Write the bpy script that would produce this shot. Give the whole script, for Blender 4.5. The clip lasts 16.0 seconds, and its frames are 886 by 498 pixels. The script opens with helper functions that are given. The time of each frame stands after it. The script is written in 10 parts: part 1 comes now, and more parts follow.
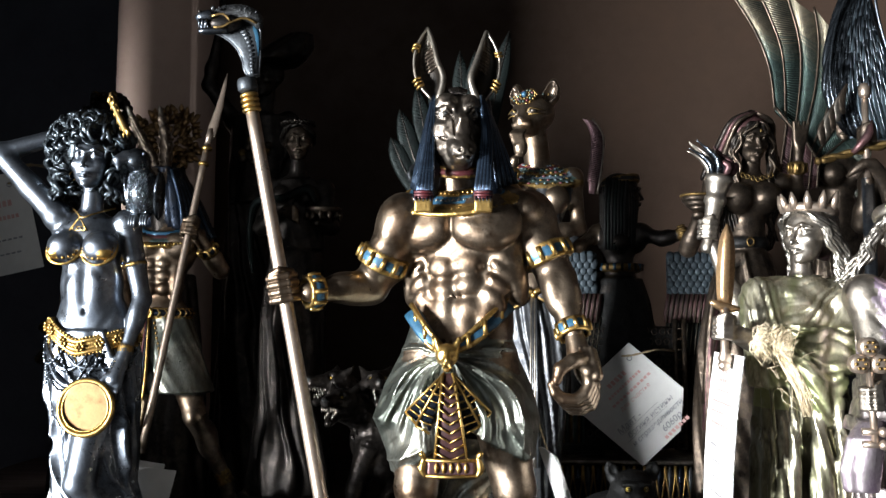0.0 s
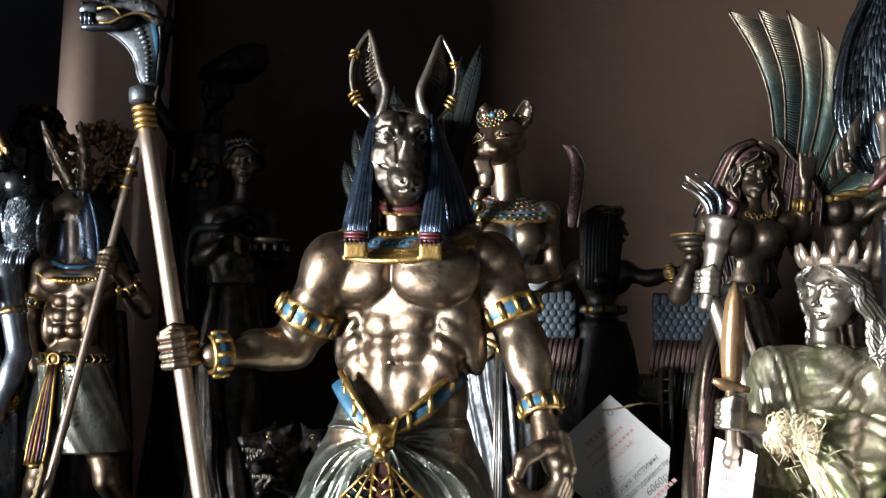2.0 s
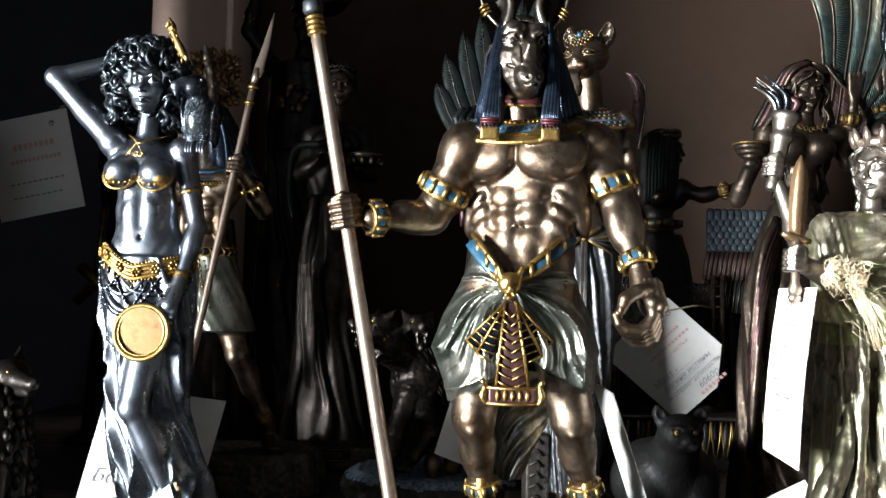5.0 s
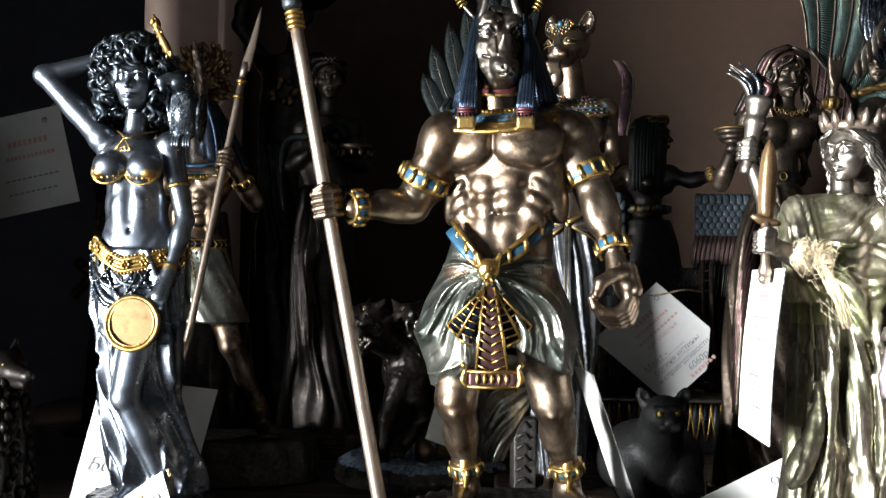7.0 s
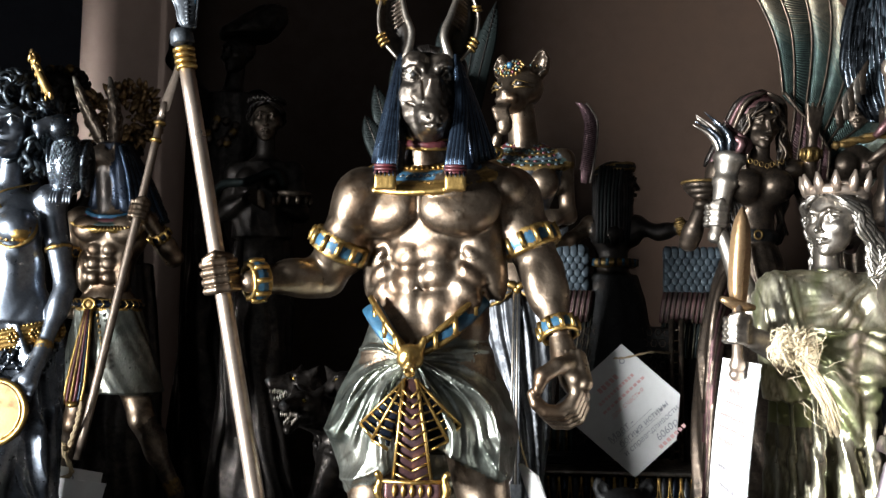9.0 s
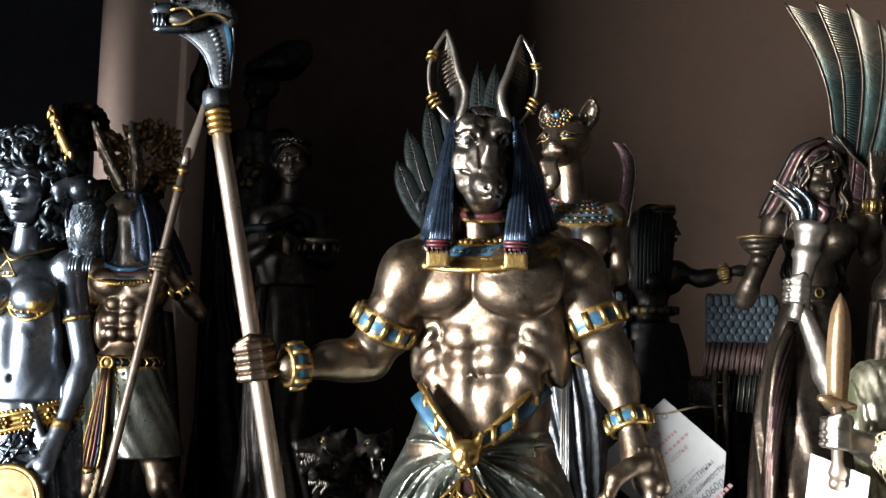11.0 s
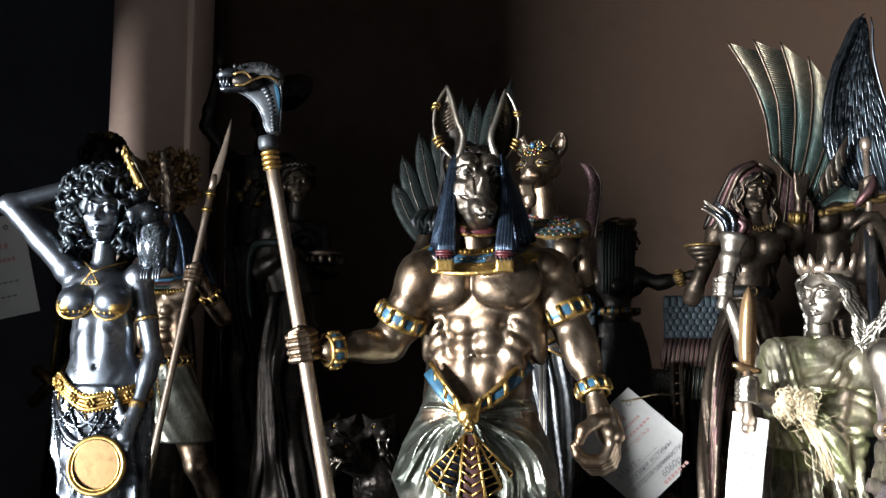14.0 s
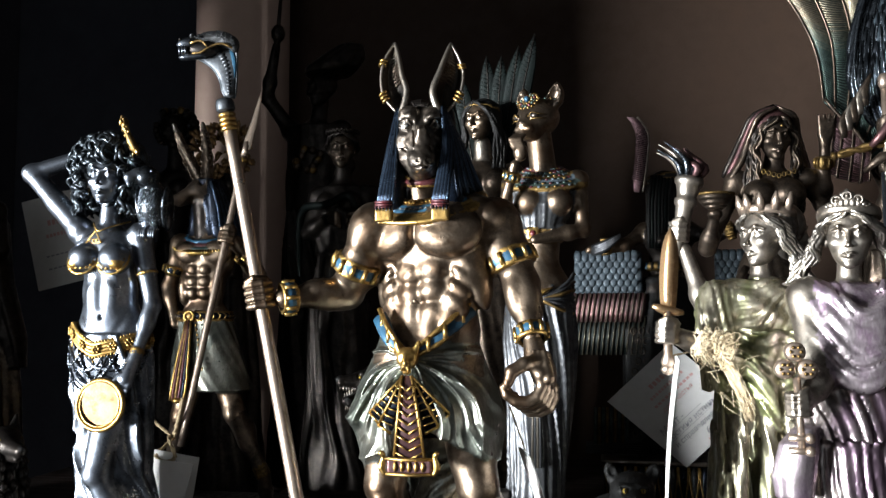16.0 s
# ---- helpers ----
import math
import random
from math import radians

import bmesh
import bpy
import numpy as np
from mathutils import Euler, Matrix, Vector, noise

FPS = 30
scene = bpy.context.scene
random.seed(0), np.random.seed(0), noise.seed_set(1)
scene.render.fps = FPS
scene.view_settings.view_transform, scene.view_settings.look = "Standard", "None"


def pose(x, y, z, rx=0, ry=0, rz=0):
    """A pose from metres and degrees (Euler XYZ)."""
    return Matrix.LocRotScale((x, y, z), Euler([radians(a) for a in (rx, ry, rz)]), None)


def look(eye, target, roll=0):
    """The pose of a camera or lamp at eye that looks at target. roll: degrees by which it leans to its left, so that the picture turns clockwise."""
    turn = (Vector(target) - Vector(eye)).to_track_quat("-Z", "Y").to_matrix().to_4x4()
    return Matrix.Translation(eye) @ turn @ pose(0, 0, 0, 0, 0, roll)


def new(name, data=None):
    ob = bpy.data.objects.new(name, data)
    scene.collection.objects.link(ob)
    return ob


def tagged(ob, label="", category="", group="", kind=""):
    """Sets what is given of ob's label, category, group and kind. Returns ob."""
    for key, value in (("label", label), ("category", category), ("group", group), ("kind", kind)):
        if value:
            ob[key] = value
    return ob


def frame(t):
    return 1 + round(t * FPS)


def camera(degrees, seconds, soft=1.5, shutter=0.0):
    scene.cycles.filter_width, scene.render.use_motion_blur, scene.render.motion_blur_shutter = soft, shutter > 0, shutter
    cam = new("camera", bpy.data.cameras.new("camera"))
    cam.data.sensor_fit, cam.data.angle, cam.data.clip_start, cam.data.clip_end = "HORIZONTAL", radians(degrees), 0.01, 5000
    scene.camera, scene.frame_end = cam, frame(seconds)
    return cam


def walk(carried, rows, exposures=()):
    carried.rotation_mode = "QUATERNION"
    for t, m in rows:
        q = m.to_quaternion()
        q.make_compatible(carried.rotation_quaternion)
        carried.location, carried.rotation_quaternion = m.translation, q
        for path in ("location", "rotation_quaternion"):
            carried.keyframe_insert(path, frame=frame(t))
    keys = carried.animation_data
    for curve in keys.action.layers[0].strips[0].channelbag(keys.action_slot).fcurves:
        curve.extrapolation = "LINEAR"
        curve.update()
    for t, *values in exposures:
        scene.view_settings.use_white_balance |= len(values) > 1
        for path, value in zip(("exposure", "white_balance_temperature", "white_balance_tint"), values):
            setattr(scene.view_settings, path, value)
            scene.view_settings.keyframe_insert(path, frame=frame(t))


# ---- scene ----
cam = camera(52.3, 16.0)
PATH = [
    (0, (0.051, 0.0291, 0.1942), (-0.003, 2.0217, 0.3507), 0.2),
    (0.5, (0.066, 0.061, 0.1969), (0.014, 2.054, 0.3644), 0.2),
    (1, (0.077, 0.0746, 0.2056), (0.013, 2.0645, 0.393), 0.2),
    (1.5, (0.074, 0.1075, 0.2073), (0.03, 2.0973, 0.3967), 0.6),
    (2, (0.068, 0.1231, 0.2162), (0.05, 2.1131, 0.4216), 1.1),
    (2.5, (0.057, 0.1314, 0.2106), (0.027, 2.1209, 0.406), 1.2),
    (3, (0.05, 0.1317, 0.2056), (-0.001, 2.1235, 0.3761), 1.2),
    (3.5, (0.04, 0.1157, 0.2048), (-0.037, 2.1067, 0.3702), 1.3),
    (4, (0.032, 0.0925, 0.1875), (-0.048, 2.0865, 0.3171), 1.8),
    (4.2, (0.027, 0.0809, 0.1799), (-0.051, 2.0773, 0.2815), 2.1),
    (6.3, (0.023, -0.0065, 0.1663), (-0.066, 1.9892, 0.2639), 0.5),
    (6.5, (0.028, 0.0015, 0.1677), (-0.063, 1.9975, 0.2583), 0.5),
    (7, (0.037, 0.0235, 0.1679), (-0.05, 2.0202, 0.2455), 0.7),
    (7.5, (0.043, 0.0411, 0.1748), (-0.057, 2.0372, 0.2644), 0.7),
    (8, (0.054, 0.063, 0.179), (-0.036, 2.058, 0.2875), 0.7),
    (8.5, (0.061, 0.0876, 0.1873), (0.002, 2.0824, 0.3188), 0.8),
    (9, (0.062, 0.1002, 0.1939), (0.024, 2.0941, 0.3445), 1.0),
    (9.5, (0.058, 0.1139, 0.2007), (0.018, 2.1056, 0.3721), 1.1),
    (10, (0.053, 0.1304, 0.2095), (-0.011, 2.1202, 0.3999), 1.2),
    (10.2, (0.048, 0.136, 0.2178), (-0.005, 2.1294, 0.3784), 1.0),
    (12.3, (0.039, 0.1266, 0.2254), (-0.056, 2.1094, 0.4725), 1.3),
    (12.5, (0.039, 0.1177, 0.2239), (-0.057, 2.1008, 0.464), 1.1),
    (13, (0.036, 0.0918, 0.2215), (-0.038, 2.0765, 0.4507), 0.8),
    (13.5, (0.031, 0.068, 0.2163), (-0.01, 2.0552, 0.4376), 0.5),
    (14, (0.027, 0.0272, 0.2111), (0.026, 2.0156, 0.4275), 0.3),
    (14.5, (0.01, -0.0141, 0.198), (0.015, 1.9765, 0.3904), 0.4),
    (15, (0.013, -0.0321, 0.196), (0.01, 1.9606, 0.3695), 0.6),
    (15.5, (0.067, -0.0363, 0.2008), (-0.113, 1.9464, 0.3918), 0.1),
    (16, (0.145, 0.0199, 0.1987), (-0.198, 1.9848, 0.3468), -0.1),
]
walk(cam, [(t, look(eye, target, roll)) for t, eye, target, roll in PATH])

# ---- light ----
world = bpy.data.worlds.new("world")
scene.world = world
world.use_nodes = True
sky = world.node_tree.nodes.new("ShaderNodeTexSky")
sky.sky_type, sky.sun_disc = "NISHITA", False
sky.sun_elevation, sky.sun_rotation = radians(35), radians(235)
world.node_tree.links.new(sky.outputs[0], world.node_tree.nodes["Background"].inputs[0])
world.node_tree.nodes["Background"].inputs[1].default_value = 0.05

WINDOW = Vector((-2.29, -1.30, 0.02))
lamp = bpy.data.lights.new("window_light", "AREA")
lamp.shape, lamp.size, lamp.size_y, lamp.energy, lamp.color = "RECTANGLE", 0.80, 0.98, 885, (0.93, 0.97, 1.0)
window_light = new("window_light", lamp)
window_light.matrix_world = look(WINDOW, WINDOW + Vector((1, 0, 0)))

# added fill lamp with no seen source; lifts shadows that face front
fill = bpy.data.lights.new("front_fill_light", "AREA")
fill.shape, fill.size, fill.size_y, fill.energy, fill.color = "RECTANGLE", 1.30, 1.55, 3.4, (0.82, 0.92, 1.0)
front_fill = new("front_fill_light", fill)
front_fill.matrix_world = look((-0.35, -2.59, 0.30), (-0.35, 0.0, 0.30))

# ---- materials ----
def material(name, base, dark, metal=0.0, rough=0.5, grain=900.0, patch=70.0, bump=0.15, spread=0.5, gloss=0.5, tint=None, veil=24.0, brush=None):
    """Mottling at three scales between two colours, a third colour in broad patches, roughness that follows it, and fine relief."""
    m = bpy.data.materials.new(name)
    m.use_nodes = True
    nt = m.node_tree
    n, l = nt.nodes, nt.links
    b = n["Principled BSDF"]
    co = n.new("ShaderNodeTexCoord")
    place = n.new("ShaderNodeMapping")
    l.new(co.outputs["Object"], place.inputs[0])
    if brush:
        place.inputs["Scale"].default_value = brush
    total = None
    for scale, share, warp in ((patch, 0.46, 0.8), (math.sqrt(patch * grain), 0.34, 0.4), (grain, 0.20, 0.0)):
        x = n.new("ShaderNodeTexNoise")
        x.inputs["Scale"].default_value, x.inputs["Detail"].default_value, x.inputs["Distortion"].default_value = scale, 4, warp
        l.new(place.outputs[0], x.inputs["Vector"])
        add = n.new("ShaderNodeMath")
        add.operation = "MULTIPLY_ADD"
        l.new(x.outputs["Fac"], add.inputs[0])
        add.inputs[1].default_value = share
        if total is None:
            add.inputs[2].default_value = 0.0
        else:
            l.new(total.outputs[0], add.inputs[2])
        total = add
    ramp = n.new("ShaderNodeValToRGB")
    e = ramp.color_ramp.elements
    e[0].position, e[1].position = 0.5 - spread * 0.22, 0.5 + spread * 0.24
    e[0].color, e[1].color = (*dark, 1), (*base, 1)
    l.new(total.outputs[0], ramp.inputs[0])
    tone = ramp.outputs[0]
    if tint:
        x = n.new("ShaderNodeTexNoise")
        x.inputs["Scale"].default_value, x.inputs["Detail"].default_value, x.inputs["Distortion"].default_value = veil, 6, 1.2
        l.new(place.outputs[0], x.inputs["Vector"])
        cut = n.new("ShaderNodeMapRange")
        cut.inputs["From Min"].default_value, cut.inputs["From Max"].default_value = 0.46, 0.60
        l.new(x.outputs["Fac"], cut.inputs[0])
        mix = n.new("ShaderNodeMix")
        mix.data_type = "RGBA"
        l.new(cut.outputs[0], mix.inputs[0])
        for sock in mix.inputs:
            if sock.name == "B" and sock.type == "RGBA":
                sock.default_value = (*tint, 1)
            if sock.name == "A" and sock.type == "RGBA":
                l.new(tone, sock)
        tone = next(o for o in mix.outputs if o.type == "RGBA")
    l.new(tone, b.inputs["Base Color"])
    rr = n.new("ShaderNodeMapRange")
    rr.inputs["From Min"].default_value, rr.inputs["From Max"].default_value = 0.36, 0.64
    rr.inputs["To Min"].default_value, rr.inputs["To Max"].default_value = min(1, rough * 1.45), rough * 0.72
    l.new(total.outputs[0], rr.inputs[0])
    l.new(rr.outputs[0], b.inputs["Roughness"])
    b.inputs["Metallic"].default_value = metal
    b.inputs["Specular IOR Level"].default_value = gloss
    bm_ = n.new("ShaderNodeBump")
    bm_.inputs["Strength"].default_value, bm_.inputs["Distance"].default_value = bump, 0.0016
    l.new(total.outputs[0], bm_.inputs["Height"])
    l.new(bm_.outputs[0], b.inputs["Normal"])
    return m


BRONZE = material("bronze", (0.275, 0.210, 0.152), (0.050, 0.036, 0.026), 1.0, 0.37, bump=0.28, patch=52, spread=0.66, tint=(0.105, 0.070, 0.046), veil=38)
# the same bronze, darkened because the jackal's head catches less light
SHADEBRONZE = material("shaded_bronze", (0.190, 0.163, 0.137), (0.036, 0.030, 0.025), 1.0, 0.36, bump=0.35, patch=80, tint=(0.095, 0.077, 0.062), veil=60)
DARKBRONZE = material("dark_bronze", (0.115, 0.086, 0.064), (0.022, 0.0175, 0.014), 0.9, 0.38, bump=0.5)
# bronze darkened to stand for shade on the back figurines; also real black parts
DIMBRONZE = material("black_and_shaded_bronze", (0.034, 0.028, 0.024), (0.007, 0.006, 0.0055), 0.85, 0.38, bump=0.5)
STEEL = material("gunmetal", (0.225, 0.246, 0.280), (0.090, 0.104, 0.126), 1.0, 0.33, bump=0.14)
SKIRT = material("skirt_gunmetal", (0.150, 0.166, 0.192), (0.036, 0.042, 0.051), 1.0, 0.31, bump=0.2)
DARKSTEEL = material("dark_gunmetal", (0.078, 0.090, 0.104), (0.011, 0.013, 0.016), 0.95, 0.25, bump=0.3)
SILVER = material("silvered_bronze", (0.36, 0.325, 0.28), (0.11, 0.095, 0.080), 1.0, 0.40, bump=0.2, tint=(0.20, 0.172, 0.142), veil=60)
HAIRSTEEL = material("dark_gunmetal_curls", (0.085, 0.100, 0.112), (0.012, 0.0145, 0.0175), 0.95, 0.36, grain=1200, bump=0.7)
HAIRSILVER = material("antique_silver_hair", (0.31, 0.285, 0.25), (0.040, 0.035, 0.031), 1.0, 0.36, bump=0.4, spread=0.7)
# darker copies of the violet and green robe colours, for the lower parts
VIOLETSKIRT = material("darker_violet_skirt", (0.27, 0.235, 0.225), (0.045, 0.036, 0.036), 0.95, 0.37, bump=0.35, tint=(0.130, 0.090, 0.118), veil=40, brush=(1.0, 1.0, 0.4))
GREENSKIRT = material("darker_green_skirt", (0.30, 0.275, 0.20), (0.050, 0.044, 0.030), 0.95, 0.37, bump=0.35, tint=(0.120, 0.118, 0.072), veil=40, brush=(1.0, 1.0, 0.4))
AGEDGOLD = material("aged_gold_flowers", (0.40, 0.25, 0.115), (0.085, 0.050, 0.024), 0.9, 0.44, bump=0.5, spread=0.7)
COBRA = material("cobra_hood", (0.080, 0.088, 0.096), (0.022, 0.025, 0.029), 0.8, 0.46, bump=0.5)
COBRADARK = material("cobra_scales", (0.052, 0.055, 0.058), (0.006, 0.0062, 0.0066), 0.7, 0.44, grain=1600, bump=1.0)
GOLD = material("gold_paint", (0.56, 0.37, 0.125), (0.15, 0.085, 0.026), 1.0, 0.36, bump=0.45, spread=0.7)
OLDGOLD = material("dull_gold", (0.28, 0.18, 0.064), (0.055, 0.034, 0.013), 0.9, 0.46, bump=0.4)
DRUM = material("tambourine_skin", (0.185, 0.115, 0.050), (0.12, 0.072, 0.031), 0.8, 0.46, patch=60, bump=0.10)
TAN = material("staff_bronze", (0.42, 0.335, 0.27), (0.24, 0.185, 0.145), 0.9, 0.36, grain=500, bump=0.08)
BLUE = material("blue_enamel", (0.030, 0.105, 0.175), (0.006, 0.024, 0.045), 0.4, 0.40, bump=0.4, spread=0.8)
HOODBLUE = material("silvery_blue_cord", (0.060, 0.090, 0.135), (0.012, 0.019, 0.032), 0.9, 0.32, bump=0.3)
EARDARK = material("dark_ear_hollow", (0.045, 0.038, 0.032), (0.008, 0.007, 0.006), 0.8, 0.38, bump=0.5)
# navy enamel, darkened further for the headcloth that stands in the dancer's shadow
NAVY = material("shade_darkened_navy", (0.013, 0.020, 0.034), (0.003, 0.004, 0.007), 0.8, 0.30, bump=0.3)
RED = material("red_enamel", (0.080, 0.014, 0.017), (0.03, 0.006, 0.007), 0.4, 0.4)
TEAL = material("teal_patina", (0.085, 0.125, 0.110), (0.022, 0.034, 0.031), 0.80, 0.40, bump=0.4)
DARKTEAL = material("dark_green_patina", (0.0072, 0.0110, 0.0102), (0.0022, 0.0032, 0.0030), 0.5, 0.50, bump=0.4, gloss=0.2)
TEALBLUE = material("blue_patina", (0.055, 0.074, 0.088), (0.014, 0.020, 0.026), 0.35, 0.55, bump=0.4)
WINGRIB = material("wing_bronze", (0.30, 0.255, 0.185), (0.09, 0.085, 0.065), 0.9, 0.40, patch=40, bump=0.3)
WINGBLUE = material("dull_blue_feather", (0.070, 0.092, 0.108), (0.014, 0.019, 0.024), 0.85, 0.44, patch=60, bump=0.4)
WINGTEAL = material("bronze_green_barb", (0.165, 0.175, 0.138), (0.050, 0.058, 0.048), 0.85, 0.40, patch=60, bump=0.3)
DAGGER = material("brown_gold", (0.40, 0.26, 0.14), (0.20, 0.12, 0.06), 0.9, 0.38, bump=0.2)
PLUM = material("plum_patina", (0.105, 0.050, 0.050), (0.028, 0.016, 0.017), 0.75, 0.42, bump=0.4)
ROSE = material("rose_patina", (0.25, 0.155, 0.165), (0.09, 0.05, 0.055), 0.7, 0.42, bump=0.3)
LINEN = material("pearl_linen", (0.37, 0.385, 0.34), (0.060, 0.050, 0.036), 0.95, 0.34, patch=60, spread=0.65, bump=0.4, tint=(0.105, 0.115, 0.098), veil=34, brush=(1.0, 1.0, 0.55))
GREENROBE = material("green_gold_robe", (0.60, 0.545, 0.42), (0.15, 0.140, 0.080), 0.95, 0.38, bump=0.35, tint=(0.225, 0.240, 0.115), veil=30, brush=(1.0, 1.0, 0.4))
PURPLE = material("violet_robe", (0.46, 0.41, 0.42), (0.15, 0.11, 0.14), 0.9, 0.38, bump=0.35, tint=(0.25, 0.175, 0.255), veil=34, brush=(1.0, 1.0, 0.5))
GREYROBE = material("blue_grey_robe", (0.080, 0.083, 0.087), (0.024, 0.025, 0.028), 0.85, 0.40, bump=0.4)
BLACK = material("black_resin", (0.0085, 0.008, 0.0075), (0.0025, 0.0025, 0.0025), 0.1, 0.48, bump=1.0, gloss=0.22)
ROCK = material("dark_rock", (0.045, 0.039, 0.033), (0.009, 0.008, 0.007), 0.5, 0.5, grain=700, patch=120, bump=1.0)
BLUEROCK = material("frosted_blue_rock", (0.30, 0.39, 0.50), (0.02, 0.035, 0.06), 0.2, 0.5, grain=900, patch=200, bump=1.0, spread=0.6)
EYE = material("amber_eye", (0.5, 0.36, 0.08), (0.25, 0.15, 0.03), 0.2, 0.2)
PAPER = material("white_card", (0.63, 0.62, 0.60), (0.57, 0.56, 0.54), 0.0, 0.75, patch=20, bump=0.02)
INK = material("grey_ink", (0.30, 0.30, 0.32), (0.22, 0.22, 0.24), 0.0, 0.7)
REDINK = material("red_ink", (0.60, 0.38, 0.36), (0.54, 0.30, 0.28), 0.0, 0.7)
SLIPRED = material("red_print", (0.44, 0.25, 0.235), (0.36, 0.19, 0.18), 0.0, 0.7)
SLIPINK = material("dark_ink", (0.27, 0.255, 0.26), (0.20, 0.19, 0.20), 0.0, 0.7)
RAFFIA = material("pale_raffia", (0.62, 0.52, 0.36), (0.42, 0.33, 0.20), 0.0, 0.7, grain=900, bump=0.2)
TWINE = material("jute_twine", (0.42, 0.32, 0.19), (0.22, 0.16, 0.09), 0.0, 0.85, grain=900, bump=0.4)
PAINT = material("brown_wall_paint", (0.040, 0.0235, 0.0155), (0.033, 0.0195, 0.0130), 0.0, 0.62, grain=400, patch=8, bump=0.05, gloss=0.2)
PILLAR = material("pinkish_pillar_paint", (0.47, 0.345, 0.285), (0.43, 0.312, 0.257), 0.0, 0.7, grain=400, patch=8, bump=0.05, gloss=0.2)
DARKWALL = material("dark_wall_paint", (0.016, 0.0155, 0.0155), (0.012, 0.0115, 0.0115), 0.0, 0.75, grain=200, patch=5, bump=0.05, gloss=0.05)
# near-black, raised and blued so that lens haze sits in the colour
HAZEBLACK = material("haze_lifted_black", (0.046, 0.048, 0.058), (0.036, 0.038, 0.047), 0.0, 0.8, grain=200, patch=5, bump=0.05, gloss=0.03)


def wood(name):
    m = material(name, (0.055, 0.040, 0.033), (0.022, 0.016, 0.013), 0.0, 0.42, grain=120, patch=8, bump=0.2)
    n, l = m.node_tree.nodes, m.node_tree.links
    co, mp = n.new("ShaderNodeTexCoord"), n.new("ShaderNodeMapping")
    mp.inputs["Scale"].default_value = (5, 90, 90)
    l.new(co.outputs["Object"], mp.inputs[0])
    for x in n:
        if x.bl_idname == "ShaderNodeTexNoise":
            l.new(mp.outputs[0], x.inputs["Vector"])
            x.inputs["Scale"].default_value = x.inputs["Scale"].default_value / 40 + 0.6
            x.inputs["Distortion"].default_value = 0.6
    return m


WOOD = wood("dark_stained_wood")
FLOORING = material("black_brown_floor", (0.020, 0.015, 0.012), (0.012, 0.009, 0.007), 0.0, 0.7, grain=60, patch=6, bump=0.1, gloss=0.2)

# ---- sculpting tools ----
UNIT = np.float32
rng = np.random.RandomState(5)


def V(*a):
    return np.array(a, dtype=float)


def turn(yaw=0, pitch=0, roll=0):
    """Rotation matrix from degrees: yaw about z, pitch about x, roll about y."""
    return np.array(Euler((radians(pitch), radians(roll), radians(yaw))).to_matrix())


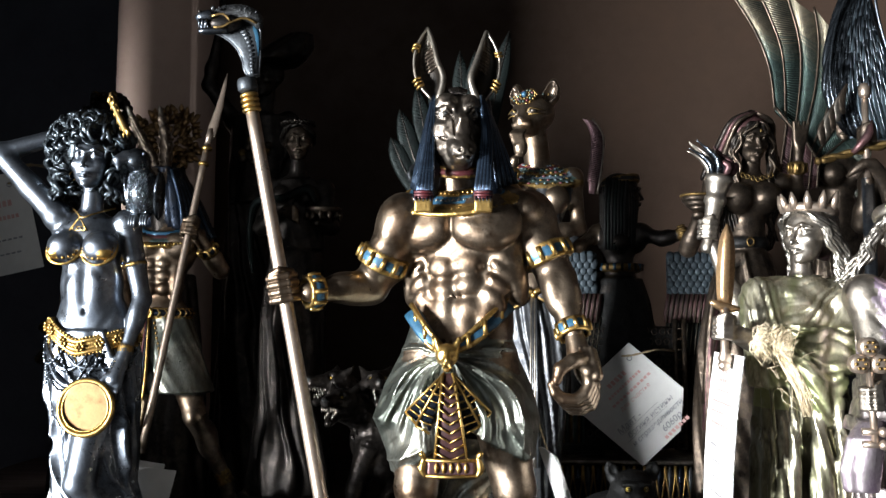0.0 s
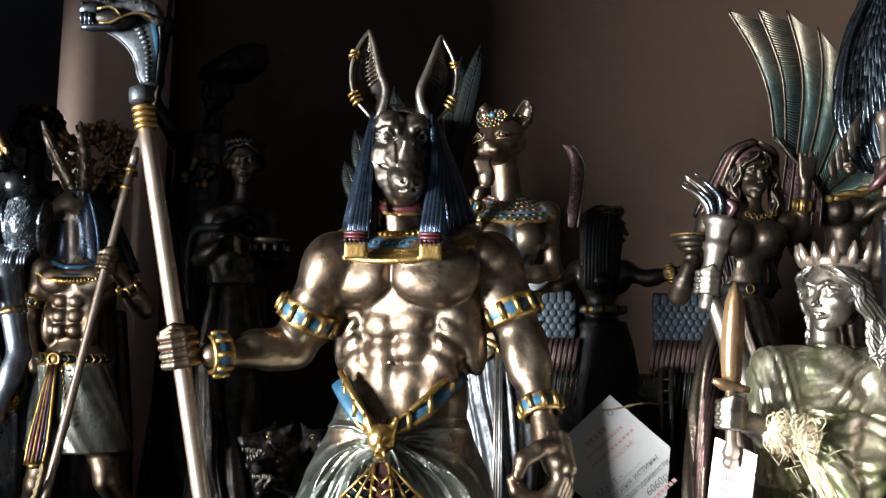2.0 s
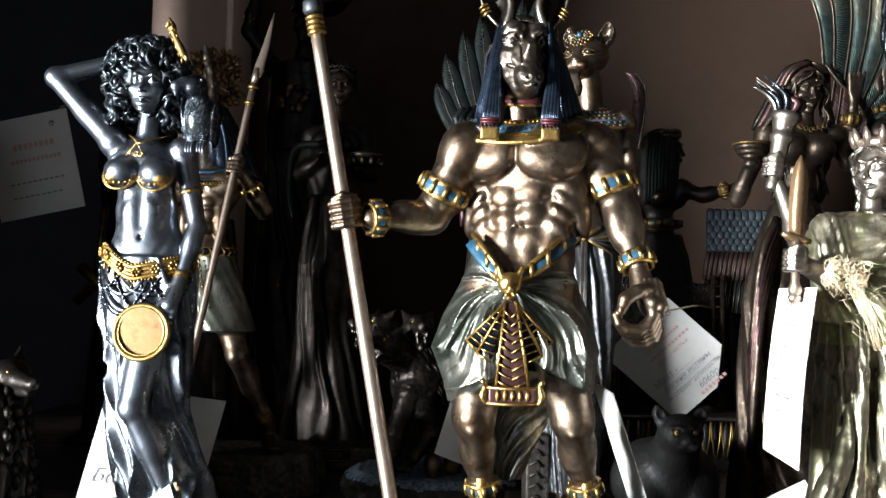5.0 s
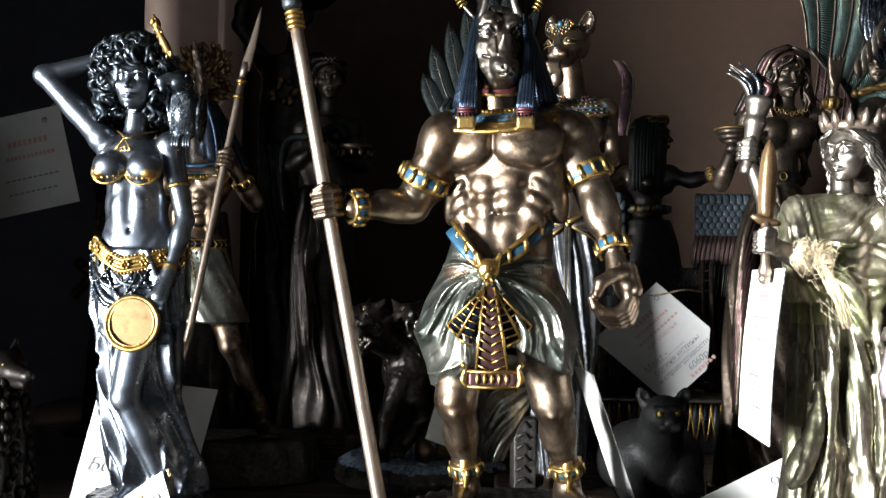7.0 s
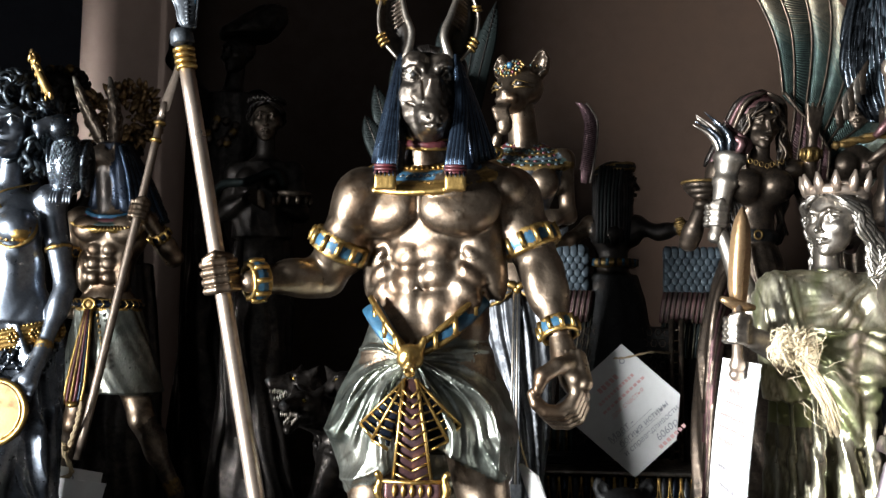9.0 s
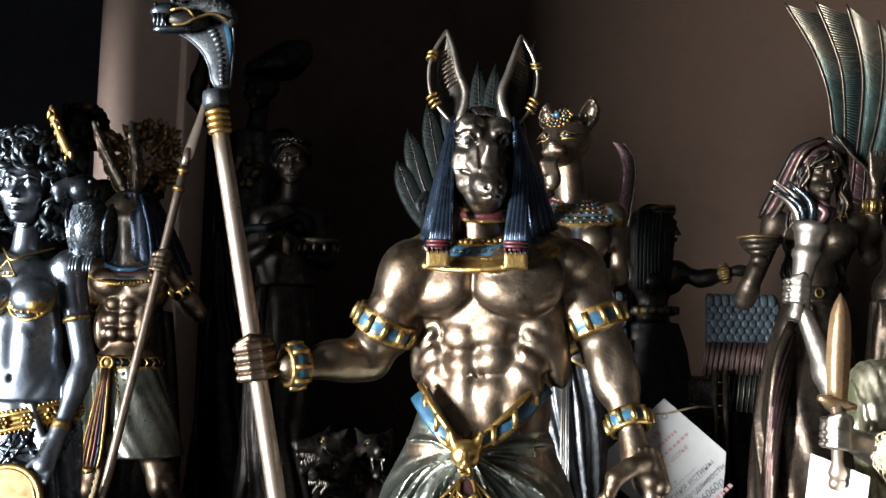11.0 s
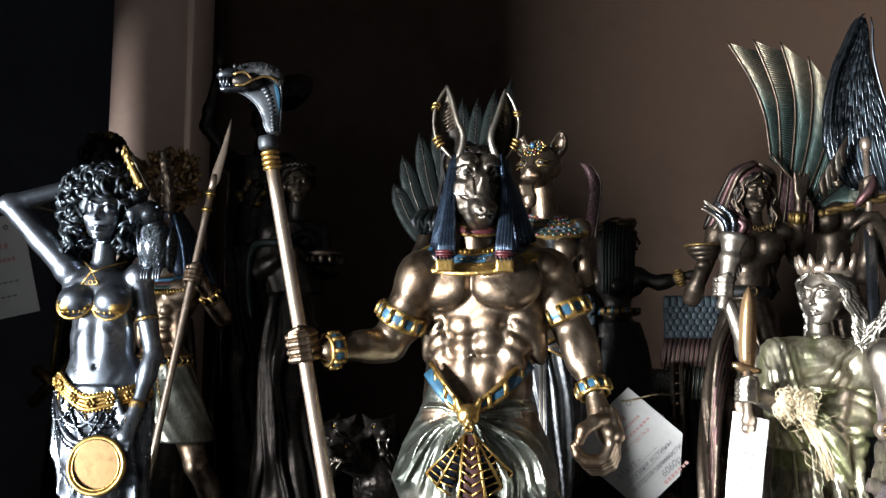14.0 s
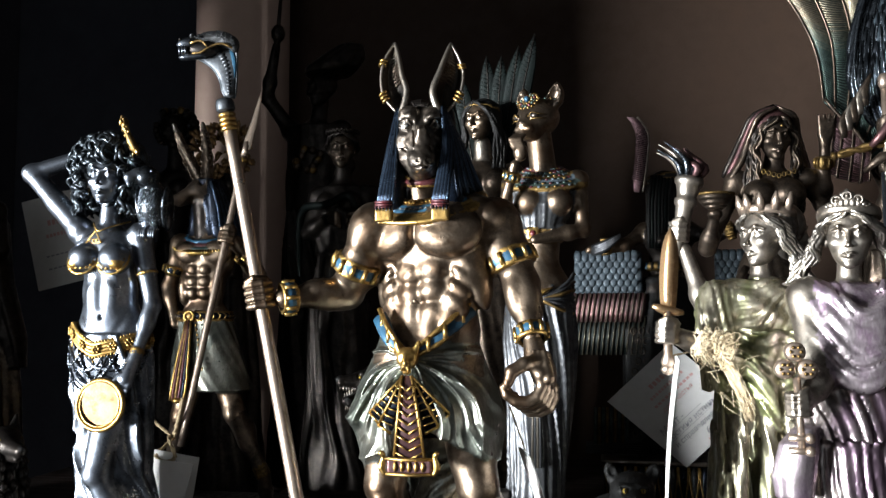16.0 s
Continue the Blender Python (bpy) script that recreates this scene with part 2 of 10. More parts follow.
class Clay:
    """A figure modelled as a solid on a fine grid, with loose strands and plates added, that becomes ONE mesh."""

    def __init__(s, lo, hi, h):
        s.lo, s.h = V(*lo), h
        s.n = np.ceil((V(*hi) - s.lo) / h).astype(int) + 1
        s.D = np.full(s.n, 0.02, UNIT)
        s.M = np.zeros(s.n, np.uint8)
        s.mats, s.bits, s.fine = [], [], []

    def mat(s, m):
        if m not in s.mats:
            s.mats.append(m)
        return s.mats.index(m)

    def grid(s, lo, hi):
        a = np.clip(np.floor((np.asarray(lo) - s.lo) / s.h).astype(int), 0, s.n)
        b = np.clip(np.ceil((np.asarray(hi) - s.lo) / s.h).astype(int) + 1, 0, s.n)
        ax = [(s.lo[i] + s.h * np.arange(a[i], b[i])).astype(UNIT) for i in range(3)]
        sl = tuple(slice(a[i], b[i]) for i in range(3))
        return sl, ax[0][:, None, None], ax[1][None, :, None], ax[2][None, None, :]

    def put(s, sl, d, m, k, cut):
        old = s.D[sl]
        if not old.size:
            return
        if cut:
            g = np.maximum(k - np.abs(old + d), 0) / k
            s.D[sl] = np.maximum(old, -d) + g * g * k / 4
            if m is not None:
                s.M[sl] = np.where(-d > old - 2 * s.h, s.mat(m), s.M[sl])
            return
        g = np.maximum(k - np.abs(old - d), 0) / k
        s.M[sl] = np.where(d < old, s.mat(m), s.M[sl])
        s.D[sl] = np.minimum(old, d) - g * g * k / 4

    def cone(s, a, b, ra, rb, m, k=0.003, cut=False):
        a, b = np.asarray(a, float), np.asarray(b, float)
        r = max(ra, rb) + k + 2 * s.h
        sl, X, Y, Z = s.grid(np.minimum(a, b) - r, np.maximum(a, b) + r)
        v = b - a
        t = np.clip(((X - a[0]) * v[0] + (Y - a[1]) * v[1] + (Z - a[2]) * v[2]) / max(v @ v, 1e-12), 0, 1)
        d = np.sqrt((X - a[0] - t * v[0]) ** 2 + (Y - a[1] - t * v[1]) ** 2 + (Z - a[2] - t * v[2]) ** 2) - (ra + (rb - ra) * t)
        s.put(sl, d, m, k, cut)

    def chain(s, pts, rads, m, k=0.003):
        for i in range(len(pts) - 1):
            s.cone(pts[i], pts[i + 1], rads[i], rads[i + 1], m, k)

    def ball(s, c, r, m, k=0.003, rot=None, cut=False):
        c, r = np.asarray(c, float), np.asarray(r if np.ndim(r) else (r, r, r), float)
        q = max(r) + k + 2 * s.h
        sl, X, Y, Z = s.grid(c - q, c + q)
        X, Y, Z = X - c[0], Y - c[1], Z - c[2]
        if rot is not None:
            X, Y, Z = (rot[0, i] * X + rot[1, i] * Y + rot[2, i] * Z for i in range(3))
        k0 = np.sqrt((X / r[0]) ** 2 + (Y / r[1]) ** 2 + (Z / r[2]) ** 2)
        k1 = np.sqrt((X / r[0] ** 2) ** 2 + (Y / r[1] ** 2) ** 2 + (Z / r[2] ** 2) ** 2)
        s.put(sl, k0 * (k0 - 1) / np.maximum(k1, 1e-6), m, k, cut)

    def block(s, c, half, m, k=0.001, rot=None, edge=0.001, cut=False):
        c, half = np.asarray(c, float), np.asarray(half, float)
        q = np.linalg.norm(half) + k + 2 * s.h
        sl, X, Y, Z = s.grid(c - q, c + q)
        X, Y, Z = X - c[0], Y - c[1], Z - c[2]
        if rot is not None:
            X, Y, Z = (rot[0, i] * X + rot[1, i] * Y + rot[2, i] * Z for i in range(3))
        qx, qy, qz = np.abs(X) - half[0] + edge, np.abs(Y) - half[1] + edge, np.abs(Z) - half[2] + edge
        d = np.sqrt(np.maximum(qx, 0) ** 2 + np.maximum(qy, 0) ** 2 + np.maximum(qz, 0) ** 2) + np.minimum(np.maximum(qx, np.maximum(qy, qz)), 0) - edge
        s.put(sl, d, m, k, cut)

    def ring(s, c, rot, R, r, m, k=0.001, squash=1.0):
        """A torus round rot's own z axis, R across, r thick, squashed along that axis by the factor."""
        c = np.asarray(c, float)
        R = np.asarray(R if np.ndim(R) else (R, R), float)
        q = max(R) + r * max(1, squash) + k + 2 * s.h
        sl, X, Y, Z = s.grid(c - q, c + q)
        X, Y, Z = X - c[0], Y - c[1], Z - c[2]
        X, Y, Z = (rot[0, i] * X + rot[1, i] * Y + rot[2, i] * Z for i in range(3))
        rho = np.sqrt((X / R[0]) ** 2 + (Y / R[1]) ** 2)
        d = np.sqrt(((rho - 1) * min(R)) ** 2 + (Z / squash) ** 2) - r
        s.put(sl, d, m, k, False)

    def drape(s, rows, m, folds=9, deep=0.0012, twist=0.0, k=0.002, seed=0, cap=0.0015):
        """Cloth or a body turned round a bending upright axis: rows of (z, cx, cy, rx, ry), with folds that run down it."""
        rows = sorted(rows)
        z, cx, cy, rx, ry = (np.array(c) for c in zip(*rows))
        q = k + deep + 3 * s.h
        sl, X, Y, Z = s.grid((min(cx - rx) - q, min(cy - ry) - q, z[0] - q), (max(cx + rx) + q, max(cy + ry) + q, z[-1] + q))
        zz = Z.ravel()
        a, b, c, e = (np.interp(zz, z, w).astype(UNIT)[None, None, :] for w in (cx, cy, rx, ry))
        U, W = (X - a) / c, (Y - b) / e
        ang = np.arctan2(W, U)
        d = (np.sqrt(U * U + W * W) - 1) * np.minimum(c, e) * 0.92
        if deep:
            p = ang + twist * (Z - z[0]) + 0.10 * np.sin(Z * 38 + seed * 1.7 + ang * 2) + 0.05 * np.sin(Z * 95 + ang * 5)
            d = d + deep * (0.55 * np.sin(folds * p + seed) + 0.40 * np.sin(round(folds * 1.7) * p + 2 * seed + 1.3) + 0.25 * np.sin(3 * ang + Z * 25 + seed)) * (0.65 + 0.35 * np.sin(2 * ang + seed * 3 + Z * 20))
        d = np.maximum(d, np.maximum(z[0] - Z, Z - z[-1]) + cap)
        s.put(sl, d - cap * 0.4, m, k, False)

    def fold(s, pts, rads, m, k=0.0012):
        """A soft ridge of cloth or hair along points."""
        s.chain([p + V(0, -0.0008, 0) for p in pts], rads, m, k)

    def ripple(s, lo, hi, fn):
        sl, X, Y, Z = s.grid(lo, hi)
        s.D[sl] += fn(X, Y, Z).astype(UNIT)

    def crease(s, lo, hi, field, m, amp, fade=0.004):
        """Rounded folds with sharp valleys on one material, which follow the level lines of a field."""
        sl, X, Y, Z = s.grid(lo, hi)
        u = field(X, Y, Z)
        w = np.clip((Z - lo[2]) / fade, 0, 1) * np.clip((hi[2] - Z) / fade, 0, 1) * np.clip((X - lo[0]) / fade, 0, 1) * np.clip((hi[0] - X) / fade, 0, 1)
        big = np.abs(np.sin(u * math.pi)) ** 0.8
        small = np.abs(np.sin(u * math.pi * 2.3 + 0.7))
        vary = 0.65 + 0.35 * np.sin(u * 1.9 + 60 * X + 35 * Z)
        s.D[sl] += np.where(s.M[sl] == s.mat(m), -amp * vary * w * (big + 0.35 * small - 0.75), 0).astype(UNIT)

    def lump(s, lo, hi, amp, f, seed=0):
        """Uneven relief over part of the figure."""
        g = f * 6.28
        s.ripple(lo, hi, lambda X, Y, Z: amp * (np.sin(g * X + 2 * np.sin(g * 0.7 * Z + seed)) * np.sin(g * Y + seed * 2 + 1.5 * np.sin(g * 0.6 * X)) * np.sin(g * Z + 1 + 2 * np.sin(g * 0.8 * Y))))

    def paint(s, lo, hi, fn, m):
        sl, X, Y, Z = s.grid(lo, hi)
        s.M[sl] = np.where(fn(X, Y, Z), s.mat(m), s.M[sl])

    # strands, plates and beads
    def tube(s, pts, rad, m, n=7, flat=1.0, up=None, closed=False):
        """A strand along points; rad a number or one for each point; flat squashes it along up."""
        P_ = [Vector(p) for p in pts]
        R_ = rad if np.ndim(rad) else [rad] * len(P_)
        v, f, last = [], [], None
        for i, p in enumerate(P_):
            if closed:
                d = P_[(i + 1) % len(P_)] - P_[i - 1]
            else:
                d = P_[min(i + 1, len(P_) - 1)] - P_[max(i - 1, 0)]
            d = d.normalized() if d.length > 1e-9 else Vector((0, 0, 1))
            u = Vector(up) if up is not None else (last if last is not None else (Vector((0, 0, 1)) if abs(d.z) < 0.9 else Vector((1, 0, 0))))
            u = (u - d * u.dot(d)).normalized()
            last = u
            w = d.cross(u)
            for j in range(n):
                a = 2 * math.pi * j / n
                v.append(p + (u * math.sin(a) * flat + w * math.cos(a)) * R_[i])
        q = len(P_)
        for i in range(q if closed else q - 1):
            for j in range(n):
                f.append((i * n + j, i * n + (j + 1) % n, ((i + 1) % q) * n + (j + 1) % n, ((i + 1) % q) * n + j))
        if not closed:
            f += [tuple(range(n))[::-1], tuple(range((q - 1) * n, q * n))]
        s.bits.append((v, f, m))

    def bead(s, c, r, m, n=6):
        c = Vector(c)
        r = Vector(r if np.ndim(r) else (r, r, r))
        ts = [math.pi * i / 4 for i in range(5)]
        s.tube([c + Vector((0, 0, -r.z * math.cos(t))) for t in ts], [max(r.x * math.sin(t), 1e-5) for t in ts], m, n, flat=r.y / r.x, up=(0, 1, 0))

    def vane(s, pts, wide, m, rib, normal=(0, -1, 0), barbs=26, slant=0.6, thick=0.0011, edge=None, ridge=None, tip=0.22, high=None, bold=0.42):
        """A feather: a flat blade along points, a raised shaft, and slanting barbs as fine ridges."""
        P_ = [Vector(p) for p in pts]
        nv = Vector(normal).normalized()
        q = len(P_)
        prof = [wide * min(1.0, 0.45 + 1.6 * i / q) * (1 - max(0, (i / (q - 1) - 1 + tip) / tip) ** 1.6 * 0.95) for i in range(q)]
        s.tube(P_, prof, m, 10, flat=thick / wide, up=nv)
        s.tube([p - nv * -thick * 0.9 for p in P_], [thick * (0.95 - 0.6 * i / q) for i in range(q)], rib, 5)
        for b in range(barbs):
            t = (b + 0.5) / barbs * (q - 1.4)
            i = int(t)
            p = P_[i].lerp(P_[i + 1], t - i)
            d = (P_[i + 1] - P_[i]).normalized()
            w = d.cross(nv)
            r = prof[i] + (prof[i + 1] - prof[i]) * (t - i)
            for sg in (-1, 1):
                e = p + w * sg * r * 0.92 + d * r * slant
                s.tube([p + nv * thick * 0.75, (p + e) / 2 + nv * thick * 0.7, e + nv * thick * 0.25], [thick * bold, thick * bold * 0.95, thick * bold * 0.7], high if high and t > 0.55 * q else (ridge or m), 3)
        if edge:
            for sg in (-1, 1):
                s.tube([P_[i] + (P_[min(i + 1, q - 1)] - P_[max(i - 1, 0)]).normalized().cross(nv) * sg * prof[i] for i in range(q)], thick * 0.6, edge, 4)

    def surface(s):
        """Corners, four-sided faces and material numbers of the grid's surface."""
        D, n = s.D, s.n
        inside = D < 0
        c = np.zeros(n - 1, np.int8)
        for i in (0, 1):
            for j in (0, 1):
                for k in (0, 1):
                    c += inside[i:n[0] - 1 + i, j:n[1] - 1 + j, k:n[2] - 1 + k]
        cell = np.argwhere((c > 0) & (c < 8))
        idx = np.full(n - 1, -1, np.int32)
        idx[tuple(cell.T)] = np.arange(len(cell))
        acc, cnt = np.zeros((len(cell), 3)), np.zeros(len(cell))
        for axis in range(3):
            for p in (0, 1):
                for q in (0, 1):
                    a = np.insert(np.array((p, q)), axis, 0)
                    b = np.insert(np.array((p, q)), axis, 1)
                    da, db = D[tuple((cell + a).T)], D[tuple((cell + b).T)]
                    hit = (da < 0) != (db < 0)
                    t = np.where(hit, da / np.where(hit, da - db, 1), 0)
                    acc += hit[:, None] * (a + (b - a) * t[:, None])
                    cnt += hit
        verts = s.lo + s.h * (cell + acc / cnt[:, None])
        quads, mats = [], []
        for axis in range(3):
            o = [i for i in range(3) if i != axis]
            lo_, hi_ = [slice(None)] * 3, [slice(None)] * 3
            lo_[axis], hi_[axis] = slice(0, -1), slice(1, None)
            A, B = inside[tuple(lo_)], inside[tuple(hi_)]
            e = np.argwhere(A != B)
            e = e[(e[:, o[0]] > 0) & (e[:, o[1]] > 0) & (e[:, o[0]] < n[o[0]] - 1) & (e[:, o[1]] < n[o[1]] - 1)]
            ina = A[tuple(e.T)]
            def at(d0, d1):
                w = e.copy()
                w[:, o[0]] -= d0
                w[:, o[1]] -= d1
                return idx[tuple(w.T)]
            f = np.stack([at(1, 1), at(0, 1), at(0, 0), at(1, 0)], 1)
            flip = ina if axis != 1 else ~ina
            f = np.where(flip[:, None], f, f[:, ::-1])
            src = e.copy()
            src[:, axis] += ~ina
            quads.append(f)
            mats.append(s.M[tuple(src.T)])
        faces, fm = np.concatenate(quads), np.concatenate(mats)
        ok = (faces >= 0).all(1)
        return verts, faces[ok], fm[ok]

    def absorb(s, other):
        """Takes over a finer modelled piece and its strands."""
        v, f, k = other.surface()
        s.fine.append((v, f, np.array([s.mat(m) for m in other.mats] or [0])[k]))
        s.bits += other.bits

    def mesh(s, name, origin):
        """The surface, the finer pieces and the loose bits as one mesh, with its origin at the foot."""
        verts, faces, fm = s.surface()
        for v, f, k in s.fine:
            faces = np.concatenate([faces, f + len(verts)])
            verts, fm = np.concatenate([verts, v]), np.concatenate([fm, k])
        vs, loops, starts, mi, nv = [verts], [faces.ravel()], [np.arange(len(faces)) * 4], [fm], len(verts)
        off = len(faces) * 4
        bv, bl, bs, bmx = [], [], [], []
        for v, f, m in s.bits:
            k = s.mat(m)
            for g in f:
                bs.append(off + len(bl))
                bl.extend(nv + len(bv) + i for i in g)
                bmx.append(k)
            bv.extend(tuple(p) for p in v)
        if bv:
            vs.append(np.array(bv)), loops.append(np.array(bl)), starts.append(np.array(bs)), mi.append(np.array(bmx))
        vs, loops, starts, mi = (np.concatenate(w) for w in (vs, loops, starts, mi))
        me = bpy.data.meshes.new(name)
        me.vertices.add(len(vs)), me.loops.add(len(loops)), me.polygons.add(len(starts))
        me.vertices.foreach_set("co", (vs - V(*origin)).astype(UNIT).ravel())
        me.loops.foreach_set("vertex_index", loops.astype(np.int32))
        me.polygons.foreach_set("loop_start", starts.astype(np.int32))
        me.polygons.foreach_set("material_index", mi.astype(np.int32))
        me.polygons.foreach_set("use_smooth", np.ones(len(starts), bool))
        for m in s.mats:
            me.materials.append(m)
        me.update(calc_edges=True)
        me.validate()
        ob = new(name, me)
        ob.location = origin
        return ob


def statue(clay, name, origin, label, category="statue", group="figurines on the shelf"):
    return tagged(clay.mesh(name, origin), label, category, group)


def local(c, rot, s=1.0):
    """Places given in a head's or hand's own frame, carried into the world."""
    c = np.asarray(c, float)
    return lambda x, y, z: c + rot @ (V(x, y, z) * s)


def bend(*pts, n=12):
    """A smooth curve through points."""
    P_ = [np.asarray(p, float) for p in pts]
    P_ = [2 * P_[0] - P_[1]] + P_ + [2 * P_[-1] - P_[-2]]
    out = []
    m = len(P_) - 3
    for i in range(n):
        t = i / (n - 1) * m
        j = min(int(t), m - 1)
        u = t - j
        a, b, c, d = P_[j:j + 4]
        out.append(0.5 * (2 * b + (c - a) * u + (2 * a - 5 * b + 4 * c - d) * u * u + (3 * b - a - 3 * c + d) * u ** 3))
    return out


def human_head(c, S, s, rot, m, eye=None, detail=36):
    """A small modelled face; s is half the head's height, rot turns it from facing -y."""
    L = local(c, rot, s)
    F = Clay(np.asarray(c) - 1.3 * s, np.asarray(c) + 1.3 * s, s / detail)
    F.ball(L(0, 0.14, 0.30), V(0.70, 0.80, 0.70) * s, m, 0.2 * s, rot)
    F.ball(L(0, -0.14, -0.18), V(0.58, 0.58, 0.66) * s, m, 0.25 * s, rot)
    F.ball(L(0, -0.26, -0.62), V(0.38, 0.36, 0.32) * s, m, 0.25 * s, rot)
    F.ball(L(0, -0.50, -0.88), V(0.17, 0.16, 0.13) * s, m, 0.2 * s, rot)
    for g in (-1, 1):
        F.ball(L(g * 0.29, -0.855, 0.05), V(0.18, 0.16, 0.09) * s, None, 0.22 * s, rot, cut=True)
        F.ball(L(g * 0.37, -0.46, -0.22), V(0.20, 0.20, 0.16) * s, m, 0.22 * s, rot)
        F.ball(L(g * 0.28, -0.583, 0.04), V(0.135, 0.11, 0.078) * s, eye or m, 0.03 * s, rot)
        F.chain([L(g * 0.12, -0.62, 0.03), L(g * 0.27, -0.685, 0.115), L(g * 0.46, -0.54, 0.05)], [0.016 * s, 0.026 * s, 0.016 * s], m, 0.04 * s)
        F.chain([L(g * 0.12, -0.62, 0.02), L(g * 0.28, -0.66, -0.045), L(g * 0.45, -0.54, 0.02)], [0.018 * s, 0.024 * s, 0.018 * s], m, 0.02 * s)
        F.ball(L(g * 0.27, -0.715, 0.045), 0.026 * s, None, 0.02 * s, cut=True)
        F.chain([L(g * 0.09, -0.70, 0.19), L(g * 0.28, -0.715, 0.265), L(g * 0.50, -0.55, 0.19)], [0.026 * s, 0.034 * s, 0.018 * s], m, 0.12 * s)
        F.ball(L(g * 0.095, -0.785, -0.345), 0.052 * s, m, 0.05 * s)
        F.ball(L(g * 0.055, -0.875, -0.405), 0.018 * s, None, 0.02 * s, cut=True)
        F.ball(L(g * 0.66, 0.08, -0.10), V(0.07, 0.14, 0.2) * s, m, 0.05 * s, rot)
    F.cone(L(0, -0.67, 0.16), L(0, -0.88, -0.29), 0.052 * s, 0.070 * s, m, 0.08 * s)
    F.ball(L(0, -0.895, -0.315), 0.078 * s, m, 0.04 * s)
    F.chain([L(-0.21, -0.62, -0.590), L(-0.07, -0.755, -0.545), L(0, -0.755, -0.56), L(0.07, -0.755, -0.545), L(0.21, -0.62, -0.590)], [0.014 * s, 0.040 * s, 0.034 * s, 0.040 * s, 0.014 * s], m, 0.05 * s)
    F.chain([L(-0.17, -0.64, -0.625), L(0, -0.735, -0.660), L(0.17, -0.64, -0.625)], [0.016 * s, 0.054 * s, 0.016 * s], m, 0.05 * s)
    F.cone(L(-0.17, -0.745, -0.602), L(0.17, -0.745, -0.602), 0.006 * s, 0.006 * s, None, 0.02 * s, cut=True)
    F.ball(L(0, -0.79, -0.755), V(0.16, 0.09, 0.045) * s, None, 0.08 * s, rot, cut=True)
    S.absorb(F)
    return L


def fist(c, S, s, along, out, m):
    """A closed hand round a stick: along runs with the stick, out points from the wrist to the knuckles' back."""
    a = V(*along) / np.linalg.norm(along)
    o = V(*out) - a * np.dot(out, a)
    o = o / np.linalg.norm(o)
    w = np.cross(a, o)
    c = np.asarray(c, float)
    S.ball(c - o * 0.1 * s, V(0.75, 0.75, 0.95) * s, m, 0.2 * s)
    for i in range(4):
        z = (0.72 - 0.48 * i) * s
        r = 0.245 * s * (1.0 if i else 0.95)
        ring = [c + a * z + (o * math.cos(t) + w * math.sin(t)) * 0.82 * s for t in (0.3, 1.0, 1.8, 2.7, 3.5)]
        S.chain(ring, [r] * 5, m, 0.05 * s)
        ring = [c + a * z + (o * math.cos(t) + w * math.sin(t)) * 0.82 * s for t in (-0.2, -1.0, -1.8, -2.6)]
        S.chain(ring, [r] * 4, m, 0.05 * s)
    S.chain([c + a * 0.95 * s - o * 0.5 * s + w * 0.5 * s, c + a * 1.15 * s + o * 0.3 * s + w * 0.75 * s, c + a * 0.95 * s + o * 0.75 * s + w * 0.35 * s], [0.26 * s, 0.25 * s, 0.2 * s], m, 0.06 * s)


def foot(heel, toe, S, s, m):
    h, t = np.asarray(heel, float), np.asarray(toe, float)
    d = (t - h) / np.linalg.norm(t - h)
    w = np.cross(d, V(0, 0, 1))
    S.cone(h + V(0, 0, 0.9 * s), t + V(0, 0, 0.3 * s) - d * s, 0.85 * s, 0.55 * s, m, 0.8 * s)
    S.ball(h + V(0, 0, 0.5 * s), 0.75 * s, m, 0.5 * s)
    for i in range(5):
        b = t + w * (i - 2) * 0.42 * s - d * abs(i - 1.2) * 0.28 * s + V(0, 0, 0.32 * s)
        S.cone(b - d * 0.9 * s, b, 0.3 * s, 0.25 * s, m, 0.12 * s)


def band(S, a, b, t, wide, R, m, rim=None, gems=0, gem=None):
    """A band round a limb from a to b, at the share t of its length, with raised rims and inset stones."""
    a, b = np.asarray(a, float), np.asarray(b, float)
    d = b - a
    d = d / np.linalg.norm(d)
    c = a + (b - a) * t
    q = np.array(Vector(d).to_track_quat("Z", "Y").to_matrix())
    for g in (-1, 1):
        S.ring(c + d * g * wide / 2, q, R, wide * 0.18, rim or m, 0.0006)
    S.ring(c, q, R * 0.97, wide * 0.24, gem if gem else m, 0.0006, squash=1.9)
    for i in range(gems):
        t2 = 2 * math.pi * i / gems
        e = q @ V(math.cos(t2), math.sin(t2), 0)
        S.tube([c + e * (R + wide * 0.2) - d * wide * 0.5, c + e * (R + wide * 0.26), c + e * (R + wide * 0.2) + d * wide * 0.5], wide * 0.19, rim or m, 5)


def lock(S, pts, rad, m, strands=3, n=10, spread=0.6, seed=0, wave=0.0):
    """A lock of hair: several strands that wind round one another along points."""
    line = bend(*pts, n=n)
    for k in range(strands):
        out = []
        for i, p in enumerate(line):
            a = 2 * math.pi * k / strands + seed + i * 0.5
            out.append(p + V(math.cos(a), math.sin(a), 0.3 * math.sin(a * 2)) * rad * spread + V(wave * math.sin(i * 1.3 + seed), 0, 0))
        S.tube(out, [rad * (0.55 + 0.45 * math.sin(math.pi * min(0.95, (i + 1.5) / (n + 1)))) * 0.75 for i in range(n)], m, 6)


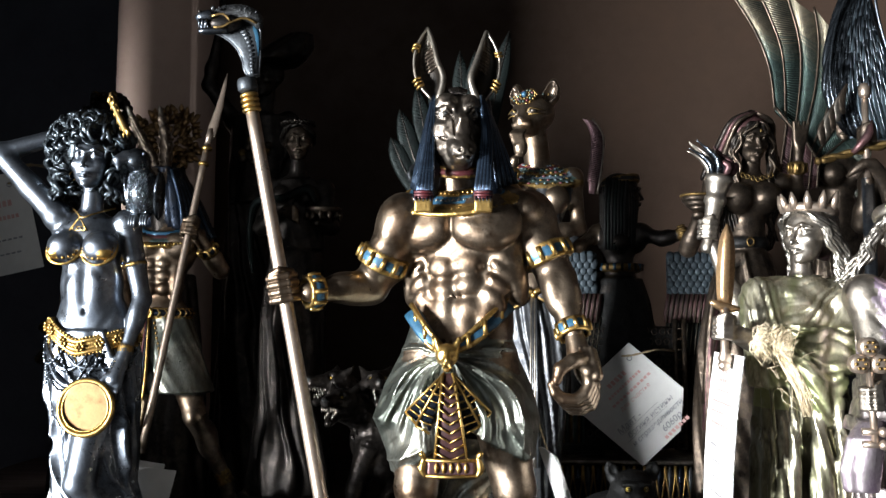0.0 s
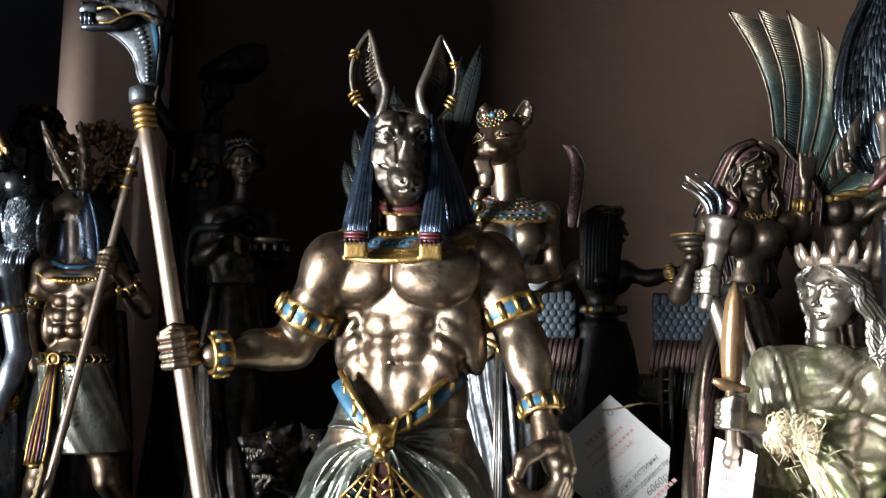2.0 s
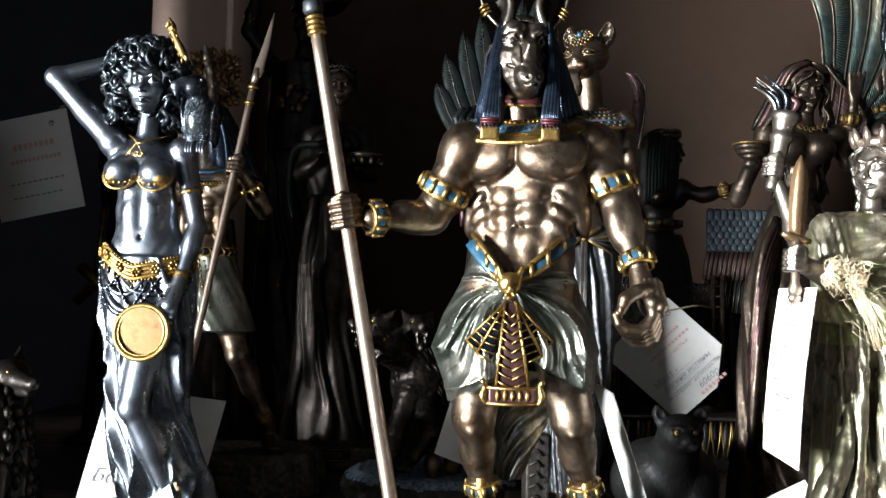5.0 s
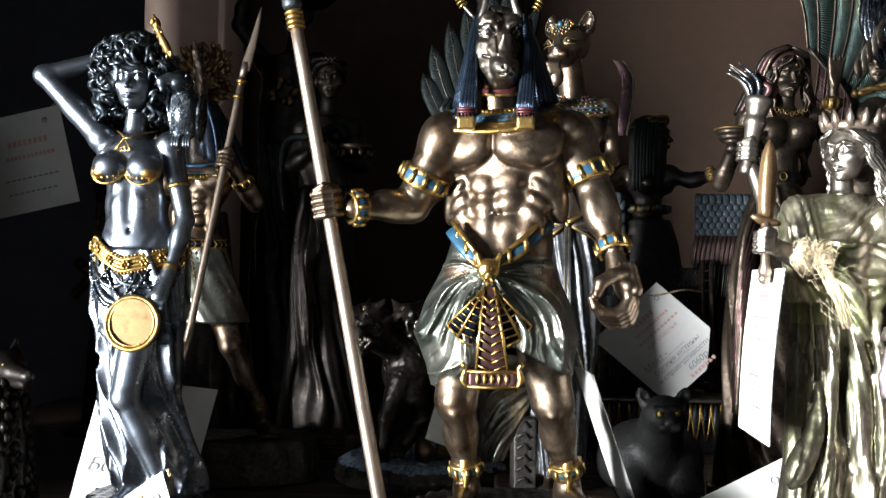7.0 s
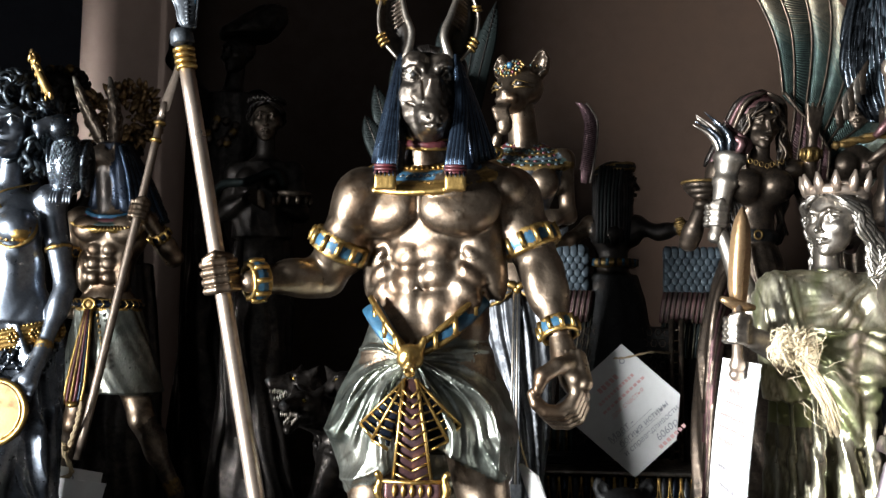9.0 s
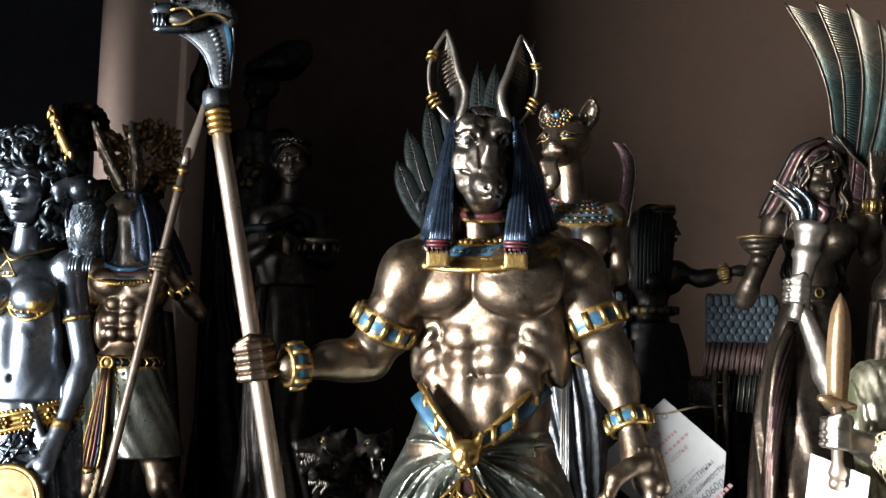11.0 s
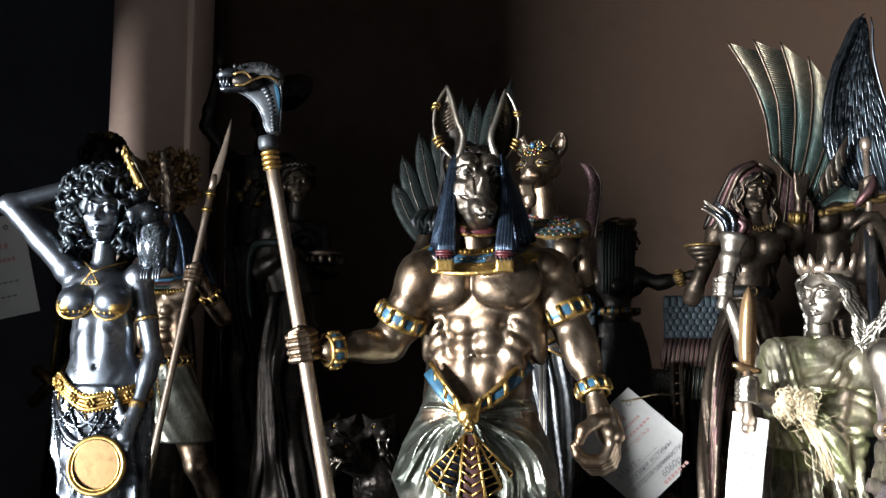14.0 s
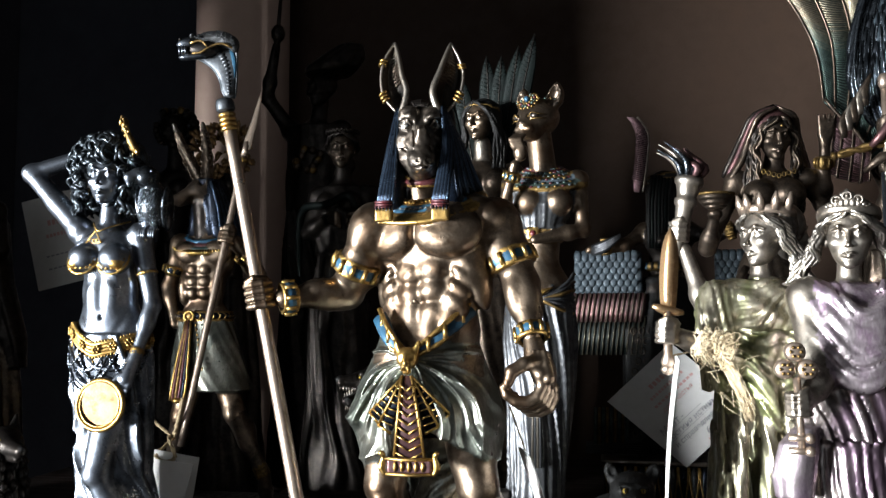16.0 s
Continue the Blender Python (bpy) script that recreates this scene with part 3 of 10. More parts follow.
def rock_base(S, c, r, top, m, seed=0, k=0.003):
    """A rough rounded plinth that stands on the shelf."""
    S.drape([(0.0005, c[0], c[1], r[0], r[1]), (top * 0.25, c[0], c[1], r[0] * 1.01, r[1] * 1.01), (top * 0.8, c[0], c[1], r[0] * 0.97, r[1] * 0.97), (top, c[0], c[1], r[0] * 0.9, r[1] * 0.9)], m, 11, 0.0014, seed=seed, k=k)
    S.lump((c[0] - r[0] * 1.1, c[1] - r[1] * 1.1, 0.003), (c[0] + r[0] * 1.1, c[1] + r[1] * 1.1, top + 0.002), 0.0009, 70, seed)


# ---- setting ----
def slab(name, lo, hi, m, label, category, kind="structure", bevel=0.0):
    lo, hi = Vector(lo), Vector(hi)
    bm = bmesh.new()
    bmesh.ops.create_cube(bm, size=1)
    for v in bm.verts:
        v.co = Vector((v.co.x * (hi.x - lo.x), v.co.y * (hi.y - lo.y), v.co.z * (hi.z - lo.z)))
    if bevel:
        bmesh.ops.bevel(bm, geom=bm.edges[:], offset=bevel, segments=2, affect="EDGES")
    me = bpy.data.meshes.new(name)
    bm.to_mesh(me)
    bm.free()
    me.materials.append(m)
    ob = new(name, me)
    ob.location = (lo + hi) / 2
    return tagged(ob, label, category, "", kind)


slab("wall_back", (-0.436, 1.30, -0.9), (1.6, 1.42, 1.8), PAINT, "brown painted wall behind the figurines", "wall")


def column(name, x, y, r, z0, z1, m, label):
    bm = bmesh.new()
    bmesh.ops.create_cone(bm, cap_ends=True, segments=96, radius1=r, radius2=r, depth=z1 - z0)
    me = bpy.data.meshes.new(name)
    bm.to_mesh(me)
    bm.free()
    me.materials.append(m)
    for f in me.polygons:
        f.use_smooth = len(f.vertices) == 4
    ob = new(name, me)
    ob.location = (x, y, (z0 + z1) / 2)
    return tagged(ob, label, "column", "", "structure")


column("column", -0.3594, 1.232, 0.066, -0.9, 1.8, PILLAR, "round pinkish painted column before the back wall")
# dark sheet put where there is only unlit depth
slab("dark_backing", (-2.299, 1.306, -0.9), (-0.439, 1.42, 1.8), HAZEBLACK, "dark sheet standing for the unlit depth beside the brown wall", "wall")
# three unseen blockers, added to shape window light on column and back wall
slab("shade_upright", (-0.83, 0.198, -0.9), (-0.77, 0.660, 1.8), HAZEBLACK, "unseen upright added to shade the back wall", "wall")
slab("shade_lintel", (-0.828, 0.650, 0.430), (-0.772, 0.770, 1.8), DARKWALL, "unseen blocker added to cut light high on the column", "wall")
slab("shade_return", (-0.83, 0.760, -0.9), (-0.77, 1.303, 1.8), HAZEBLACK, "unseen blocker added to narrow the light on the column", "wall")
slab("wall_right", (1.601, -2.6, -0.9), (1.72, 1.42, 1.8), DARKWALL, "plain dark side wall", "wall")
slab("wall_front", (-2.3, -2.72, -0.9), (1.6, -2.601, 1.8), DARKWALL, "plain dark wall behind the camera", "wall")
# the wall with the window: piers, parapet and lintel round one opening
slab("wall_window_pier_near", (-2.42, -2.72, -0.9), (-2.30, -1.76, 1.8), DARKWALL, "plain wall beside the window", "wall")
slab("wall_window_pier_far", (-2.42, -0.84, -0.9), (-2.30, 1.42, 1.8), DARKWALL, "plain wall beside the window", "wall")
slab("wall_window_parapet", (-2.42, -1.759, -0.9), (-2.30, -0.841, -0.49), DARKWALL, "plain wall under the window", "wall")
slab("wall_window_lintel", (-2.42, -1.759, 0.53), (-2.30, -0.841, 1.8), DARKWALL, "plain wall over the window", "wall")
slab("ceiling", (-2.42, -2.72, 1.801), (1.72, 1.42, 1.9), DARKWALL, "plain dark ceiling", "ceiling")
slab("floor", (-2.42, -2.72, -1.0), (1.72, 1.42, -0.901), FLOORING, "dark wooden floor", "floor")
slab("shelf", (-0.555, 0.30, -0.028), (1.2, 1.298, 0.0), WOOD, "dark stained wooden shelf with a fine grain", "shelf", bevel=0.002)


# ---- the jackal-headed figure with the cobra staff ----
def jackal_guardian():
    S = Clay((-0.060, 0.475, 0.0), (0.128, 0.600, 0.362), 0.00085)
    B = BRONZE
    # trunk, turned a little aside
    T = local((0.0490, 0.5345, 0), turn(-20))
    Q = turn(-20)
    S.ball(T(0, 0.004, 0.240), (0.0325, 0.0225, 0.030), B, 0.006, Q)
    S.ball(T(0, 0.006, 0.208), (0.0228, 0.0195, 0.026), B, 0.010, Q)
    S.ball(T(0, 0.004, 0.188), (0.0268, 0.0208, 0.018), B, 0.006, Q)
    for g in (-1, 1):
        S.ball(T(g * 0.0185, 0.000, 0.1955), (0.0085, 0.0125, 0.0105), B, 0.006, Q)
        S.cone(T(0, 0.004, 0.269), T(g * 0.036, 0.002, 0.2555), 0.0098, 0.0088, B, 0.006)
        S.ball(T(g * 0.0268, 0.002, 0.2310), (0.0072, 0.0120, 0.030), B, 0.008, Q @ turn(0, 0, -g * 13))
        S.ball(T(g * 0.0168, -0.0045, 0.203), (0.0082, 0.0100, 0.018), B, 0.007, Q @ turn(0, 0, g * 8))
        # breast muscle with a heavy lower edge
        S.ball(T(g * 0.0178, -0.0135, 0.2475), (0.0198, 0.0100, 0.0155), B, 0.0012, Q @ turn(g * 18, -8, g * 9))
        S.ball(T(g * 0.0166, -0.0168, 0.2412), (0.0160, 0.0082, 0.0092), B, 0.0030, Q @ turn(g * 16, 0, g * 10))
        for i in range(4):
            S.ball(T(g * (0.0262 - 0.0012 * i), -0.0088 - 0.0008 * i, 0.2290 - 0.0078 * i), (0.0070, 0.0026, 0.0030), B, 0.0030, Q @ turn(g * 26, 0, g * 42))
        for i, (z, w, e) in enumerate(((0.2235, 0.0078, 0.0062), (0.2118, 0.0072, 0.0060))):
            S.ball(T(g * (0.0078 - 0.0006 * i), -0.0138 + 0.0004 * i, z + g * 0.0012), (w, 0.0046, e), B, 0.0034, Q @ turn(g * 8, 0, -g * 14))
        S.ball(T(g * 0.0066, -0.0130, 0.2005), (0.0064, 0.0046, 0.0058), B, 0.0042, Q)
        S.ball(T(g * 0.0050, -0.0140, 0.1885), (0.0062, 0.0045, 0.0120), B, 0.003, Q)
        S.ball(T(g * 0.0205, -0.0232, 0.2385), 0.0009, B, 0.0006)
        # edge of the ribs, and the groin line
        S.cone(T(g * 0.0018, -0.0232, 0.2300), T(g * 0.0165, -0.0180, 0.2165), 0.0012, 0.0012, None, 0.0034, cut=True)
        S.cone(T(g * 0.0165, -0.0180, 0.2165), T(g * 0.0165, -0.0178, 0.2030), 0.0009, 0.0008, None, 0.0032, cut=True)
        S.cone(T(g * 0.0240, -0.0135, 0.2000), T(g * 0.0090, -0.0205, 0.1830), 0.0008, 0.0007, None, 0.0028, cut=True)
    S.cone(T(0, -0.0218, 0.2300), T(0, -0.0205, 0.1860), 0.0010, 0.0010, None, 0.0030, cut=True)
    S.cone(T(0, -0.0235, 0.2360), T(0, -0.0208, 0.2600), 0.0010, 0.0009, None, 0.0034, cut=True)
    S.cone(T(0.0004, -0.0205, 0.2045), T(0.0002, -0.0200, 0.1985), 0.0013, 0.0009, None, 0.0010, cut=True)
    S.chain([T(-0.0022, -0.0190, 0.2060), T(0.0004, -0.0200, 0.2072), T(0.0026, -0.0192, 0.2058)], [0.0008, 0.0011, 0.0008], B, 0.0010)
    S.lump((-0.036, 0.490, 0.186), (0.125, 0.560, 0.268), 0.00016, 42, 3)
    # arm with the staff
    sh, el, wr, fi = V(0.0150, 0.530, 0.2495), V(-0.0035, 0.538, 0.2130), V(-0.0345, 0.516, 0.2090), V(-0.0480, 0.5131, 0.2110)
    S.ball(sh + V(-0.0005, -0.001, 0.000), (0.0136, 0.0140, 0.0160), B, 0.0035, turn(0, 0, 22))
    S.ball(sh + V(-0.0035, -0.0075, -0.003), (0.0068, 0.0060, 0.0130), B, 0.0030, turn(0, 0, 28))
    S.cone(sh, el, 0.0125, 0.0100, B, 0.004)
    S.ball((sh + el) / 2 + V(-0.002, -0.006, -0.002), (0.0088, 0.0072, 0.0130), B, 0.003, turn(0, 0, 26))
    S.ball((sh + el) / 2 + V(0.004, 0.004, -0.004), (0.0095, 0.0080, 0.0150), B, 0.003, turn(0, 0, 26))
    S.cone(el, wr, 0.0102, 0.0056, B, 0.003)
    S.ball(el + (wr - el) * 0.32 + V(0, -0.003, 0.002), (0.0140, 0.0075, 0.0066), B, 0.0025, turn(35, 0, 8))
    S.ball(el + (wr - el) * 0.34 + V(0, 0.001, -0.0035), (0.0140, 0.0066, 0.0060), B, 0.0025, turn(35, 0, 8))
    H = Clay(fi - 0.016, fi + 0.016, 0.00045)
    fist(fi, H, 0.0084, (-0.0436, -0.0127, 0.24), (-1, -0.5, -0.1), B)
    S.absorb(H)
    band(S, sh, el, 0.60, 0.0078, 0.0127, GOLD, GOLD, 12, BLUE)
    band(S, el, wr, 0.93, 0.0070, 0.0078, GOLD, GOLD, 9, BLUE)
    # hanging arm
    sh, el, wr = V(0.0862, 0.535, 0.2520), V(0.1010, 0.530, 0.2160), V(0.1080, 0.514, 0.1870)
    S.ball(sh + V(0.001, -0.001, -0.001), (0.0136, 0.0140, 0.0165), B, 0.0035, turn(0, 0, -20))
    S.ball(sh + V(-0.001, -0.0080, -0.003), (0.0068, 0.0060, 0.0135), B, 0.0030, turn(0, 0, -24))
    S.cone(sh, el, 0.0125, 0.0102, B, 0.004)
    S.ball((sh + el) / 2 + V(-0.002, -0.006, -0.001), (0.0088, 0.0072, 0.0130), B, 0.003, turn(0, 0, -22))
    S.ball((sh + el) / 2 + V(0.004, 0.004, 0.001), (0.0085, 0.0080, 0.0150), B, 0.003, turn(0, 0, -22))
    S.cone(el, wr, 0.0104, 0.0054, B, 0.003)
    S.ball(el + (wr - el) * 0.28 + V(0.003, -0.002, 0), (0.0072, 0.0078, 0.0145), B, 0.0025, turn(0, 0, -13))
    S.ball(el + (wr - el) * 0.28 + V(-0.004, -0.002, 0), (0.0066, 0.0072, 0.0135), B, 0.0025, turn(0, 0, -13))
    band(S, sh, el, 0.60, 0.0078, 0.0125, GOLD, GOLD, 12, BLUE)
    band(S, el, wr, 0.92, 0.0064, 0.0078, GOLD, GOLD, 10, BLUE)
    # its hand, curled round nothing
    hc = V(0.1068, 0.5050, 0.1610)
    H = Clay((0.088, 0.480, 0.140), (0.128, 0.535, 0.192), 0.0005)
    H.cone(wr, (0.1100, 0.511, 0.1760), 0.0050, 0.0066, B, 0.003)
    H.ball((0.1140, 0.5090, 0.1690), (0.0070, 0.0090, 0.0105), B, 0.003, turn(0, 0, -14))
    H.cone((0.1155, 0.5040, 0.1770), (0.1175, 0.4990, 0.1660), 0.0034, 0.0036, B, 0.0025)
    ax_ = V(-0.34, -0.90, 0.28)
    for i in range(4):
        c = hc + ax_ * (0.0058 * (i - 1.6)) + V(0, 0, -0.0010 * (3 - i))
        R_ = 0.0098 - 0.0004 * (3 - i)
        pts = [c + V(R_ * math.cos(t) * 1.04, 0.25 * R_ * math.cos(t), R_ * math.sin(t)) for t in (0.95, 0.45, -0.15, -0.75, -1.35, -1.95, -2.5, -2.95)]
        H.chain(pts, [0.0030, 0.0036, 0.0031, 0.0034, 0.0029, 0.0031, 0.0028, 0.0022], B, 0.0006)
        H.ball(pts[1] + V(0.0006, -0.0008, 0.0006), 0.0034, B, 0.0012)
    H.chain([(0.1120, 0.5030, 0.1745), (0.1050, 0.4965, 0.1735), (0.0985, 0.4945, 0.1695), (0.0965, 0.4945, 0.1635)], [0.0044, 0.0037, 0.0035, 0.0026], B, 0.0010)
    H.ball((0.0962, 0.4925, 0.1640), (0.0015, 0.0010, 0.0022), B, 0.0005)
    for i in range(3):
        H.cone((0.1095 + 0.0028 * i, 0.5020, 0.1800), (0.1120 + 0.0022 * i, 0.4990, 0.1700), 0.0010, 0.0012, B, 0.0018)
    S.absorb(H)
    S.lump((-0.036, 0.490, 0.186), (0.125, 0.560, 0.262), 0.00009, 105, 7)
    # neck, head and hollow ears, modelled finer
    F = Clay((0.018, 0.486, 0.258), (0.075, 0.548, 0.330), 0.0005)
    K = SHADEBRONZE
    F.cone((0.046, 0.532, 0.262), (0.0455, 0.524, 0.292), 0.0115, 0.0096, B, 0.004)
    yaw = turn(13)
    J = local((0.0440, 0.5235, 0.3060), yaw @ np.diag((1.05, 1.0, 1.0)), 0.001)
    F.ball(J(0, 1, 1.5), (0.0142, 0.0135, 0.0122), K, 0.003, yaw)
    F.cone(J(0, -1, -4), J(0.3, -7.5, -23), 0.0122, 0.0088, K, 0.005)
    F.cone(J(0, -6, 0), J(0.6, -18.5, -22), 0.0094, 0.0056, K, 0.005)
    F.block(J(0.3, -15.2, -11.5), (0.0026, 0.0024, 0.0100), K, 0.0040, yaw @ turn(0, 31, 0), 0.0012)
    F.ball(J(0.6, -20.8, -23.0), (0.0050, 0.0042, 0.0036), K, 0.0022, yaw)
    F.ball(J(0.4, -15.5, -26.0), (0.0050, 0.0052, 0.0030), K, 0.0020, yaw)
    F.cone(J(0.6, -26.0, -22.5), J(0.6, -22.6, -27.4), 0.0004, 0.0004, None, 0.0010, cut=True)
    for g in (-1, 1):
        F.ball(J(0.6 + g * 2.7, -24.4, -22.4), (0.0012, 0.0014, 0.0010), None, 0.0008, cut=True)
        F.cone(J(0.6 + g * 0.5, -24.0, -26.2), J(g * 8.6, -13.0, -21.5), 0.0006, 0.0006, None, 0.0012, cut=True)
        # brow dome over a ringed eye, deep frown between the brows
        F.ball(J(g * 6.2, -9.4, 6.4), (0.0062, 0.0050, 0.0052), K, 0.0022, yaw)
        F.chain([J(g * 1.8, -14.2, 2.2), J(g * 6.0, -14.2, 4.6), J(g * 11.4, -9.8, 3.8)], [0.0010, 0.0015, 0.0009], K, 0.0022)
        F.cone(J(0, -12.2, 11.5), J(g * 1.2, -15.6, 1.0), 0.0007, 0.0008, None, 0.0022, cut=True)
        F.ball(J(g * 7.9, -13.4, -0.5), (0.0040, 0.0028, 0.0027), None, 0.0022, yaw, cut=True)
        F.ball(J(g * 7.8, -9.9, -0.4), (0.0034, 0.0026, 0.0025), SILVER, 0.0003, yaw)
        F.bead(J(g * 7.4, -12.5, -0.3), (0.0012, 0.0006, 0.0013), BLACK, 8)
        F.chain([J(g * 3.9, -12.8, -2.0), J(g * 7.4, -13.0, 2.0), J(g * 11.8, -8.6, 0.6)], [0.0005, 0.0009, 0.0005], K, 0.0003)
        F.chain([J(g * 3.9, -12.8, -2.2), J(g * 7.6, -12.6, -3.0), J(g * 11.8, -8.6, -0.8)], [0.0005, 0.0008, 0.0005], K, 0.0003)
        F.chain([J(g * 4.6, -13.8, -5.2), J(g * 7.8, -12.4, -7.4), J(g * 10.6, -8.8, -6.4)], [0.0005, 0.0010, 0.0006], K, 0.0020)
        F.chain([J(g * 4.0, -14.8, -6.0), J(g * 6.4, -13.8, -11.0), J(g * 5.2, -16.6, -16.5)], [0.0007, 0.0014, 0.0010], K, 0.0022)
        F.ball(J(g * 9.6, -7.0, -10.0), (0.0044, 0.0052, 0.0060), K, 0.0040, yaw)
        F.ball(J(g * 7.6, -8.2, -18.6), (0.0044, 0.0058, 0.0050), K, 0.0038, yaw)
        F.ball(J(0.4 + g * 4.2, -17.6, -20.6), (0.0032, 0.0046, 0.0042), K, 0.0024, yaw)
        F.cone(J(g * 3.7, -15.4, -4.0), J(0.4 + g * 3.8, -19.4, -17.0), 0.0005, 0.0005, None, 0.0016, cut=True)
        F.cone(J(g * 10.4, -10.4, -13.0), J(g * 6.2, -14.6, -15.6), 0.0005, 0.0005, None, 0.0016, cut=True)
    F.lump((0.018, 0.486, 0.270), (0.075, 0.548, 0.330), 0.00022, 85, 4)
    for i in range(9):
        a = (i - 4) / 4
        F.tube(bend(J(a * 5.0, -3.0, 14.0), J(a * 4.2, -7.0, 14.8 - abs(a)), J(a * 3.0, -11.5, 11.0 - abs(a) * 0.6), n=6), [0.0008, 0.0013, 0.0014, 0.0012, 0.0009, 0.0003], DIMBRONZE, 6)
    # ears: thin curled shells, hollow to the front
    for g, tip, out, low, inn, foot_in in ((-1, (0.0285, 0.525, 0.3580), [(0.0232, 0.522, 0.3475), (0.0212, 0.521, 0.3370), (0.0235, 0.519, 0.3250)], (0.0312, 0.517, 0.3150), [(0.0318, 0.521, 0.3480), (0.0342, 0.518, 0.3370), (0.0376, 0.515, 0.3265)], (0.0352, 0.514, 0.3140)), (1, (0.0616, 0.525, 0.3560), [(0.0668, 0.524, 0.3460), (0.0690, 0.524, 0.3365), (0.0668, 0.522, 0.3240)], (0.0600, 0.519, 0.3140), [(0.0588, 0.521, 0.3465), (0.0560, 0.518, 0.3370), (0.0528, 0.515, 0.3255)], (0.0560, 0.515, 0.3140))):
        n1, n2 = 22, 11
        ol = bend(tip, *out, low, n=n1)
        il = bend(tip, *inn, foot_in, n=n1)
        for skin, back, m in ((0, 0.0, EARDARK), (1, 0.0011, K)):
            v, f = [], []
            for i in range(n1):
                w = np.linalg.norm(ol[i] - il[i])
                for j in range(n2):
                    u = j / (n2 - 1)
                    p = il[i] + (ol[i] - il[i]) * u + V(0, 1, 0) * (math.sin(math.pi * u) ** 0.7 * (0.55 * w + back)) + V(0, back * 0.4, 0)
                    v.append(Vector(p + (V(math.cos(math.pi * u) * g * back, 0, 0) if skin else 0)))
            for i in range(n1 - 1):
                for j in range(n2 - 1):
                    q4 = (i * n2 + j, i * n2 + j + 1, (i + 1) * n2 + j + 1, (i + 1) * n2 + j)
                    f.append(q4 if skin else q4[::-1])
            S.bits.append((v, f, m))
        S.tube(il, [0.0007] + [0.0010 + 0.0011 * (i / n1 if g < 0 else 1.3 * i / n1) for i in range(1, n1)], SILVER, 8)
        S.tube(ol, [0.0007] + [0.0008] * (n1 - 1), SILVER, 7)
        for i in range(2, 13):
            a, b = il[i], ol[i]
            w = np.linalg.norm(a - b)
            for j in range(2):
                S.tube(bend(a + (b - a) * 0.06 + V(0, 0.05 * w, 0.0006 * j), a + (b - a) * 0.35 + V(0, 0.40 * w, -0.0010 + 0.0008 * j), a + (b - a) * (0.74 - 0.02 * i) + V(0, 0.42 * w, -0.0022), n=6), [0.0003, 0.0004, 0.0004, 0.0003, 0.0003, 0.0001], SILVER if i < 7 else DARKBRONZE, 4)
        for t in ((6, 7) if g < 0 else (7, 8)):
            p = ol[t]
            S.tube([p + V(0.0018 * math.cos(a), 0.0020 * math.sin(a), 0.0008 * math.sin(a) * g) for a in np.linspace(0, 6.28, 13)[:-1]], 0.0007, GOLD, 7, closed=True)
        for t in (15, 16, 17):
            p = ol[t]
            S.tube([p + V(0.0017 * math.cos(a), 0.0019 * math.sin(a), -0.0012 * math.cos(a) * g) for a in np.linspace(0, 6.28, 13)[:-1]], 0.00075, GOLD, 7, closed=True)
    S.absorb(F)
    # striped headcloth: strands that hang from the crown to gold-tipped lappets
    for g, lx, edge in ((-1, 0.0278, ((0.0318, 0.514, 0.3145), (0.0262, 0.516, 0.2910), (0.0205, 0.519, 0.2655))), (1, 0.0594, ((0.0600, 0.516, 0.3150), (0.0682, 0.524, 0.2960), (0.0785, 0.531, 0.2705)))):
        inner = ((0.0456 + g * 0.0128, 0.5140, 0.3165), (0.0456 + g * 0.0134, 0.5120, 0.2920), (lx - g * 0.0044, 0.5030, 0.2600))
        for i in range(17):
            u = i / 16
            a, b, c = (V(*p) + (V(*q) - V(*p)) * u ** (0.8 if g < 0 else 1.15) for p, q in zip(inner, edge))
            low = c if u > 0.55 else V(lx + g * 0.0044 * (2 * u / 0.55 - 1), 0.5028 + 0.001 * u, 0.2600)
            bulge = V(0, -0.0032 * math.sin(math.pi * u), 0)
            S.tube(bend(a, b + bulge, low + bulge * 0.4, n=11), [0.0007, 0.0009, 0.0010, 0.0011, 0.0012, 0.0012, 0.0013, 0.0013, 0.0013, 0.0012, 0.0011], HOODBLUE if i % 2 == 0 else NAVY, 7)
        S.cone((0.0468 + g * 0.0125, 0.523, 0.314), (0.0455 + g * 0.0175, 0.521, 0.264), 0.0046, 0.0070, NAVY, 0.003)
        lap = V(lx, 0.5030, 0.2605)
        S.block(lap + V(0, 0.0004, -0.0008), (0.0047, 0.0022, 0.0017), NAVY, 0.0004)
        for dz in (0.0010, -0.0006, -0.0020):
            S.tube([lap + V(-0.0049, -0.0016, dz), lap + V(0, -0.0022, dz), lap + V(0.0049, -0.0016, dz)], 0.0008, RED, 6)
        S.block(lap + V(0, -0.0006, -0.0064), (0.0049, 0.0026, 0.0036), GOLD, 0.0004, edge=0.0007)
        for i in range(5):
            S.tube([lap + V((i - 2) * 0.0019, -0.0020, -0.0018), lap + V((i - 2) * 0.0019, -0.0034, -0.0042)], [0.0009, 0.0001], NAVY, 5)
    S.drape([(0.258, 0.0480, 0.543, 0.0295, 0.0100), (0.285, 0.0474, 0.539, 0.0205, 0.0110), (0.318, 0.0462, 0.529, 0.0125, 0.0100)], NAVY, 24, 0.0006, k=0.003)
    # choker and broad collar
    for z, m, r in ((0.2745, GOLD, 0.0008), (0.2768, RED, 0.0015), (0.2792, GOLD, 0.0008)):
        S.ring((0.0466, 0.5255, z), turn(0, 16, 0), 0.0112, r, m, 0.0004)
    q = turn(-14, 27, 0)
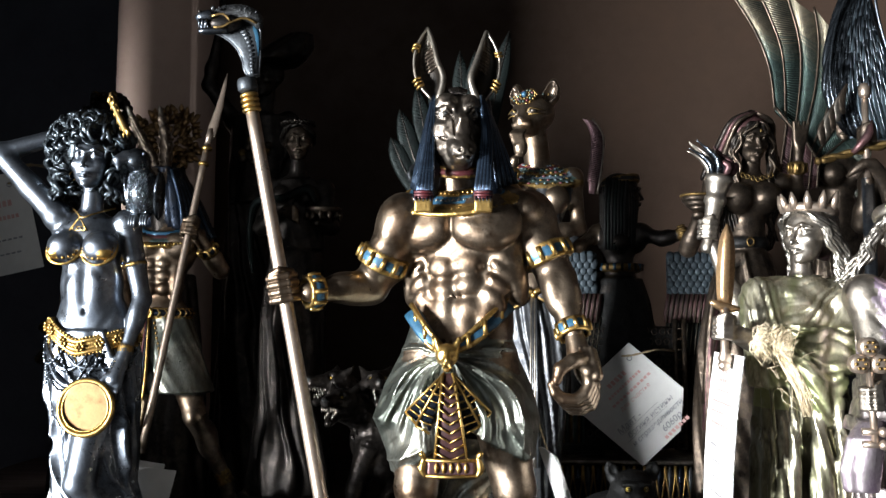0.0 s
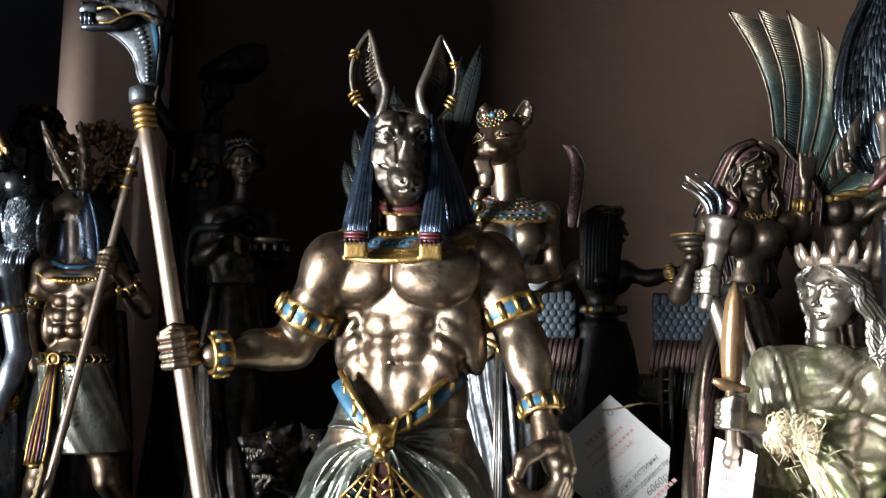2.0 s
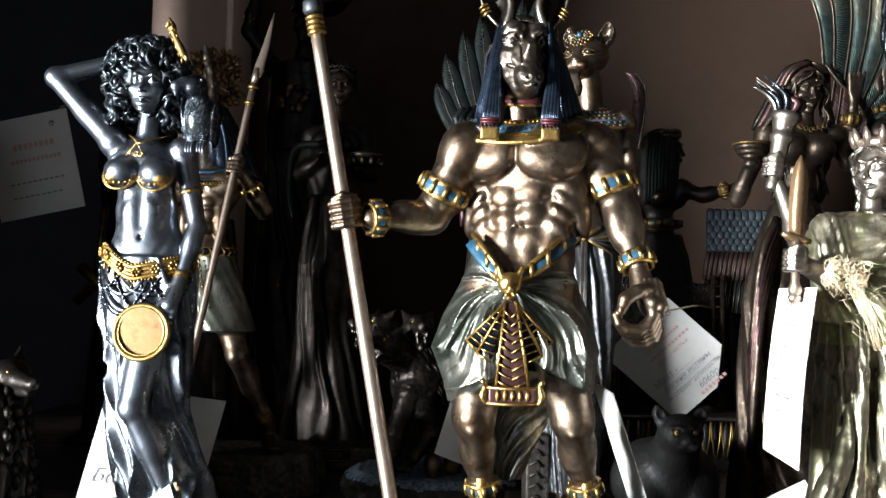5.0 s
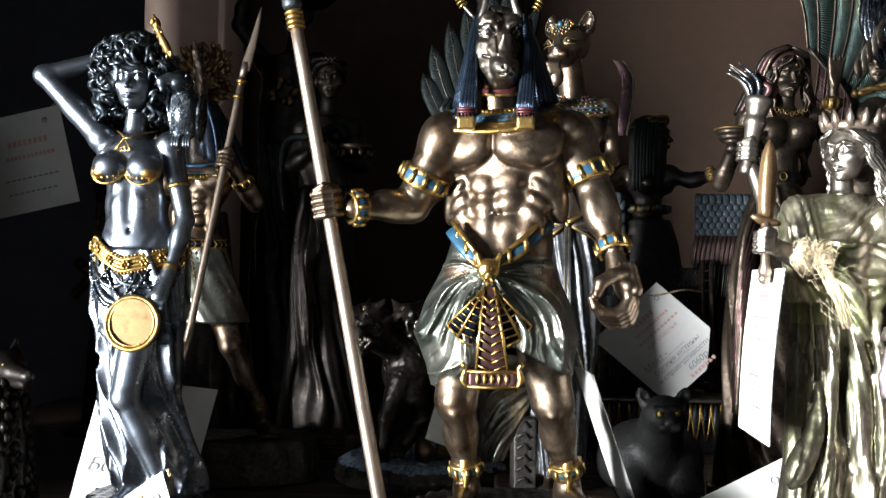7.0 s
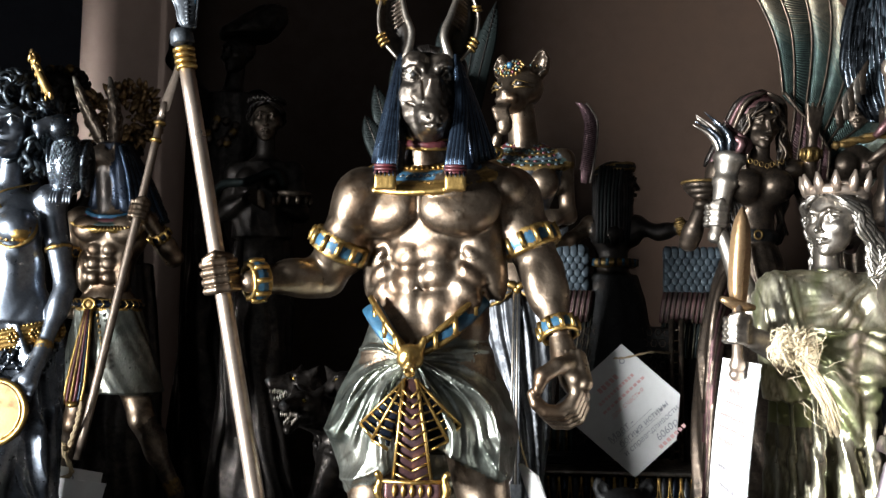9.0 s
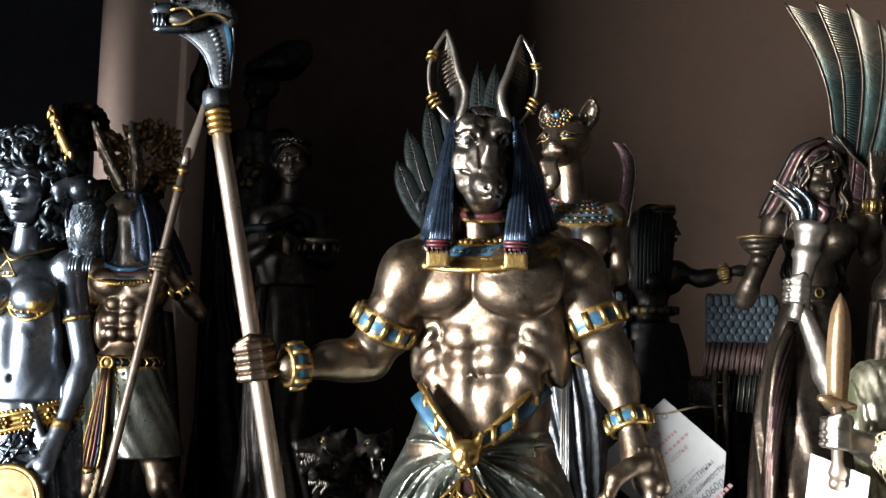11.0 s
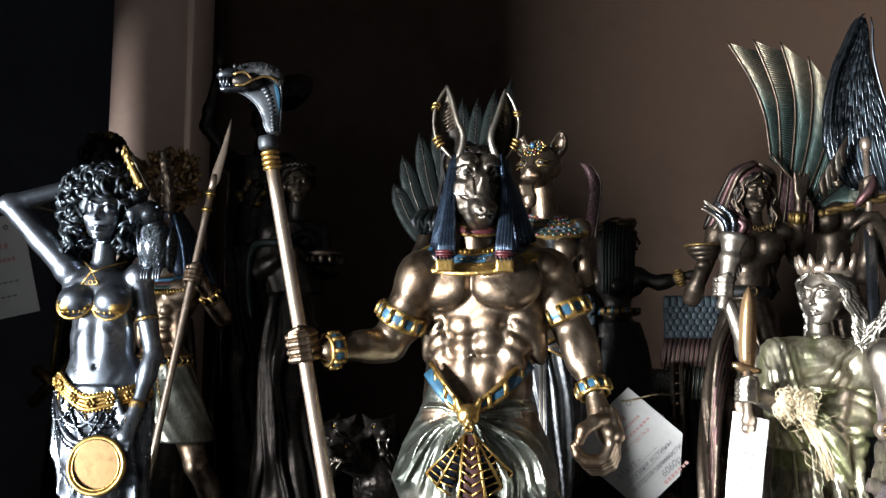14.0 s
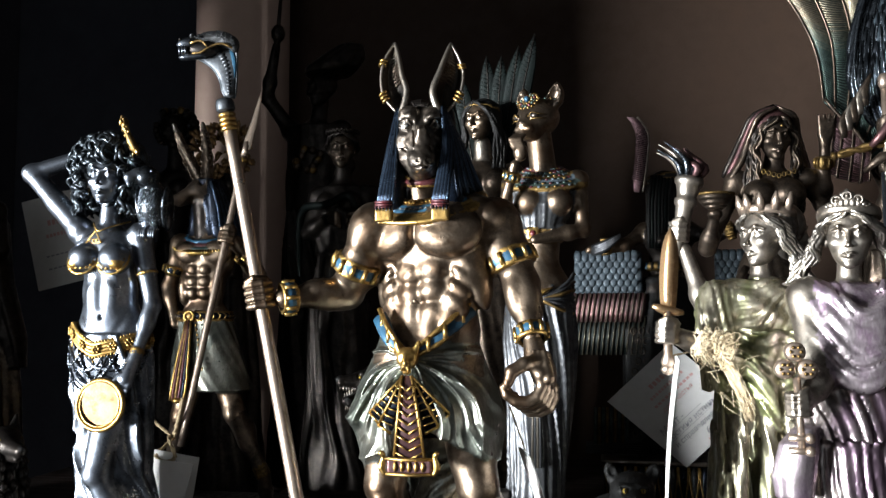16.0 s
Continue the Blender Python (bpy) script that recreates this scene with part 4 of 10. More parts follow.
    for R, z, r, m, sq in ((0.0180, 0.2700, 0.0016, GOLD, 1.0), (0.0205, 0.2688, 0.0016, GOLD, 1.0), (0.0232, 0.2674, 0.0020, BLUE, 1.0), (0.0258, 0.2660, 0.0019, BLUE, 1.0), (0.0290, 0.2648, 0.0019, GOLD, 1.0), (0.0316, 0.2638, 0.0019, GOLD, 1.0), (0.0338, 0.2630, 0.0016, GOLD, 1.0)):
        S.ring((0.0462, 0.5320, z), q, (R * 1.02, R * 0.82), r, m, 0.0005, squash=sq)
    for i in range(22):
        a = math.pi * (1.08 + 0.84 * i / 21)
        e = V(math.cos(a) * 1.02, math.sin(a) * 0.82, 0)
        c0 = V(0.0462, 0.5320, 0.2694) + q @ (e * 0.0180) + V(0, -0.0012, 0.0008)
        S.tube([c0, c0 + q @ (e * 0.0028)], 0.0010, GOLD, 5)
        c1 = V(0.0462, 0.5320, 0.2667) + q @ (e * 0.0245) + V(0, -0.0018, 0.001)
        S.tube([c1 + V(-0.001, 0, -0.0006), c1 + V(0, 0, 0.0007), c1 + V(0.001, 0, -0.0006)], 0.0004, SILVER, 4)
    # kilt, wrapped and gathered to the clasp; its hem climbs over both thighs
    S.drape([(0.106, 0.0480, 0.535, 0.0370, 0.028), (0.122, 0.0475, 0.534, 0.0405, 0.029), (0.140, 0.0455, 0.533, 0.0452, 0.029), (0.158, 0.0460, 0.533, 0.0400, 0.026), (0.178, 0.0465, 0.534, 0.0300, 0.0205), (0.190, 0.0468, 0.5345, 0.0264, 0.0175), (0.200, 0.0472, 0.537, 0.0256, 0.0148)], LINEN, 5, 0.0004, k=0.0015, seed=2)
    knot = V(0.0405, 0.507, 0.1745)

    def swags(X, Y, Z):
        u, w = X - knot[0], Z - knot[2]
        r = np.sqrt(u * u + w * w) + 1e-5
        a = np.arctan2(w, u)
        sag = a + 0.55 * np.sign(u) * np.clip(r / 0.05, 0, 1)
        fade = np.clip((0.535 - Y) / 0.012, 0, 1) * np.clip((0.196 - Z) / 0.004, 0, 1)
        low = np.clip((0.185 - Z) / 0.008, 0, 1)
        crease = 1 - 2 * np.abs(np.sin(5.5 * sag + r * 22 + 0.7 * np.sin(r * 110))) ** 0.8
        fine_ = 1 - 2 * np.abs(np.sin(17 * sag - r * 30 + 1.3 * np.sin(r * 90 + 2))) ** 0.9
        return fade * low * (-0.0023 * crease - 0.0008 * fine_ + 0.0002 * np.sin(61 * sag + r * 60)) * np.clip(r / 0.010, 0, 1)

    S.ripple((0.0, 0.49, 0.100), (0.095, 0.537, 0.197), swags)
    sl, X, Y, Z = S.grid((-0.01, 0.480, 0.095), (0.105, 0.552, 0.150))
    hem = np.where(X < 0.041, 0.110 + np.clip((X - 0.006) / 0.032, 0, 1) ** 1.5 * 0.020, 0.146 - np.clip((X - 0.041) / 0.05, 0, 1) ** 0.75 * 0.030)
    S.D[sl] = np.maximum(S.D[sl], np.minimum(hem - Z, 0.552 - Y).astype(UNIT) * 0.7)
    S.paint((0.0, 0.48, 0.17), (0.1, 0.60, 0.215), lambda X, Y, Z: (Z > np.where(X < 0.0405, 0.1770 + (0.0405 - X) * 1.05, 0.1770 + (X - 0.0405) * 0.79) - 0.001), B)
    S.drape([(0.066, 0.0440, 0.548, 0.005, 0.006), (0.080, 0.0455, 0.548, 0.0095, 0.007), (0.100, 0.0490, 0.549, 0.0150, 0.008), (0.130, 0.052, 0.549, 0.034, 0.011)], LINEN, 6, 0.0024, twist=-48, k=0.002, seed=1)
    # legs
    for hip, kn, an, toe in (((0.032, 0.534, 0.172), (0.0235, 0.524, 0.104), (0.0295, 0.537, 0.062), (0.0245, 0.512, 0.046)), ((0.062, 0.534, 0.172), (0.0765, 0.525, 0.104), (0.0865, 0.540, 0.062), (0.0945, 0.515, 0.046))):
        hip, kn, an, toe = V(*hip), V(*kn), V(*an), V(*toe)
        S.cone(hip, kn, 0.0172, 0.0118, B, 0.0015)
        S.ball(hip * 0.35 + kn * 0.65 + V(-0.004, -0.005, 0), (0.0075, 0.008, 0.017), B, 0.004)
        S.ball(hip * 0.35 + kn * 0.65 + V(0.005, -0.004, -0.003), (0.0075, 0.008, 0.014), B, 0.004)
        S.ball(kn + V(0, -0.007, 0.001), (0.0062, 0.0052, 0.0070), B, 0.002)
        S.ball(kn + V(0, -0.0075, -0.0065), (0.0040, 0.0045, 0.0035), B, 0.002)
        S.cone(kn, an, 0.0102, 0.0062, B, 0.004)
        S.ball(kn * 0.62 + an * 0.38 + V(0, 0.005, 0), (0.0105, 0.0095, 0.016), B, 0.004)
        S.cone(kn + V(0.001, -0.006, -0.006), an + V(0, -0.003, 0.004), 0.0042, 0.003, B, 0.003)
        foot(an + V(0, 0.005, -0.016), toe, S, 0.0078, B)
        S.cone(an, an + V(0, 0.003, -0.010), 0.0062, 0.0075, B, 0.003)
        band(S, kn, an, 0.93, 0.0062, 0.0079, GOLD, GOLD, 9, TEAL)
        f = an + V(-0.001, -0.0085, 0.002)
        S.tube(bend(f + V(0, 0.001, -0.012), f + V(0.001, -0.001, -0.004), f, f + V(0, -0.0005, 0.008), f + V(0, -0.002, 0.0125), n=10), [0.0010, 0.0013, 0.0016, 0.0020, 0.0026, 0.0031, 0.0033, 0.0028, 0.0020, 0.0014], GOLD, 8, flat=0.6, up=(0, -1, 0))
    S.lump((0.0, 0.490, 0.062), (0.110, 0.560, 0.112), 0.0002, 60, 2)
    # belt
    for a, b in (((0.0205, 0.5225, 0.1985), (0.0385, 0.5085, 0.1775)), ((0.0735, 0.5225, 0.2030), (0.0425, 0.5085, 0.1775))):
        a, b = V(*a), V(*b)
        mid = (a + b) / 2 + V(0, -0.0045, -0.002)
        S.tube(bend(a, mid, b, n=8), [0.0046, 0.0046, 0.0045, 0.0043, 0.0040, 0.0036, 0.0030, 0.0022], BLUE, 10, flat=0.34, up=(0, -1, 0))
        for off in (0.0040, -0.0040):
            S.tube(bend(a + V(0, -0.0004, off), mid + V(0, -0.0008, off), b + V(0, 0, off * 0.4), n=8), 0.0015, GOLD, 7)
        line = bend(a, mid, b, n=8)
        for p in line[1:7:2]:
            S.tube([p + V(0, -0.0014, 0.0040), p + V(0.0005, -0.0018, -0.0038)], 0.0014, GOLD, 6)
    # lion-mask clasp
    L = local(knot + V(0, -0.002, 0), turn(0, 0, 0), 0.0062)
    S.ball(L(0, 0, 0.2), V(1.0, 0.8, 1.0) * 0.0062, GOLD, 0.0005)
    S.ball(L(0, -0.55, -0.40), V(0.50, 0.55, 0.42) * 0.0062, GOLD, 0.001)
    S.cone(L(0, -0.75, 0.45), L(0, -1.05, -0.20), 0.0010, 0.0013, GOLD, 0.001)
    S.cone(L(-0.35, -1.05, -0.55), L(0.35, -1.05, -0.55), 0.0004, 0.0004, OLDGOLD, 0.0008, cut=True)
    S.ball(L(0, -0.35, -0.95), V(0.42, 0.45, 0.28) * 0.0062, GOLD, 0.0008)
    for g in (-1, 1):
        S.cone(L(g * 0.7, 0, 0.8), L(g * 1.0, 0, 1.6), 0.0022, 0.0012, GOLD, 0.0008)
        S.ball(L(g * 0.42, -0.78, 0.25), 0.0011, None, 0.0006, cut=True)
        S.ball(L(g * 0.3, -1.0, -0.75), 0.0011, GOLD, 0.0005)
    # pleated apron of gold cells
    ax, ay, az0, az1 = 0.0410, 0.4985, 0.1665, 0.1215
    S.tube([(ax, ay + 0.0030, az0), (0.0428, ay + 0.0022, az1)], [0.0024, 0.0084], PLUM, 10, flat=0.13, up=(0, -1, 0))
    for g in (-1, 1):
        S.tube([(ax + g * 0.0028, ay + 0.002, az0), (0.0428 + g * 0.0085, ay + 0.001, az1)], 0.0009, GOLD, 6)
        for j in range(9):
            t = 0.12 + j * 0.1
            w = 0.0028 + 0.0057 * t
            z = az0 + (az1 - az0) * t
            S.tube([(ax + 0.0018 * t, ay + 0.0008, z - 0.0030), (ax + 0.0018 * t + g * w, ay + 0.001, z + 0.0008)], 0.00055, GOLD, 5)
        for k_, (ang, ln) in enumerate(((0.50, 0.031), (0.78, 0.029))):
            p0 = V(ax + g * 0.002, ay + 0.003, az0)
            d = V(g * math.sin(ang), 0.10 * (k_ + 1), -math.cos(ang))
            d2 = V(g * math.sin(ang - 0.27), 0.06 * (k_ + 1), -math.cos(ang - 0.27))
            S.tube([p0 + V(0, 0.0012, 0) + (d + d2) * 0.5 * ln * 0.08, p0 + V(0, 0.0012, 0) + (d + d2) * 0.5 * ln * 1.0], [0.0006, 0.0042], NAVY, 8, flat=0.12, up=(0, -1, 0))
            S.tube([p0, p0 + d * ln], 0.0008, GOLD, 5)
            S.tube([p0 + d * ln, p0 + d2 * ln * 1.04], 0.0008, GOLD, 5)
            for j in range(6):
                u = 0.25 + j * 0.13
                S.tube([p0 + d * ln * u, p0 + d2 * ln * u], 0.0005, GOLD, 5)
    S.block((0.0428, ay + 0.0015, 0.1185), (0.0125, 0.0018, 0.0040), PLUM, 0.0004)
    for z in (0.1145, 0.1225):
        S.tube([(0.0290, ay, z), (0.0428, ay - 0.001, z - 0.0004), (0.0566, ay, z)], 0.0010, GOLD, 6)
    for i in range(5):
        S.bead((0.0352 + i * 0.0038, ay - 0.0006, 0.1185), (0.0012, 0.0012, 0.0030), GOLD)
    for g in (-1, 1):
        S.tube(bend((0.0428 + g * 0.0130, ay, 0.1140), (0.0428 + g * 0.0152, ay, 0.1180), (0.0428 + g * 0.0140, ay, 0.1235), (0.0428 + g * 0.0158, ay - 0.0015, 0.1265), n=9), [0.0011, 0.0013, 0.0018, 0.0021, 0.0018, 0.0014, 0.0016, 0.0016, 0.0012], GOLD, 7)
    # plinth
    rock_base(S, (0.054, 0.535), (0.058, 0.044), 0.0465, ROCK, 3)
    # cobra staff
    foot_, head_ = V(-0.0093, 0.5243, 0.002), V(-0.0676, 0.5075, 0.3165)
    S.tube([foot_ + (head_ - foot_) * i / 11 for i in range(12)], [0.0041 - 0.0005 * i / 11 for i in range(12)], TAN, 16)
    d = (head_ - foot_) / np.linalg.norm(head_ - foot_)
    for i in range(4):
        c = head_ + d * (-0.0095 + i * 0.0027)
        S.tube([c - d * 0.0013, c - d * 0.0006, c + d * 0.0006, c + d * 0.0013], [0.0040, 0.0050, 0.0050, 0.0040], GOLD, 14)
    S.tube([head_ + d * 0.001, head_ + d * 0.002, head_ + d * 0.006, head_ + d * 0.008], [0.0046, 0.0055, 0.0053, 0.0046], COBRA, 14)
    # spread hood: left and right edges, ribbed belly, blue eye spots, scaled crown
    n_ = 18
    le = bend(*[V(x, 0.5075 - 0.10 * (-0.066 - x), z) for x, z in ((-0.0683, 0.3259), (-0.0703, 0.3296), (-0.0714, 0.3347), (-0.0744, 0.3407), (-0.0796, 0.3458), (-0.0857, 0.3491), (-0.0894, 0.3500))], n=n_)
    ri = bend(*[V(x, 0.5085, z) for x, z in ((-0.0629, 0.3259), (-0.0624, 0.3315), (-0.0621, 0.3380), (-0.0620, 0.3454), (-0.0624, 0.3519), (-0.0639, 0.3557), (-0.0681, 0.3571))], n=n_)
    v, f = [], []
    for i in range(n_):
        c, w = (le[i] + ri[i]) / 2, (ri[i] - le[i]) / 2
        for j in range(20):
            a = 2 * math.pi * j / 20
            dish = 0.0032 * (1 - math.cos(a) ** 2) * (1 if math.sin(a) > 0 else -0.25 + 0.55 * (i / n_))
            v.append(Vector(c + w * math.cos(a) + V(0, 0.0016 * math.sin(a) + dish, 0)))
    for i in range(n_ - 1):
        for j in range(20):
            f.append((i * 20 + j, (i + 1) * 20 + j, (i + 1) * 20 + (j + 1) % 20, i * 20 + (j + 1) % 20))
    f += [tuple(range(20)), tuple(range((n_ - 1) * 20, n_ * 20))[::-1]]
    S.bits.append((v, f, COBRA))
    for i in range(1, n_ - 2):
        c, w = (le[i] + ri[i]) / 2, (ri[i] - le[i]) / 2
        S.tube([c + w * (0.12 + 0.24 * a) + V(0, -0.0010 - 0.0008 * (1 - a * a) + 0.0010 * i / n_, 0) for a in (-1, -0.5, 0, 0.5, 1)], [0.0006, 0.0011, 0.0013, 0.0011, 0.0006], COBRA, 6)
    for g in (-0.56, 0.64):
        pts = [(le[i] + ri[i]) / 2 + (ri[i] - le[i]) / 2 * g + V(0, -0.0010 + 0.0010 * i / n_, 0) for i in range(5, n_ - 1)]
        S.tube(pts, [0.0006 + 0.0018 * math.sin(math.pi * (i + 0.5) / len(pts)) for i in range(len(pts))], BLUE, 8, flat=0.30, up=(0, -1, 0))
    S.tube(le, 0.0007, COBRA, 6)
    S.tube(ri, 0.0007, COBRA, 6)
    # scaly crown, dark throat, gilded lip, snout with nostrils, fangs
    crown = bend(*[V(x, 0.5070 - 0.12 * (-0.066 - x), z) for x, z in ((-0.0624, 0.3525), (-0.0645, 0.3572), (-0.0700, 0.3594), (-0.0775, 0.3598), (-0.0840, 0.3582), (-0.0885, 0.3562))], n=14)
    rads = [0.0016, 0.0028, 0.0038, 0.0044, 0.0048, 0.0050, 0.0051, 0.0051, 0.0050, 0.0047, 0.0043, 0.0040, 0.0037, 0.0034]
    S.tube(crown, rads, COBRADARK, 14)
    rr = np.random.RandomState(31)
    for i in range(150):
        k = rr.uniform(0.5, 12.4)
        j, a = int(k), rr.uniform(0.0, math.pi)
        t = crown[j + 1] - crown[j]
        t = t / np.linalg.norm(t)
        w = np.cross(t, V(0, 0, 1))
        w = w / np.linalg.norm(w)
        S.bead(crown[j] + (crown[j + 1] - crown[j]) * (k - j) + (w * math.cos(a) + np.cross(w, t) * math.sin(a)) * rads[j] * 0.97, rr.uniform(0.0004, 0.0007), COBRADARK, 5)
    S.tube([(-0.0720, 0.5050, 0.3548), (-0.0770, 0.5030, 0.3538), (-0.0830, 0.5020, 0.3530), (-0.0890, 0.5010, 0.3528)], [0.0030, 0.0046, 0.0042, 0.0026], DIMBRONZE, 12)
    S.tube(bend((-0.0628, 0.5030, 0.3535), (-0.0690, 0.5010, 0.3560), (-0.0760, 0.4990, 0.3530), (-0.0800, 0.4985, 0.3505), (-0.0850, 0.4980, 0.3500), n=10), 0.0007, OLDGOLD, 6)
    S.tube(bend((-0.0760, 0.4988, 0.3535), (-0.0800, 0.4980, 0.3572), (-0.0860, 0.4976, 0.3560), n=7), 0.0007, OLDGOLD, 6)
    S.tube([(-0.0860, 0.5020, 0.3565), (-0.0885, 0.5010, 0.3568), (-0.0925, 0.5000, 0.3562), (-0.0944, 0.4995, 0.3545)], [0.0036, 0.0037, 0.0032, 0.0019], SKIRT, 12)
    S.tube(bend((-0.0790, 0.5030, 0.3500), (-0.0860, 0.5010, 0.3488), (-0.0935, 0.4995, 0.3482), n=6), [0.0026, 0.0026, 0.0025, 0.0025, 0.0024, 0.0016], SKIRT, 10, flat=0.7)
    for g in (-1, 1):
        S.bead((-0.0925, 0.5000 + g * 0.0024, 0.3585), 0.0010, DIMBRONZE)
        S.bead((-0.0850, 0.5010 + g * 0.0040, 0.3600), 0.0014, COBRADARK)
        for x in (-0.0890, -0.0908, -0.0926):
            S.tube([(x, 0.4995 + g * 0.0022, 0.3545), (x, 0.4995 + g * 0.0020, 0.3496)], [0.0009, 0.0006], SKIRT, 6)
    return statue(S, "jackal_headed_figurine", (0.05, 0.535, 0), "bronze jackal-headed figurine with blue headcloth and cobra staff")


# ---- the dancer in gunmetal ----
def dancer():
    S = Clay((-0.256, 0.535, 0.0), (-0.124, 0.625, 0.336), 0.0009)
    M = STEEL
    Y0 = 0.582
    # legs and trunk
    S.ball((-0.1845, Y0, 0.243), (0.0225, 0.013, 0.018), M, 0.006)
    S.ball((-0.1818, Y0 + 0.001, 0.215), (0.0192, 0.0125, 0.024), M, 0.008)
    S.ball((-0.1795, Y0 + 0.001, 0.190), (0.0240, 0.0150, 0.021), M, 0.007)
    for g in (-1, 1):
        S.ball((-0.1815 + g * 0.0058, Y0 - 0.0085, 0.210), (0.0052, 0.0036, 0.019), M, 0.004, turn(0, 0, g * 5))
        S.cone((-0.1815 + g * 0.0040, Y0 - 0.0150, 0.2270), (-0.1815 + g * 0.0165, Y0 - 0.0110, 0.2160), 0.0008, 0.0009, None, 0.0045, cut=True)
        S.cone((-0.1815 + g * 0.0180, Y0 - 0.0110, 0.1990), (-0.1805 + g * 0.0090, Y0 - 0.0160, 0.1840), 0.0008, 0.0008, None, 0.0040, cut=True)
    S.cone((-0.1815, Y0 - 0.0145, 0.228), (-0.1808, Y0 - 0.0145, 0.206), 0.0012, 0.0009, None, 0.004, cut=True)
    S.ball((-0.1805, Y0 - 0.0135, 0.1985), (0.0012, 0.0022, 0.0017), None, 0.001, cut=True)
    for g, x, z in ((-1, -0.1938, 0.2378), (1, -0.1722, 0.2372)):
        S.ball((x, Y0 - 0.0115, z), (0.0106, 0.0098, 0.0100), M, 0.0015)
        S.ring((x, Y0 - 0.0125, z - 0.0015), turn(0, 62, 0), 0.0106, 0.0010, GOLD, 0.0004)
        S.ball((x + g * 0.0035, Y0 - 0.0165, z - 0.0035), (0.0050, 0.0042, 0.0042), GOLD, 0.0008)
        for i in range(10):
            a = math.pi * (0.95 + 1.1 * i / 9)
            S.bead((x + 0.0088 * math.cos(a), Y0 - 0.0185 + 0.003 * abs(math.cos(a)), z - 0.0015 + 0.0055 * math.sin(a)), 0.0012, GOLD if i % 3 else OLDGOLD)
    S.tube([(-0.1885, Y0 - 0.0185, 0.2470), (-0.1835, Y0 - 0.0165, 0.2555), (-0.1780, Y0 - 0.0180, 0.2470)], 0.0006, GOLD, 5)
    S.tube(bend((-0.1960, Y0 + 0.002, 0.2630), (-0.1880, Y0 - 0.010, 0.2590), (-0.1835, Y0 - 0.0125, 0.2555), (-0.1780, Y0 - 0.010, 0.2580), (-0.1690, Y0 + 0.002, 0.2630), n=12), 0.0006, GOLD, 5)
    for i in range(3):
        S.tube([V(-0.1860 + i * 0.0024, Y0 - 0.0165, 0.2485) + V(0.0014 * math.cos(a), 0, 0.0014 * math.sin(a)) for a in np.linspace(0, 6.28, 9)[:-1]], 0.00045, GOLD, 5, closed=True)
    # neck, head
    S.cone((-0.1835, Y0, 0.257), (-0.1815, Y0 - 0.002, 0.278), 0.0068, 0.0058, M, 0.004)
    rot = turn(2, -3, 2)
    fc = V(-0.1815, Y0 - 0.0040, 0.2915)
    L = human_head(fc, S, 0.0182, rot, M, detail=44)
    hc = V(-0.1850, Y0 - 0.0045, 0.2950)
    # curls
    rr = np.random.RandomState(11)
    S.ball(hc + V(0.001, 0.0125, 0.006), (0.0225, 0.0165, 0.0225), HAIRSTEEL, 0.002)
    for i in range(520):
        a, b = rr.uniform(-3.14, 3.14), rr.uniform(-1.25, 1.25)
        d = V(math.sin(a) * math.cos(b), math.cos(a) * math.cos(b), math.sin(b))
        p = hc + V(0.000, 0.006, 0.004) + d * V(0.0262, 0.0212, 0.0262) * rr.uniform(0.92, 1.06)
        q = (p - fc) @ rot
        if q[1] < -0.002 and abs(q[0]) < 0.0122 - max(0, q[2] - 0.004) * 0.55 and q[2] < 0.0125:
            continue
        if p[2] < hc[2] - 0.025:
            continue
        u = np.cross(d, V(0.3, 0.2, 1))
        u = u / np.linalg.norm(u)
        w = np.cross(d, u)
        ph = rr.uniform(0, 6.28)
        r = rr.uniform(0.0024, 0.0050)
        turns = rr.uniform(3.2, 5.6)
        S.tube([p + (u * math.cos(ph + t) + w * math.sin(ph + t)) * r * (1 - 0.09 * t) + d * (0.0022 * math.sin(t * 0.9) - 0.0012) - V(0, 0, 0.0009 * t) for t in np.linspace(0, turns, 11)], [0.0005 + 0.0013 * math.sin(math.pi * (i_ + 0.5) / 11) for i_ in range(11)], HAIRSTEEL, 6, flat=0.6)
    for i in range(26):
        a = -2.4 + 4.8 * i / 25
        p = hc + V(0.0235 * math.sin(a), 0.007 + 0.016 * math.cos(a), -0.010)
        if p[1] < hc[1] - 0.009:
            continue
        S.tube([p + V(0.0018 * math.sin(t * 1.9 + i), -0.0015 * math.cos(t * 1.9 + i), -0.0030 * t) for t in np.linspace(0, 6, 12)], [0.0018] * 9 + [0.0015, 0.0011, 0.0006], HAIRSTEEL, 6)
    S.tube([L(-0.62, -0.1, -0.55) + V(0.0022 * math.cos(a), 0, 0.0026 * math.sin(a)) for a in np.linspace(0, 6.28, 11)[:-1]], 0.0005, GOLD, 5, closed=True)
    # gold ornament in the hair
    o = V(-0.1683, Y0 - 0.010, 0.3318)
    S.tube(bend(o, o + V(0.0030, -0.004, -0.0080), o + V(0.0075, -0.005, -0.0165), o + V(0.0122, -0.003, -0.0262), n=12), [0.0010, 0.0024, 0.0029, 0.0026, 0.0019, 0.0016, 0.0019, 0.0024, 0.0026, 0.0025, 0.0021, 0.0010], OLDGOLD, 9)
    for i in range(11):
        S.bead(o + V(0.0002 + 0.0011 * i + 0.0007 * (-1) ** i, -0.0050 - 0.0008 * math.sin(i), -0.0012 - 0.0023 * i), (0.0013, 0.0011, 0.0021), GOLD if i % 3 else OLDGOLD)
